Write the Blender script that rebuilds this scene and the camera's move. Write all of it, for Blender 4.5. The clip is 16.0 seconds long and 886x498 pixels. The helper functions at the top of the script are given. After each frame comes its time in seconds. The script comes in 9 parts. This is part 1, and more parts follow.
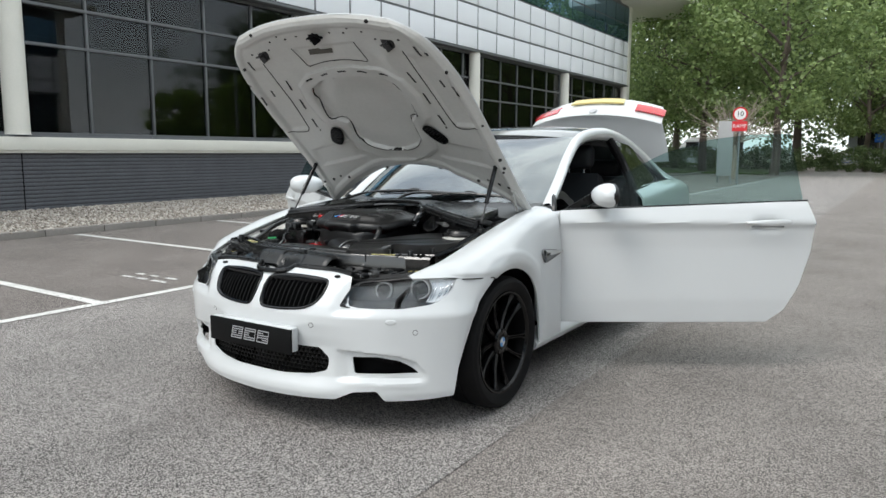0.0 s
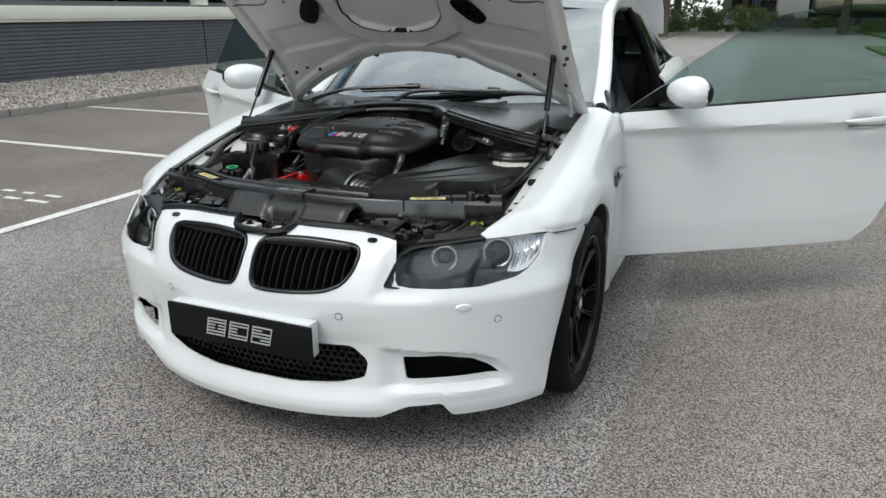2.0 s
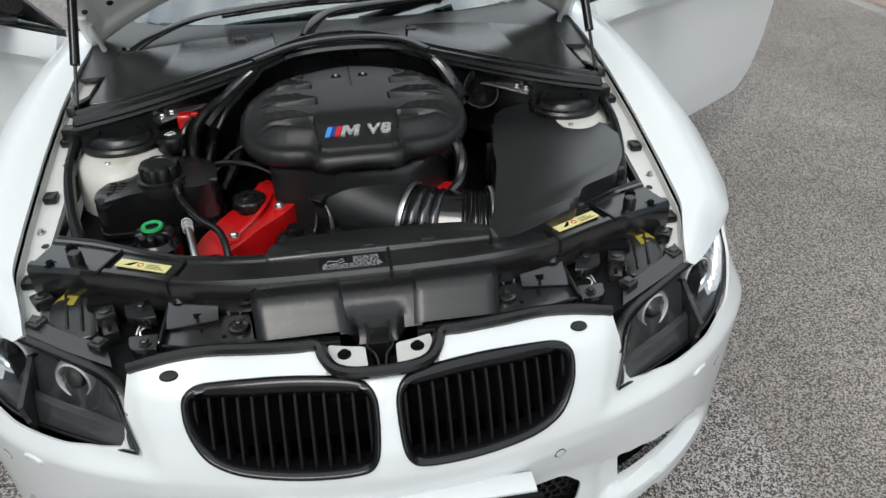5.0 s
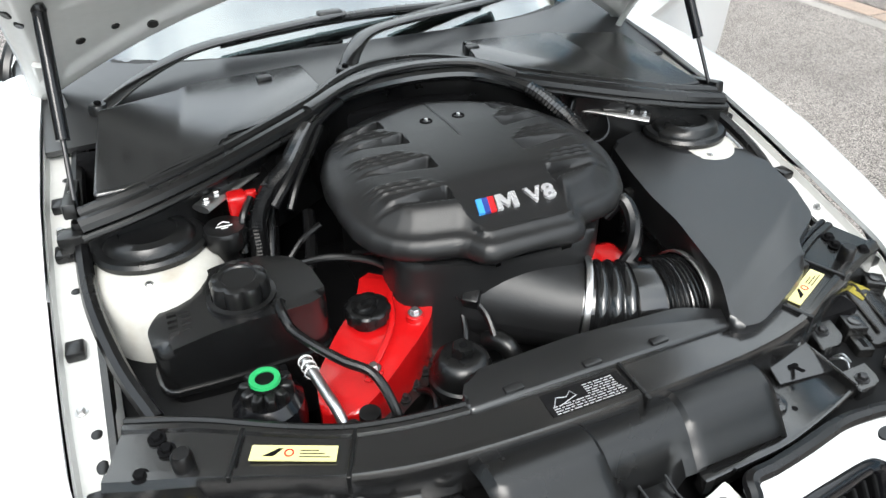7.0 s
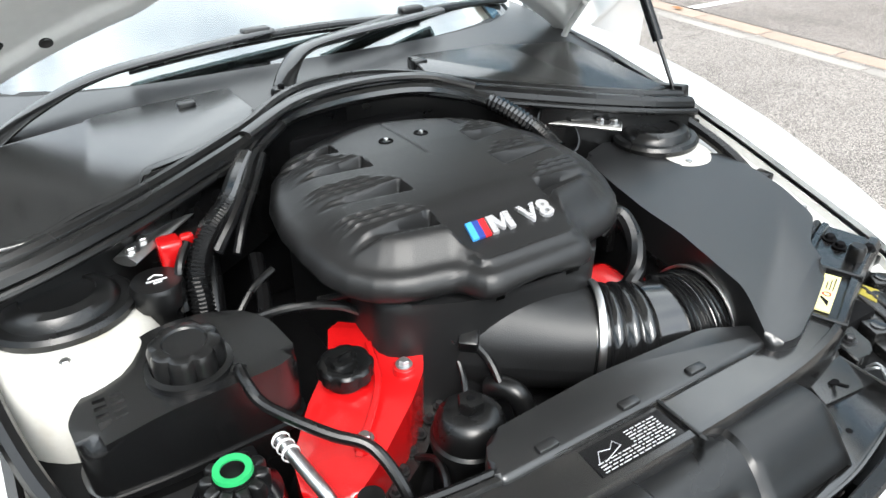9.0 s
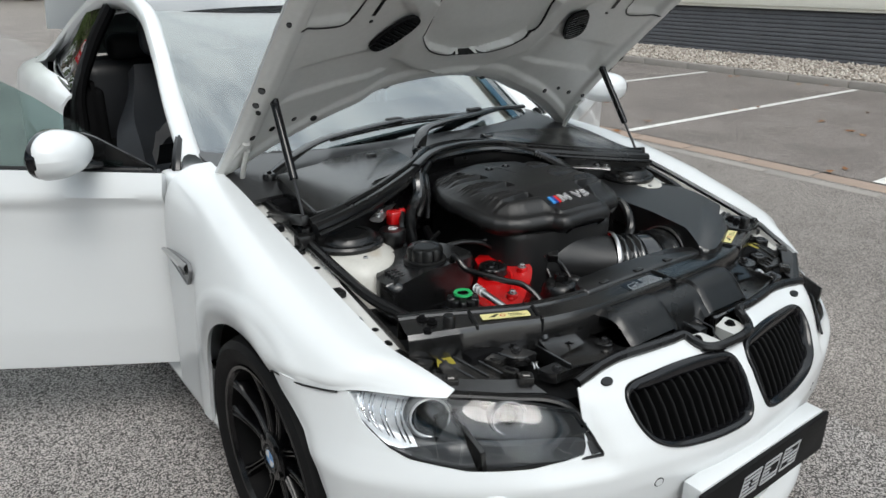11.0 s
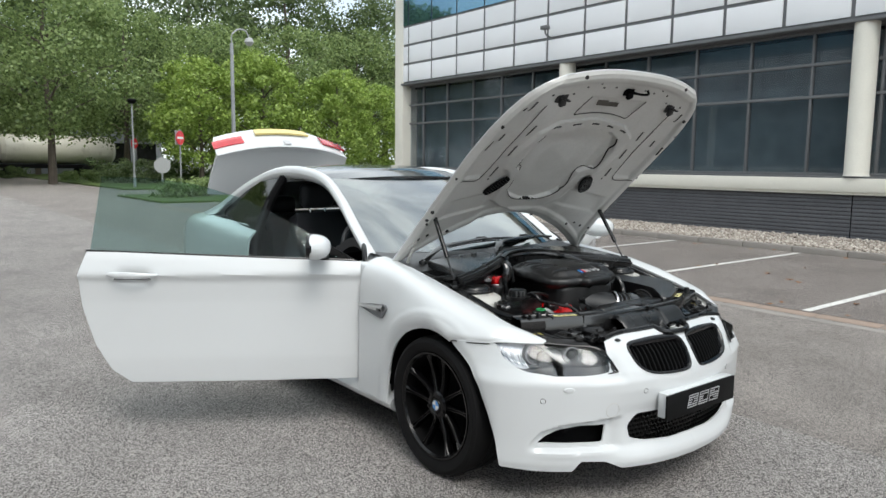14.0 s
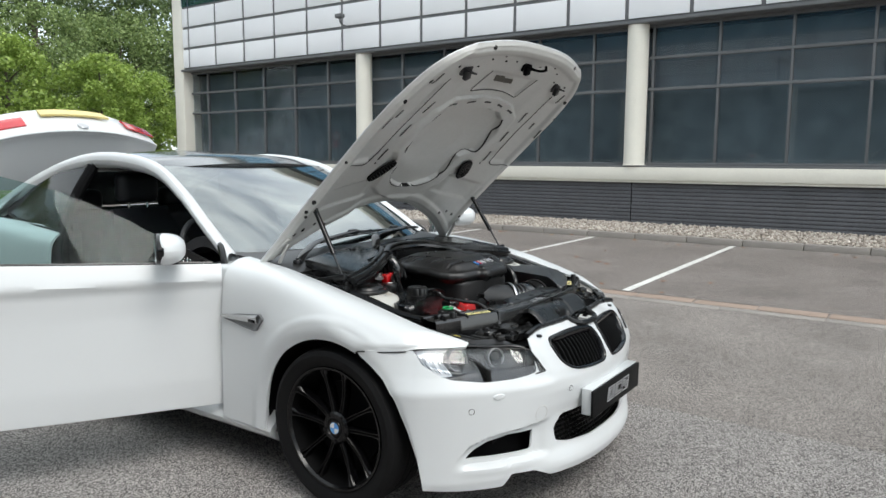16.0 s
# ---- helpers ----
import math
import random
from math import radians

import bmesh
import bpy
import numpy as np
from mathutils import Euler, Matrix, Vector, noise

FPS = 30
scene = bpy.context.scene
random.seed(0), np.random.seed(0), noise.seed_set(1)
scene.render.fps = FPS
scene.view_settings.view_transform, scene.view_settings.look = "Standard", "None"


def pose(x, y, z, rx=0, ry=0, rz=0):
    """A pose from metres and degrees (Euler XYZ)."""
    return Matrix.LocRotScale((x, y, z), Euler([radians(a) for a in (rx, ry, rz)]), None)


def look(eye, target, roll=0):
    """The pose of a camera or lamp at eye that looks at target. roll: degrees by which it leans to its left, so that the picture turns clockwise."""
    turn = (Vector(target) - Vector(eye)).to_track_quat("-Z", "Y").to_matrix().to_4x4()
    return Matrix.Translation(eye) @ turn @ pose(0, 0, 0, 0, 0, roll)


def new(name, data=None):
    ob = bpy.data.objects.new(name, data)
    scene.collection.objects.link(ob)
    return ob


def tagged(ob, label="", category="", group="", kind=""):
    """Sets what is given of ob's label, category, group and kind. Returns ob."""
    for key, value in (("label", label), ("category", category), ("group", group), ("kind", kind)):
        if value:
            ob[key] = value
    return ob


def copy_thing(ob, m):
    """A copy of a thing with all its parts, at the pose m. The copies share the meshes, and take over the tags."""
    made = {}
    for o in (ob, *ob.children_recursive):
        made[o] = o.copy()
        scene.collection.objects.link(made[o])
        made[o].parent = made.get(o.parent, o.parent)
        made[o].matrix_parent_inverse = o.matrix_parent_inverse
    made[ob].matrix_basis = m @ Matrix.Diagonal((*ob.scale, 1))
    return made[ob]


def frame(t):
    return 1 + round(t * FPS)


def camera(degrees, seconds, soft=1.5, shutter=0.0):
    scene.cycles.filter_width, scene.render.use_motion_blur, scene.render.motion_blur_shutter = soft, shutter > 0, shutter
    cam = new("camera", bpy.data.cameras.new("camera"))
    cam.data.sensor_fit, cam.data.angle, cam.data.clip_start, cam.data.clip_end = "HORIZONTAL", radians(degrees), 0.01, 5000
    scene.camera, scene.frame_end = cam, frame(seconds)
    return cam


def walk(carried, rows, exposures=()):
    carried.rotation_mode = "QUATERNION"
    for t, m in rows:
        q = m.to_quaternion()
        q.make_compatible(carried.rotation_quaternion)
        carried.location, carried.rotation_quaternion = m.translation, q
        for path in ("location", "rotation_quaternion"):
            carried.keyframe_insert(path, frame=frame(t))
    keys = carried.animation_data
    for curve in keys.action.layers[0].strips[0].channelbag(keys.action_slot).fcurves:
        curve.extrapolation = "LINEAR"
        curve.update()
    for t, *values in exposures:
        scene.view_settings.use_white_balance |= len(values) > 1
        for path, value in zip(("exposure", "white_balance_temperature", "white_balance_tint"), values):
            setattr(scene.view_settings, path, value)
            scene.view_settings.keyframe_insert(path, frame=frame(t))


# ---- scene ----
cam = camera(63.8, 16.0)
PATH = [
    (0, (2.477, -3.017, 1.254), (1.394, -1.358, 0.983), 0.2),
    (0.5, (2.259, -2.919, 1.262), (1.257, -1.239, 0.843), -0.0),
    (1, (2.0, -2.736, 1.279), (1.103, -1.028, 0.748), -0.2),
    (1.5, (1.674, -2.558, 1.302), (0.876, -0.832, 0.68), -0.1),
    (2, (1.359, -2.399, 1.334), (0.601, -0.659, 0.704), -0.3),
    (2.5, (1.095, -2.229, 1.37), (0.468, -0.467, 0.661), -0.6),
    (3, (0.828, -2.084, 1.449), (0.425, -0.377, 0.488), -0.6),
    (3.5, (0.581, -1.987, 1.518), (0.288, -0.304, 0.478), -1.0),
    (4, (0.36, -1.904, 1.558), (0.24, -0.202, 0.515), -1.0),
    (4.2, (0.293, -1.852, 1.568), (0.241, -0.152, 0.516), -1.2),
    (6.3, (-0.46, -1.268, 1.553), (0.123, 0.247, 0.385), 0.2),
    (6.5, (-0.478, -1.208, 1.549), (0.115, 0.305, 0.382), 0.2),
    (7, (-0.506, -1.035, 1.517), (0.152, 0.467, 0.372), 0.2),
    (7.5, (-0.502, -0.885, 1.462), (0.233, 0.588, 0.326), 0.3),
    (8, (-0.475, -0.781, 1.412), (0.323, 0.66, 0.279), 0.2),
    (8.2, (-0.471, -0.768, 1.402), (0.354, 0.666, 0.278), 0.1),
    (10.3, (-1.014, -1.189, 1.476), (0.032, 0.282, 0.614), 0.8),
    (10.5, (-1.128, -1.252, 1.492), (-0.058, 0.221, 0.665), 0.6),
    (11, (-1.419, -1.471, 1.486), (-0.294, 0.019, 0.769), 0.4),
    (11.5, (-1.722, -1.717, 1.521), (-0.57, -0.214, 0.878), 0.4),
    (12, (-2.011, -1.915, 1.537), (-0.847, -0.403, 0.939), 0.4),
    (12.5, (-2.275, -2.128, 1.542), (-1.094, -0.599, 1.026), 0.3),
    (13, (-2.499, -2.332, 1.518), (-1.298, -0.774, 1.157), 0.5),
    (13.5, (-2.683, -2.462, 1.477), (-1.473, -0.894, 1.202), 0.6),
    (14, (-2.836, -2.552, 1.447), (-1.607, -0.992, 1.212), 0.6),
    (14.5, (-2.92, -2.572, 1.4), (-1.629, -1.058, 1.197), 0.6),
    (15, (-2.933, -2.52, 1.377), (-1.578, -1.064, 1.172), 0.5),
    (15.5, (-2.908, -2.28, 1.365), (-1.454, -0.922, 1.157), 0.4),
    (16, (-2.869, -1.901, 1.391), (-1.233, -0.778, 1.144), 0.3),
]
walk(cam, [(t, look(eye, target, roll)) for t, eye, target, roll in PATH],
     [(0, 0.20), (1.5, 0.12), (4.2, -0.10), (6.3, 0.66), (7.0, 1.08), (8.2, 1.52), (10.3, 0.74), (11.2, 0.06), (12.5, 0.10), (16, 0.20)])

# ---- world and sun: bright broken overcast ----
world = bpy.data.worlds.new("overcast_sky")
scene.world = world
world.use_nodes = True
wn, wl = world.node_tree.nodes, world.node_tree.links
wn.clear()
w_out = wn.new("ShaderNodeOutputWorld")
w_bg = wn.new("ShaderNodeBackground")
w_sky = wn.new("ShaderNodeTexSky")
w_sky.sky_type = "NISHITA"
w_sky.sun_disc = False
w_sky.sun_elevation = radians(52)
w_sky.sun_rotation = radians(200)
w_sky.dust_density = 2.0
w_co = wn.new("ShaderNodeTexCoord")
w_map = wn.new("ShaderNodeMapping")
w_map.inputs["Scale"].default_value = (1.0, 1.0, 2.2)
w_no = wn.new("ShaderNodeTexNoise")
w_no.inputs["Scale"].default_value = 2.6
w_no.inputs["Detail"].default_value = 4
w_no.inputs["Roughness"].default_value = 0.5
w_ramp = wn.new("ShaderNodeValToRGB")
w_ramp.color_ramp.elements[0].position = 0.34
w_ramp.color_ramp.elements[0].color = (0.40, 0.40, 0.40, 1)
w_ramp.color_ramp.elements[1].position = 0.60
w_ramp.color_ramp.elements[1].color = (0.97, 0.97, 0.97, 1)
w_mix = wn.new("ShaderNodeMixRGB")
w_mix.inputs["Color2"].default_value = (9.2, 9.9, 10.1, 1)
wl.new(w_co.outputs["Generated"], w_map.inputs["Vector"])
wl.new(w_map.outputs["Vector"], w_no.inputs["Vector"])
wl.new(w_no.outputs["Fac"], w_ramp.inputs["Fac"])
wl.new(w_ramp.outputs["Color"], w_mix.inputs["Fac"])
wl.new(w_sky.outputs["Color"], w_mix.inputs["Color1"])
wl.new(w_mix.outputs["Color"], w_bg.inputs["Color"])
w_bg.inputs["Strength"].default_value = 0.155
wl.new(w_bg.outputs["Background"], w_out.inputs["Surface"])

sun_data = bpy.data.lights.new("sun", "SUN")
sun_data.energy = 1.5
sun_data.angle = radians(28)
sun_data.color = (1.0, 0.98, 0.94)
sun = new("sun", sun_data)
sun.matrix_world = look((0, 0, 30), (0 + 7.8, 0 + 21.5, 0))


# ---- building helpers ----
def catmull(pts, n):
    """n points along a smooth curve through pts."""
    pts = [Vector(p) for p in pts]
    m = len(pts) - 1
    out = []
    for k in range(n):
        f = k / (n - 1) * m
        i = min(int(f), m - 1)
        t = f - i
        p1, p2 = pts[i], pts[i + 1]
        p0 = pts[i - 1] if i else p1 * 2 - p2
        p3 = pts[i + 2] if i + 2 <= m else p2 * 2 - p1
        out.append(0.5 * ((2 * p1) + (p2 - p0) * t + (2 * p0 - 5 * p1 + 4 * p2 - p3) * t * t + (3 * p1 - p0 - 3 * p2 + p3) * t ** 3))
    return out


def lerp(a, b, t):
    return a + (b - a) * t


def interp(x, xs, ys):
    return float(np.interp(x, xs, ys))


def smooth(x, a, b):
    t = min(1.0, max(0.0, (x - a) / (b - a)))
    return t * t * (3 - 2 * t)


def loft(sections, nu, nv):
    """A grid of nu by nv points through sections of control points."""
    rows = [catmull(s, nv) for s in sections]
    cols = [catmull([r[j] for r in rows], nu) for j in range(nv)]
    return [[cols[j][i] for j in range(nv)] for i in range(nu)]


def sheet(grid, thick=0.0, flip=False):
    """A bmesh from a grid of points; thick: closed by a second skin that far behind."""
    bm = bmesh.new()
    nu, nv = len(grid), len(grid[0])
    top = [[bm.verts.new(p) for p in row] for row in grid]
    for i in range(nu - 1):
        for j in range(nv - 1):
            q = [top[i][j], top[i + 1][j], top[i + 1][j + 1], top[i][j + 1]]
            bm.faces.new(q[::-1] if flip else q)
    if thick:
        bm.normal_update()
        low = [[bm.verts.new(v.co - v.normal * thick) for v in row] for row in top]
        for i in range(nu - 1):
            for j in range(nv - 1):
                q = [low[i][j], low[i][j + 1], low[i + 1][j + 1], low[i + 1][j]]
                bm.faces.new(q[::-1] if flip else q)
        rim = [(i, 0) for i in range(nu)] + [(nu - 1, j) for j in range(1, nv)] + [(i, nv - 1) for i in range(nu - 2, -1, -1)] + [(0, j) for j in range(nv - 2, 0, -1)]
        for (a, b), (c, d) in zip(rim, rim[1:] + rim[:1]):
            q = [top[a][b], low[a][b], low[c][d], top[c][d]]
            bm.faces.new(q[::-1] if flip else q)
    return bm


def box(bm, lo, hi, bevel=0.0, seg=2, m=None):
    """A box from corner to corner, with rounded edges."""
    made = bmesh.ops.create_cube(bm, size=1.0)["verts"]
    c = [(a + b) / 2 for a, b in zip(lo, hi)]
    s = [abs(b - a) for a, b in zip(lo, hi)]
    bmesh.ops.transform(bm, matrix=Matrix.Translation(c) @ Matrix.Diagonal((*s, 1)), verts=made)
    if bevel:
        edges = list({e for v in made for e in v.link_edges})
        made = bmesh.ops.bevel(bm, geom=edges, offset=bevel, segments=seg, affect="EDGES", profile=0.5, clamp_overlap=True)["verts"]
        made = list({v for v in made})
    if m is not None:
        seen = set(made)
        todo = list(made)
        while todo:
            v = todo.pop()
            for e in v.link_edges:
                o = e.other_vert(v)
                if o not in seen:
                    seen.add(o)
                    todo.append(o)
        bmesh.ops.transform(bm, matrix=m, verts=list(seen))
    return bm


def tube(bm, pts, radius, sides=10, n=0, closed=False, taper=None, flat=1.0):
    """A round bar along a smooth curve through pts."""
    path = catmull(pts, n) if n else [Vector(p) for p in pts]
    rings = []
    up = Vector((0, 0, 1))
    for i, p in enumerate(path):
        a = path[max(i - 1, 0)] if not closed else path[i - 1]
        b = path[min(i + 1, len(path) - 1)] if not closed else path[(i + 1) % len(path)]
        d = (b - a).normalized()
        ref = up if abs(d.dot(up)) < 0.95 else Vector((1, 0, 0))
        s = d.cross(ref).normalized()
        u = s.cross(d).normalized()
        r = radius if taper is None else radius * lerp(1, taper, i / (len(path) - 1))
        rings.append([bm.verts.new(p + (s * math.cos(2 * math.pi * k / sides) + u * math.sin(2 * math.pi * k / sides) * flat) * r) for k in range(sides)])
    loop = list(zip(rings, rings[1:])) + ([(rings[-1], rings[0])] if closed else [])
    for ra, rb in loop:
        for k in range(sides):
            bm.faces.new((ra[k], ra[(k + 1) % sides], rb[(k + 1) % sides], rb[k]))
    if not closed:
        bm.faces.new(rings[0][::-1])
        bm.faces.new(rings[-1])
    return bm


def lathe(bm, profile, sides=32, m=None, a0=0.0, a1=2 * math.pi):
    """Turns (radius, height) pairs about z."""
    full = abs(a1 - a0 - 2 * math.pi) < 1e-6
    cnt = sides if full else sides + 1
    m = m or Matrix()
    cols = []
    for k in range(cnt):
        a = a0 + (a1 - a0) * k / sides
        cols.append([bm.verts.new(m @ Vector((r * math.cos(a), r * math.sin(a), h))) for r, h in profile])
    for k in range(sides):
        ca, cb = cols[k], cols[(k + 1) % cnt]
        for j in range(len(profile) - 1):
            if profile[j][0] < 1e-6 and profile[j + 1][0] < 1e-6:
                continue
            bm.faces.new((ca[j], cb[j], cb[j + 1], ca[j + 1]))
    bmesh.ops.remove_doubles(bm, verts=[v for c in cols for v in c], dist=1e-5)
    return bm


def prism(bm, outline, depth, m=None):
    """Extrudes an outline of (x, y) from z = 0 to depth."""
    m = m or Matrix()
    lo = [bm.verts.new(m @ Vector((x, y, 0))) for x, y in outline]
    hi = [bm.verts.new(m @ Vector((x, y, depth))) for x, y in outline]
    bm.faces.new(lo[::-1])
    bm.faces.new(hi)
    n = len(lo)
    for i in range(n):
        bm.faces.new((lo[i], lo[(i + 1) % n], hi[(i + 1) % n], hi[i]))
    return bm


def rounded(pts, r, n=4):
    """An outline with its corners rounded."""
    out = []
    for i, p in enumerate(pts):
        p = Vector(p)
        a, b = Vector(pts[i - 1]), Vector(pts[(i + 1) % len(pts)])
        da, db = (a - p), (b - p)
        k = min(r, da.length * 0.45, db.length * 0.45)
        s, e = p + da.normalized() * k, p + db.normalized() * k
        for j in range(n + 1):
            t = j / n
            out.append(tuple((1 - t) ** 2 * s + 2 * t * (1 - t) * p + t * t * e))
    return out


def mesh_of(name, bm, material, sharp=35):
    bmesh.ops.recalc_face_normals(bm, faces=bm.faces[:])
    me = bpy.data.meshes.new(name)
    bm.to_mesh(me)
    bm.free()
    if material:
        me.materials.append(material)
    me.polygons.foreach_set("use_smooth", [True] * len(me.polygons))
    me.set_sharp_from_angle(angle=radians(sharp))
    return me


def part(name, bm, material, parent=None, label="", sharp=35, raw=False):
    """Links a bmesh as one mesh object under a thing or a part."""
    ob = new(name, mesh_of(name, bm, material, sharp))
    if parent is not None:
        ob.parent = parent
    return tagged(ob, label) if label else ob


def thing(name, label, category, group="", kind="", m=None):
    ob = tagged(new(name), label, category, group, kind)
    ob.empty_display_size = 0.1
    if m is not None:
        ob.matrix_world = m
    return ob


def structure(name, bm, material, label, category="", parent=None, sharp=35):
    return tagged(part(name, bm, material, parent, sharp=sharp), label, category, kind="structure")


def mirror(bm, sgn):
    if sgn < 0:
        for v in bm.verts:
            v.co.x = -v.co.x
        bmesh.ops.reverse_faces(bm, faces=bm.faces[:])
    return bm


def carve(ob, cutters):
    """Cuts the closed meshes out of an object, for good."""
    for c in cutters:
        bmesh.ops.recalc_face_normals(c, faces=c.faces[:])
        me = bpy.data.meshes.new("cut")
        c.to_mesh(me)
        c.free()
        co = new("cut", me)
        mod = ob.modifiers.new("cut", "BOOLEAN")
        mod.operation, mod.solver, mod.object = "DIFFERENCE", "EXACT", co
        bpy.context.view_layer.update()
        done = bpy.data.meshes.new_from_object(ob.evaluated_get(bpy.context.evaluated_depsgraph_get()))
        ob.modifiers.clear()
        old = ob.data
        ob.data = done
        done.name = old.name
        bpy.data.meshes.remove(old)
        bpy.data.objects.remove(co)
        bpy.data.meshes.remove(me)
    ob.data.set_sharp_from_angle(angle=radians(30))
    return ob


# ---- materials ----
def material(name, colour, rough=0.5, metal=0.0, coat=0.0, vary=0.06, scale=8.0, fine=120.0, bump=0.0, bump_scale=200.0, spec=0.5, second=None, second_scale=1.5, second_amount=(0.45, 0.7)):
    """A surface of one base colour with variation at two scales, roughness wear and fine relief."""
    ma = bpy.data.materials.new(name)
    ma.use_nodes = True
    n, l = ma.node_tree.nodes, ma.node_tree.links
    b = n["Principled BSDF"]
    co = n.new("ShaderNodeTexCoord")
    big = n.new("ShaderNodeTexNoise")
    big.inputs["Scale"].default_value, big.inputs["Detail"].default_value = scale, 5
    small = n.new("ShaderNodeTexNoise")
    small.inputs["Scale"].default_value, small.inputs["Detail"].default_value = fine, 3
    l.new(co.outputs["Object"], big.inputs["Vector"])
    l.new(co.outputs["Object"], small.inputs["Vector"])
    add = n.new("ShaderNodeMath")
    add.operation = "ADD"
    l.new(big.outputs["Fac"], add.inputs[0])
    l.new(small.outputs["Fac"], add.inputs[1])
    rng = n.new("ShaderNodeMapRange")
    rng.inputs["From Min"].default_value, rng.inputs["From Max"].default_value = 0.6, 1.4
    rng.inputs["To Min"].default_value, rng.inputs["To Max"].default_value = 1 - vary, 1 + vary
    l.new(add.outputs[0], rng.inputs["Value"])
    mul = n.new("ShaderNodeVectorMath")
    mul.operation = "SCALE"
    mul.inputs[0].default_value = colour
    l.new(rng.outputs["Result"], mul.inputs["Scale"])
    last = mul.outputs["Vector"]
    if second:
        pat = n.new("ShaderNodeTexNoise")
        pat.inputs["Scale"].default_value, pat.inputs["Detail"].default_value = second_scale, 8
        l.new(co.outputs["Object"], pat.inputs["Vector"])
        ramp = n.new("ShaderNodeMapRange")
        ramp.inputs["From Min"].default_value, ramp.inputs["From Max"].default_value = second_amount
        l.new(pat.outputs["Fac"], ramp.inputs["Value"])
        mx = n.new("ShaderNodeMixRGB")
        mx.inputs["Color2"].default_value = (*second, 1)
        l.new(ramp.outputs["Result"], mx.inputs["Fac"])
        l.new(last, mx.inputs["Color1"])
        last = mx.outputs["Color"]
    l.new(last, b.inputs["Base Color"])
    rr = n.new("ShaderNodeMapRange")
    rr.inputs["To Min"].default_value, rr.inputs["To Max"].default_value = max(0.0, rough * 0.85), min(1.0, rough * 1.15)
    l.new(big.outputs["Fac"], rr.inputs["Value"])
    l.new(rr.outputs["Result"], b.inputs["Roughness"])
    b.inputs["Metallic"].default_value = metal
    b.inputs["Coat Weight"].default_value = coat
    b.inputs["Coat Roughness"].default_value = 0.07
    b.inputs["Specular IOR Level"].default_value = spec
    if bump:
        bs = n.new("ShaderNodeTexNoise")
        bs.inputs["Scale"].default_value, bs.inputs["Detail"].default_value = bump_scale, 3
        l.new(co.outputs["Object"], bs.inputs["Vector"])
        bn = n.new("ShaderNodeBump")
        bn.inputs["Strength"].default_value, bn.inputs["Distance"].default_value = bump, 0.002
        l.new(bs.outputs["Fac"], bn.inputs["Height"])
        l.new(bn.outputs["Normal"], b.inputs["Normal"])
    return ma


def glass(name, tint, rough=0.0, clear=0.85, base=0.01):
    """Thin pane: lets light straight through with a tint, and mirrors by Fresnel."""
    ma = bpy.data.materials.new(name)
    ma.use_nodes = True
    n, l = ma.node_tree.nodes, ma.node_tree.links
    n.clear()
    out = n.new("ShaderNodeOutputMaterial")
    tr = n.new("ShaderNodeBsdfTransparent")
    tr.inputs["Color"].default_value = (*tint, 1)
    gl = n.new("ShaderNodeBsdfGlossy")
    gl.inputs["Roughness"].default_value = rough
    lw = n.new("ShaderNodeLayerWeight")
    lw.inputs["Blend"].default_value = 0.5
    fr = n.new("ShaderNodeMath")
    fr.operation = "POWER"
    fr.inputs[1].default_value = 4.5
    l.new(lw.outputs["Facing"], fr.inputs[0])
    k = n.new("ShaderNodeMath")
    k.operation = "MULTIPLY_ADD"
    k.inputs[1].default_value, k.inputs[2].default_value = clear, base
    k.use_clamp = True
    mix = n.new("ShaderNodeMixShader")
    l.new(fr.outputs[0], k.inputs[0])
    l.new(k.outputs[0], mix.inputs["Fac"])
    l.new(tr.outputs["BSDF"], mix.inputs[1])
    l.new(gl.outputs["BSDF"], mix.inputs[2])
    l.new(mix.outputs["Shader"], out.inputs["Surface"])
    return ma


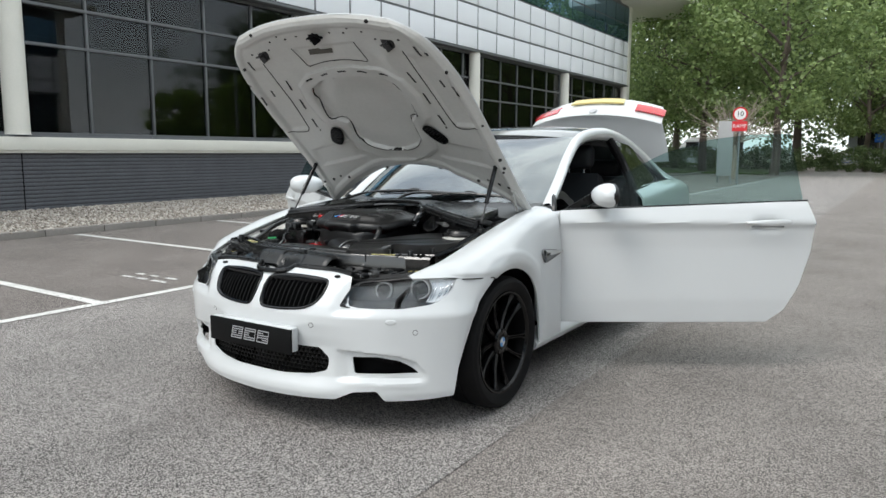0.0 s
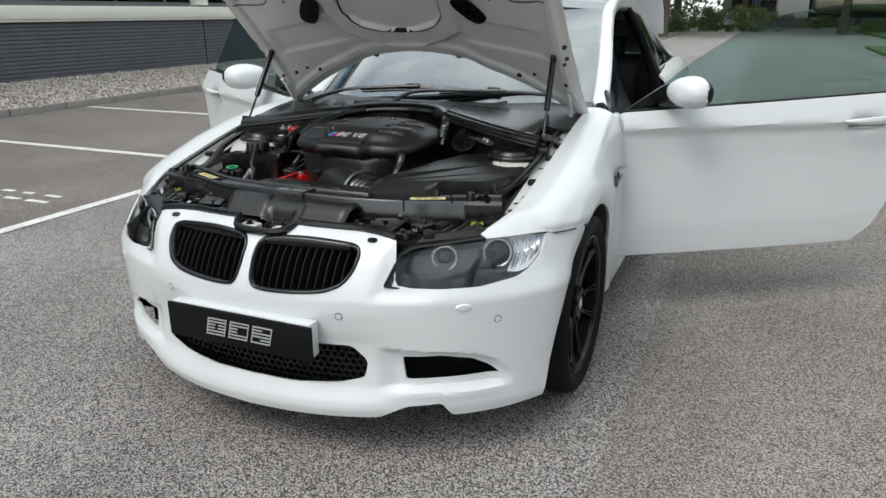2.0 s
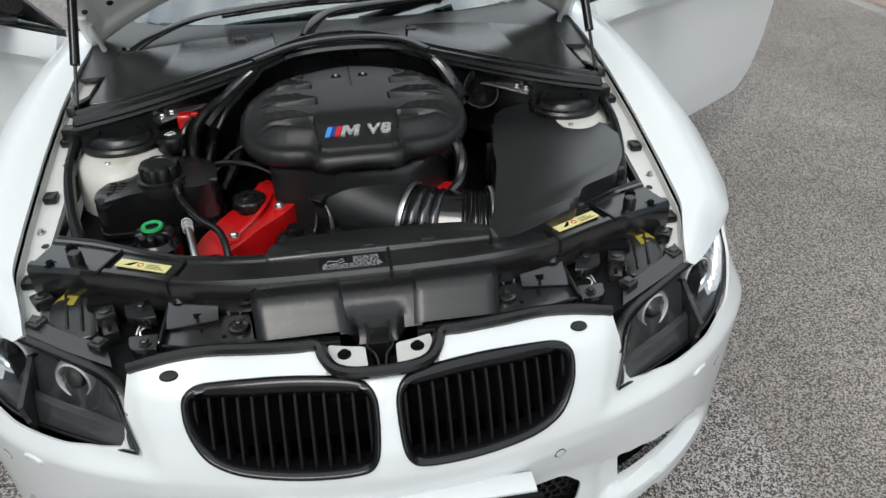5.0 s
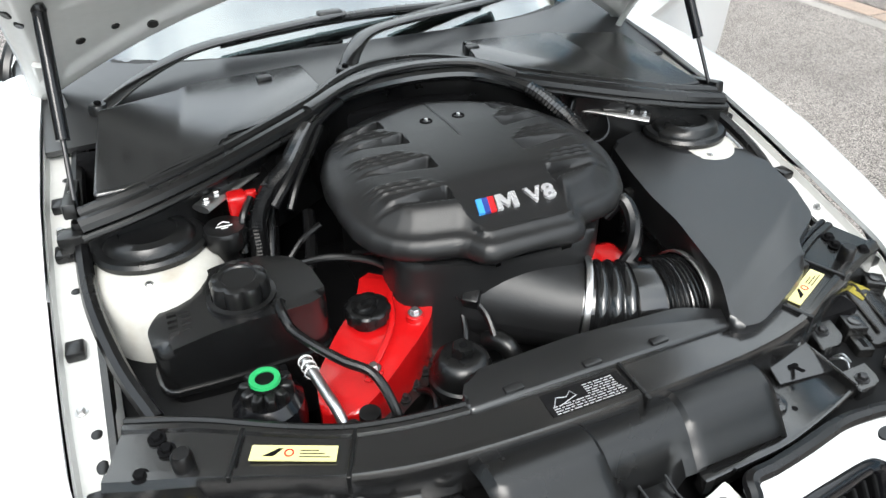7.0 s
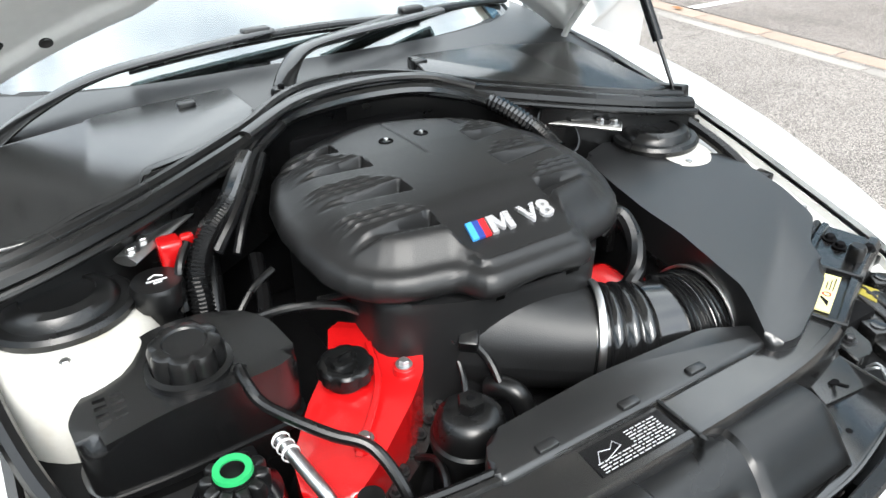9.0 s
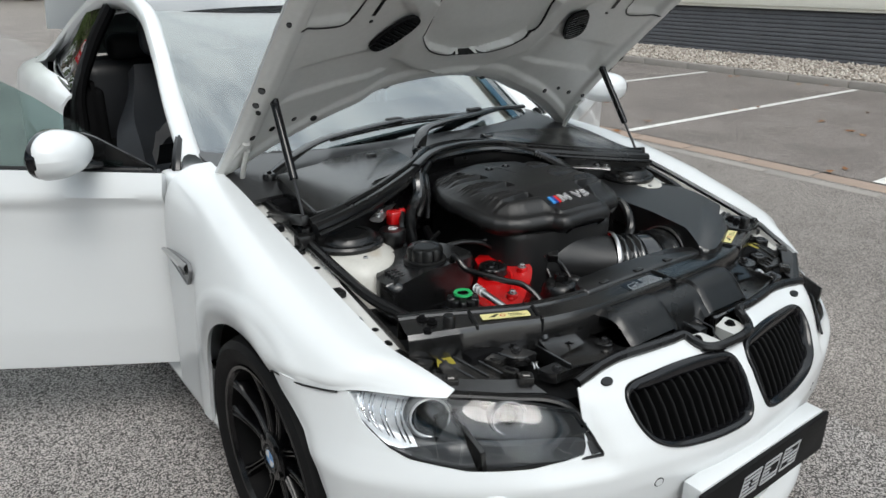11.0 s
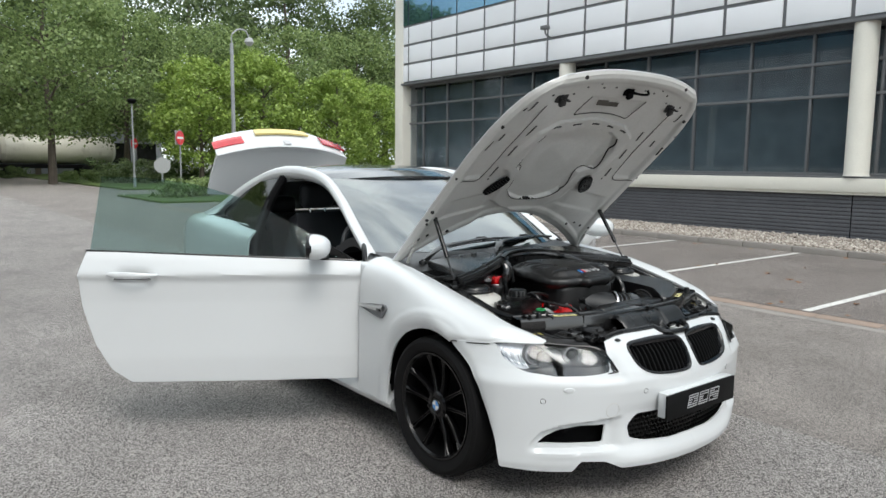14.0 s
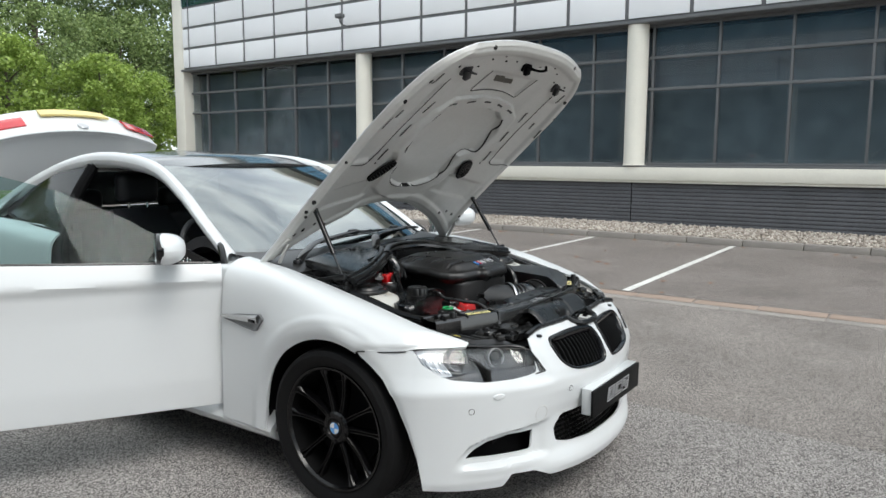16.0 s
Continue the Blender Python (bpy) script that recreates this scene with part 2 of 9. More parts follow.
def asphalt(name, dark, light, brown=0.0):
    """Worn chippings: pale and dark stones about 8 mm across in a dark binder."""
    ma = bpy.data.materials.new(name)
    ma.use_nodes = True
    n, l = ma.node_tree.nodes, ma.node_tree.links
    b = n["Principled BSDF"]
    co = n.new("ShaderNodeTexCoord")
    vo = n.new("ShaderNodeTexVoronoi")
    vo.inputs["Scale"].default_value = 245
    l.new(co.outputs["Object"], vo.inputs["Vector"])
    ramp = n.new("ShaderNodeValToRGB")
    ramp.color_ramp.elements[0].position, ramp.color_ramp.elements[0].color = 0.36, (*dark, 1)
    ramp.color_ramp.elements[1].position, ramp.color_ramp.elements[1].color = 0.72, (*light, 1)
    sep = n.new("ShaderNodeSeparateColor")
    l.new(vo.outputs["Color"], sep.inputs["Color"])
    l.new(sep.outputs["Red"], ramp.inputs["Fac"])
    big = n.new("ShaderNodeTexNoise")
    big.inputs["Scale"].default_value, big.inputs["Detail"].default_value = 0.9, 8
    big.inputs["Roughness"].default_value = 0.65
    l.new(co.outputs["Object"], big.inputs["Vector"])
    rng = n.new("ShaderNodeMapRange")
    rng.inputs["From Min"].default_value, rng.inputs["From Max"].default_value = 0.3, 0.7
    rng.inputs["To Min"].default_value, rng.inputs["To Max"].default_value = 0.78, 1.2
    l.new(big.outputs["Fac"], rng.inputs["Value"])
    mul = n.new("ShaderNodeVectorMath")
    mul.operation = "SCALE"
    l.new(ramp.outputs["Color"], mul.inputs[0])
    l.new(rng.outputs["Result"], mul.inputs["Scale"])
    l.new(mul.outputs["Vector"], b.inputs["Base Color"])
    b.inputs["Roughness"].default_value = 0.85
    b.inputs["Specular IOR Level"].default_value = 0.35
    bn = n.new("ShaderNodeBump")
    bn.inputs["Strength"].default_value, bn.inputs["Distance"].default_value = 1.0, 0.006
    l.new(vo.outputs["Distance"], bn.inputs["Height"])
    bn.invert = True
    l.new(bn.outputs["Normal"], b.inputs["Normal"])
    return ma


PAINT = material("white_paint", (0.672, 0.694, 0.702), 0.30, coat=0.6, vary=0.010, scale=3, fine=900)
PAINT_IN = material("bonnet_underside_paint", (0.60, 0.60, 0.578), 0.40, coat=0.35, vary=0.05, scale=5, fine=60)
CARBON = material("carbon_roof", (0.012, 0.013, 0.015), 0.2, coat=1.0, vary=0.2, fine=300)
PLASTIC = material("black_plastic", (0.0055, 0.0056, 0.0058), 0.28, vary=0.15, bump=0.07, bump_scale=700, spec=0.5)
PLASTIC_MATT = material("matt_black_plastic", (0.007, 0.0072, 0.0075), 0.55, vary=0.2, bump=0.1, bump_scale=500, spec=0.12)
GLOSS = material("gloss_black", (0.005, 0.005, 0.006), 0.16, coat=0.1, vary=0.1, spec=0.4)
RUBBER = material("rubber", (0.004, 0.004, 0.0043), 0.28, vary=0.2, bump=0.06, bump_scale=300, spec=0.5)
TYRE = material("tyre_rubber", (0.006, 0.006, 0.0064), 0.7, vary=0.25, scale=14, bump=0.3, bump_scale=150, spec=0.2)
RIM = material("gloss_black_alloy", (0.0028, 0.0028, 0.0032), 0.20, coat=0.1, vary=0.15, spec=0.30)
BARREL = material("dull_black_barrel", (0.003, 0.003, 0.0032), 0.6, vary=0.2, spec=0.08)
METAL = material("bare_metal", (0.55, 0.55, 0.55), 0.32, metal=1.0, vary=0.12)
CHROME = material("chrome", (0.80, 0.80, 0.82), 0.08, metal=1.0, vary=0.03)
RED = material("red_casting", (0.50, 0.006, 0.007), 0.25, coat=0.8, vary=0.08, scale=20, bump=0.2, bump_scale=400)
LEATHER = material("dark_leather", (0.022, 0.024, 0.028), 0.45, vary=0.15, bump=0.3, bump_scale=250)
TRIM = material("dark_trim", (0.006, 0.006, 0.0065), 0.7, vary=0.2, spec=0.05)
DARK_ROD = material("dark_steel_rod", (0.05, 0.05, 0.052), 0.3, metal=0.7, vary=0.1)
YELLOW = material("pale_yellow_label", (0.72, 0.66, 0.30), 0.5, vary=0.08)
LAMP_RED = material("red_lamp_lens", (0.55, 0.010, 0.018), 0.12, coat=1.0, vary=0.1)
PLATE_YELLOW = material("yellow_plate", (0.74, 0.60, 0.24), 0.35, vary=0.03)
WHITE = material("white_print", (0.75, 0.75, 0.75), 0.5, vary=0.04)
SILVER = material("silver_print", (0.55, 0.56, 0.58), 0.35, metal=0.4, vary=0.05)
SCREEN = glass("windscreen_glass", (0.55, 0.63, 0.63), clear=0.9, base=0.33)
DARK_GLASS = glass("dark_tinted_glass", (0.12, 0.14, 0.14), clear=0.8, base=0.04)
DOOR_GLASS = glass("green_tinted_glass", (0.66, 0.77, 0.76), clear=0.2, base=0.012)
LENS = glass("clear_lens", (0.95, 0.96, 0.965), clear=0.55, base=0.035)
BOWL = material("satin_lamp_bowl", (0.050, 0.052, 0.055), 0.30, metal=0.4, vary=0.1)
BEZEL = material("dark_lamp_bezel", (0.034, 0.035, 0.038), 0.30, vary=0.1)
REFLECTOR = material("bright_lamp_reflector", (0.80, 0.81, 0.83), 0.30, metal=0.45, vary=0.05)
LIGHT_RING = material("clear_light_ring", (0.62, 0.63, 0.65), 0.15, metal=0.2, vary=0.05)
ROUNDEL = material("blue_hub_roundel", (0.10, 0.32, 0.70), 0.3, coat=0.5, vary=0.05)

# ---- ground ----
ASPH = asphalt("chipping_asphalt", (0.080, 0.074, 0.070), (0.590, 0.548, 0.522))
ASPH_OLD = asphalt("older_brown_asphalt", (0.105, 0.096, 0.089), (0.47, 0.422, 0.390))
ASPH_BAY = asphalt("bay_asphalt", (0.110, 0.098, 0.091), (0.390, 0.345, 0.318))
LINE = material("worn_white_line", (0.70, 0.69, 0.66), 0.7, vary=0.2, scale=6, fine=70, second=(0.25, 0.23, 0.22), second_scale=40, second_amount=(0.56, 0.68))
GRASS = material("mown_grass", (0.075, 0.115, 0.028), 0.9, vary=0.4, scale=3, fine=60, bump=0.6, bump_scale=40)
CREAM = material("cream_render", (0.78, 0.76, 0.68), 0.7, vary=0.05, scale=2, fine=40, bump=0.1, bump_scale=60)
BRICK = material("dark_grey_brick", (0.105, 0.108, 0.120), 0.7, vary=0.22, scale=2.5, fine=30, bump=0.4, bump_scale=80)
MORTAR = material("dark_mortar", (0.045, 0.045, 0.050), 0.9, vary=0.2)
PANEL = material("white_cladding", (0.86, 0.875, 0.895), 0.5, vary=0.02, scale=1.2, spec=0.3)
FRAME_GREY = material("grey_window_frame", (0.13, 0.135, 0.14), 0.45, vary=0.1)
# the unlit rooms' shade is put into this near-black colour
SHADE_IN = material("shaded_room", (0.020, 0.022, 0.024), 0.9, vary=0.3, scale=0.6)
KERB = material("concrete_kerb", (0.27, 0.25, 0.23), 0.85, vary=0.2, scale=3, fine=50, bump=0.4, bump_scale=60)
SETT = material("brown_block_channel", (0.30, 0.23, 0.185), 0.85, vary=0.25, scale=4, fine=60, bump=0.4, bump_scale=60)
WIN_GLASS = glass("office_glass", (0.40, 0.43, 0.45), clear=0.8, base=0.04)
EAST_GLASS = glass("pale_office_glass", (0.78, 0.81, 0.83), clear=0.8, base=0.035)
# blinds and the panes' pale slate reflection, both put into this colour
BLIND_SHEEN = material("slate_blind_sheen", (0.185, 0.225, 0.242), 0.8, vary=0.30, scale=0.35, fine=3)
BLUE_GLASS = material("teal_mirror_glass", (0.13, 0.25, 0.34), 0.03, metal=0.85, vary=0.1, scale=0.8)


def flat(bm, x0, y0, x1, y1, z, nx=1, ny=1):
    g = [[Vector((lerp(x0, x1, i / nx), lerp(y0, y1, j / ny), z)) for j in range(ny + 1)] for i in range(nx + 1)]
    tmp = sheet(g)
    me = bpy.data.meshes.new("tmp")
    tmp.to_mesh(me)
    tmp.free()
    bm.from_mesh(me)
    bpy.data.meshes.remove(me)
    return bm


structure("ground", flat(bmesh.new(), -400, -400, 400, 600, -0.004, 8, 8), ASPH_OLD, "brown-grey worn asphalt stretching to the horizon", "ground")
structure("road", flat(bmesh.new(), -2.98, -60, 1.05, 62, 0.0, 1, 12), ASPH, "pale grey chipping asphalt lane with straight seam", "road")
structure("parking_west", flat(bmesh.new(), -8.05, -40, -3.0, 48, 0.001, 1, 8), ASPH_BAY, "dark worn asphalt parking bays", "parking bay")
structure("parking_east", flat(bmesh.new(), 4.5, -40, 9.55, 40, 0.001, 1, 8), ASPH_BAY, "dark smooth asphalt parking bays", "parking bay")


def bay_line(x0, y0, x1, y1):
    bm = flat(bmesh.new(), x0, y0, x1, y1, 0.006, max(1, int(abs(x1 - x0) * 2)), max(1, int(abs(y1 - y0) * 2)))
    return structure("bay_line", bm, LINE, "worn white painted parking bay line", "road marking")


bay_line(-3.08, -20, -2.98, 40)
for k in range(-4, 14):
    bay_line(-7.95, 0.21 + k * 2.62, -3.08, 0.31 + k * 2.62)
for k in range(-6, 13):
    bay_line(4.5, 0.72 + k * 2.45, 9.5, 0.81 + k * 2.45)


for k, (x0, x1) in enumerate(((-4.10, -3.92), (-3.86, -3.70), (-3.62, -3.40))):
    for j in range(2):
        structure("bay_mark", flat(bmesh.new(), x0, 1.12 + j * 0.16, x1 - 0.05 * j, 1.17 + j * 0.16, 0.006), LINE, "faded white stencilled bay marking", "road marking")


def kerb_row(name, x, w, y0, y1, h, mat_, label, step=0.915):
    y = y0
    root = tagged(new(name), label, "kerb", kind="structure")
    bm = box(bmesh.new(), (x, 0.006, -0.05), (x + w, step - 0.006, h), 0.012)
    me = mesh_of("kerbstone", bm, mat_)
    while y < y1:
        o = new("kerbstone", me)
        o.parent = root
        o.location = (0, y, random.uniform(-0.003, 0.003))
        y += step
    return root


kerb_row("kerb_west", -8.2, 0.15, -14, 44, 0.10, KERB, "weathered concrete kerb beside the gravel bed")
kerb_row("kerb_east", 9.6, 0.15, -14, 30, 0.10, KERB, "weathered concrete kerb beside the gravel bed")
kerb_row("drain_channel", 4.28, 0.20, -12, 22, 0.004, SETT, "flush brown concrete drainage channel blocks", 0.6)
kerb_row("drain_channel_edge", 4.10, 0.12, -12, 22, 0.003, KERB, "flush pale concrete edging blocks", 0.9)


# ---- office blocks ----
def office(name, sgn, y0, y1, sill, sill_h, head, row, mod, cols, glass_top, label, first=(0.0, 0.0), bands=(0.58, 0.86)):
    """One long facade: brick plinth, cream sill, dark glazing between round columns, white cladding grid above."""
    root = tagged(new(name), label, "office building")
    fx = 11.9

    def steps(lead):
        """Joints along the front, counted back from its far end."""
        ys = [y1 - lead - mod * k for k in range(int((y1 - y0 - lead) / mod) + 1)]
        return sorted({round(v, 3) for v in [y0, y1] + ys})

    glazing, cladding = steps(first[0]), steps(first[1])

    def bx(bm, xa, ya, za, xb, yb, zb, bev=0.0):
        a, b = sorted((sgn * xa, sgn * xb))
        return box(bm, (a, ya, za), (b, yb, zb), bev, 2)
    # brick plinth: recessed mortar behind proud courses
    part("plinth_core", bx(bmesh.new(), fx + 0.06, y0, -0.1, fx + 0.5, y1, sill - sill_h), MORTAR, root)
    n = round((sill - sill_h) / 0.076)
    ch = (sill - sill_h) / n
    for k in range(n):
        part("brick_course", bx(bmesh.new(), fx + 0.045, y0, k * ch + 0.008, fx + 0.10, y1, (k + 1) * ch - 0.006, 0.003), BRICK, root)
    part("sill", bx(bmesh.new(), fx - 0.06, y0 - 0.05, sill - sill_h, fx + 0.5, y1 + 0.05, sill - 0.04, 0.012), CREAM, root, "cream rendered sill band")
    part("sill_drip", bx(bmesh.new(), fx - 0.03, y0 - 0.05, sill - sill_h - 0.05, fx + 0.4, y1 + 0.05, sill - sill_h + 0.002, 0.006), CREAM, root)
    part("sill_cap", bx(bmesh.new(), fx - 0.02, y0, sill - 0.04, fx + 0.5, y1, sill, 0.006), FRAME_GREY, root)
    # interior behind the glazing, near-black colour standing in for room shade
    part("interior", bx(bmesh.new(), fx + 3.2, y0, 0, fx + 3.4, y1, glass_top), SHADE_IN, root)
    part("interior_floor", bx(bmesh.new(), fx + 0.45, y0, sill - 0.3, fx + 3.3, y1, sill - 0.25), SHADE_IN, root)
    part("interior_ceiling", bx(bmesh.new(), fx + 0.45, y0, head - 0.1, fx + 3.3, y1, head - 0.05), SHADE_IN, root)
    if sgn > 0:
        # sheet behind the east panes: blinds plus their painted reflection
        part("blind_sheen", bx(bmesh.new(), fx + 0.55, y0, sill, fx + 0.57, y1, head - 0.1), BLIND_SHEEN, root, "grey window blinds carrying a painted pale reflection")
    for y in cols:
        part("movement_joint", bx(bmesh.new(), fx + 0.038, y - 0.008, 0.0, fx + 0.06, y + 0.008, sill - sill_h - 0.02), TRIM, root)
    # glazing: panes between columns
    t1, t2 = sill + (head - sill) * bands[0], sill + (head - sill) * bands[1]
    for za, zb in ((sill, t1), (t1, t2), (t2, head)):
        for ya, yb in zip(glazing, glazing[1:]):
            if yb - ya < 0.08:
                continue
            pane = part("pane", bx(bmesh.new(), fx + 0.28, ya + 0.02, za + 0.02, fx + 0.295, yb - 0.02, zb - 0.02), EAST_GLASS if sgn > 0 else WIN_GLASS, root)
            pane.visible_shadow = False
    for z in (sill + 0.03, t1, t2, head - 0.03):
        part("transom", bx(bmesh.new(), fx + 0.22, y0, z - 0.03, fx + 0.34, y1, z + 0.03, 0.004), FRAME_GREY, root)
    for y in glazing:
        part("mullion", bx(bmesh.new(), fx + 0.23, y - 0.025, sill, fx + 0.33, y + 0.025, head, 0.004), FRAME_GREY, root)
    for y in cols:
        bm = lathe(bmesh.new(), [(0.0, sill), (0.24, sill), (0.225, sill + 0.02), (0.22, sill + 0.04), (0.22, head + 0.02), (0.0, head + 0.02)], 28, Matrix.Translation((sgn * (fx + 0.12), y, 0)))
        part("column", bm, CREAM, root, "round cream column")
    # soffit and cladding
    part("soffit", bx(bmesh.new(), fx - 0.12, y0, head, fx + 0.6, y1, head + 0.06, 0.004), FRAME_GREY, root)
    part("cladding_back", bx(bmesh.new(), fx - 0.02, y0, head + 0.06, fx + 0.4, y1, glass_top), FRAME_GREY, root)
    rows = 3
    for r in range(rows):
        for ya, yb in zip(cladding, cladding[1:]):
            if yb - ya < 0.12:
                continue
            za = head + 0.08 + r * row
            part("cladding_panel", bx(bmesh.new(), fx - 0.05, ya + 0.042, za + 0.040, fx - 0.02, yb - 0.042, za + row - 0.040, 0.004), PANEL, root)
    z0 = head + 0.08 + rows * row
    for r in range(int((glass_top - z0) / 0.95)):
        for ya, yb in zip(cladding, cladding[1:]):
            if yb - ya < 0.12:
                continue
            za = z0 + r * 0.95
            part("upper_pane", bx(bmesh.new(), fx - 0.05, ya + 0.03, za + 0.03, fx - 0.02, yb - 0.03, za + 0.95 - 0.03), BLUE_GLASS, root)
    part("roof", bx(bmesh.new(), fx - 1.3, y0 - 1.0, glass_top, fx + 12, y1 + 1.6, glass_top + 0.35, 0.05), CREAM, root, "pale overhanging flat roof")
    if sgn < 0:
        part("roof_canopy", bx(bmesh.new(), fx - 3.3, y1 - 1.5, glass_top - 0.1, fx + 4, y1 + 5.5, glass_top + 0.5, 0.25), CREAM, root, "pale rounded roof canopy")
    part("end_wall", bx(bmesh.new(), fx, y1, -0.1, fx + 12, y1 + 0.3, glass_top), PANEL, root)
    part("corner_pilaster", bx(bmesh.new(), fx - 0.08, y1 - 0.05, -0.1, fx + 0.6, y1 + 0.42, glass_top, 0.02), CREAM, root)
    part("back_wall", bx(bmesh.new(), fx + 11.7, y0, -0.1, fx + 12, y1, glass_top), PANEL, root)
    part("end_wall", bx(bmesh.new(), fx, y0 - 0.3, -0.1, fx + 12, y0, glass_top), PANEL, root)
    return root


office("office_block", -1, -29.45, 38.6, 1.55, 0.30, 5.05, 0.82, 1.5, [4.15 + 8.62 * k for k in range(-3, 5)], 9.7, "long white-clad office block with dark ground-floor glazing", (1.36, 0.76), (0.51, 0.73))
office("office_block", 1, -26.0, 18.5, 1.31, 0.31, 4.20, 0.64, 1.322, [3.4 + 7.52 * k for k in range(-4, 2)], 8.6, "white-clad office block with dark glazing and cream columns", (0.85, 0.345), (0.546, 0.768))

# ---- the car: facing -y, front axle at y = 0, its left side at +x ----
car = thing("coupe_car", "white two-door coupe with bonnet, doors and boot open", "car")
RA, ARCH = 0.327, 0.372
WB = 2.761


def arch_z(y, yc, low):
    d = ARCH * ARCH - (y - yc) ** 2
    return max(low, RA + math.sqrt(d)) if d > 0 else low


def tuck(grid, yc):
    """Turns the skin inwards along a wheel arch's edge."""
    for r in grid:
        for p in r:
            d = math.hypot(p.y - yc, p.z - RA) - ARCH
            if d < 0.055:
                p.x -= 0.015 * (1 - max(0.0, d) / 0.055) ** 1.4
            elif d < 0.085:
                p.x += 0.003 * math.sin(math.pi * (d - 0.055) / 0.03)


# front wing
def wing(sgn):
    ys = [-0.345, -0.20, 0.0, 0.20, 0.40, 0.66]
    c0 = [(0.712, 0.742), (0.718, 0.778), (0.722, 0.828), (0.722, 0.872), (0.716, 0.908), (0.705, 0.938)]
    c1 = [(0.765, 0.742), (0.785, 0.784), (0.795, 0.838), (0.793, 0.880), (0.783, 0.912), (0.772, 0.932)]
    c2 = [(0.800, 0.732), (0.842, 0.762), (0.853, 0.815), (0.850, 0.852), (0.838, 0.878), (0.828, 0.890)]
    c3 = [(0.826, 0.712), (0.880, 0.712), (0.892, 0.768), (0.888, 0.765), (0.866, 0.760), (0.853, 0.780)]
    grid = []
    N = 80
    for i in range(N):
        y = lerp(-0.497, 0.66, i / (N - 1))
        cs = [Vector((interp(y, ys, [a[0] for a in c]), y, interp(y, ys, [a[1] for a in c]))) for c in (c0, c1, c2, c3)]
        if y < -0.345:
            k = (y + 0.497) / 0.152
            inner, outer = Vector((lerp(0.652, 0.712, k), y, lerp(0.700, 0.742, k))), Vector((lerp(0.672, 0.812, k ** 0.85), y, lerp(0.690, 0.692, k)))
            cs = [inner.lerp(outer, q) + Vector((0, 0, 0.030 * k * math.sin(math.pi * q ** 0.8) * 0.8)) for q in (0, 0.33, 0.62, 0.82)]
            pts = cs + [inner.lerp(outer, 0.93) + Vector((0, 0, 0.004 * k)), outer]
        else:
            if y < -0.150:
                zb, xb = lerp(0.690, 0.677, (y + 0.345) / 0.195), lerp(0.812, 0.898, ((y + 0.345) / 0.195) ** 0.65)
            else:
                zb = arch_z(y, 0, 0.24)
                xb = lerp(0.902, 0.866, smooth(y, 0.22, 0.5))
            pts = cs + [Vector((xb - 0.004 * (zb < 0.4), y, lerp(cs[3].z, zb, 0.55))), Vector((xb, y, zb))]
        grid.append(catmull(pts, 40))
    # smooth along the length
    for j in range(40):
        for _ in range(3):
            for i in range(1, N - 1):
                grid[i][j].x = (grid[i - 1][j].x + 2 * grid[i][j].x + grid[i + 1][j].x) / 4
                if j < 29 and i > 8:
                    grid[i][j].z = (grid[i - 1][j].z + 2 * grid[i][j].z + grid[i + 1][j].z) / 4
    tuck(grid, 0)
    seam = [r[-1] + Vector((0.0125, -0.003, -0.0005)) for r in grid if -0.345 < r[-1].y < -0.140]
    part("wing_seam", mirror(tube(bmesh.new(), seam, 0.0024, 6), sgn), RUBBER, car)
    if sgn > 0:
        WING.extend(p.copy() for r in grid for p in r)
    return part("front_wing", mirror(sheet(grid, 0.012), sgn), PAINT, car)


WING = []


def wing_x(y, z):
    """How far out the wing's skin lies at a height."""
    near = sorted(WING, key=lambda p: (p.y - y) ** 2 + (p.z - z) ** 2)[:3]
    return sum(p.x for p in near) / 3 + 0.012


wings = {s: wing(s) for s in (1, -1)}


# front bumper
PLAN = catmull([(0, -0.822, 0), (0.17, -0.812, 0), (0.33, -0.780, 0), (0.50, -0.718, 0), (0.65, -0.640, 0), (0.77, -0.540, 0), (0.845, -0.450, 0), (0.878, -0.385, 0), (0.893, -0.300, 0), (0.900, -0.210, 0), (0.902, -0.110, 0)], 121)


def bumper_plan(s):
    pl = PLAN
    f = s * 120
    i = min(int(f), 119)
    return pl[i].lerp(pl[i + 1], f - i), (pl[i + 1] - pl[i]).normalized()


def arch_edge(z):
    """Where the bumper ends at the wheel arch."""
    return interp(z, [0.15, 0.19, 0.30, 0.40, 0.51, 0.58, 0.628, 0.66, 0.69], [-0.436, -0.430, -0.408, -0.376, -0.326, -0.272, -0.217, -0.165, -0.135])


PLAN_Y = [p.y for p in PLAN]
SIDE = 0.62


def bumper_v(z, bot, top):
    """The row of the bumper's sheet at a height: three quarters lie below the lamp."""
    zm = min(0.572, top - 0.004)
    return 0.75 * (z - bot) / (zm - bot) if z < zm else 0.75 + 0.25 * (z - zm) / (top - zm)


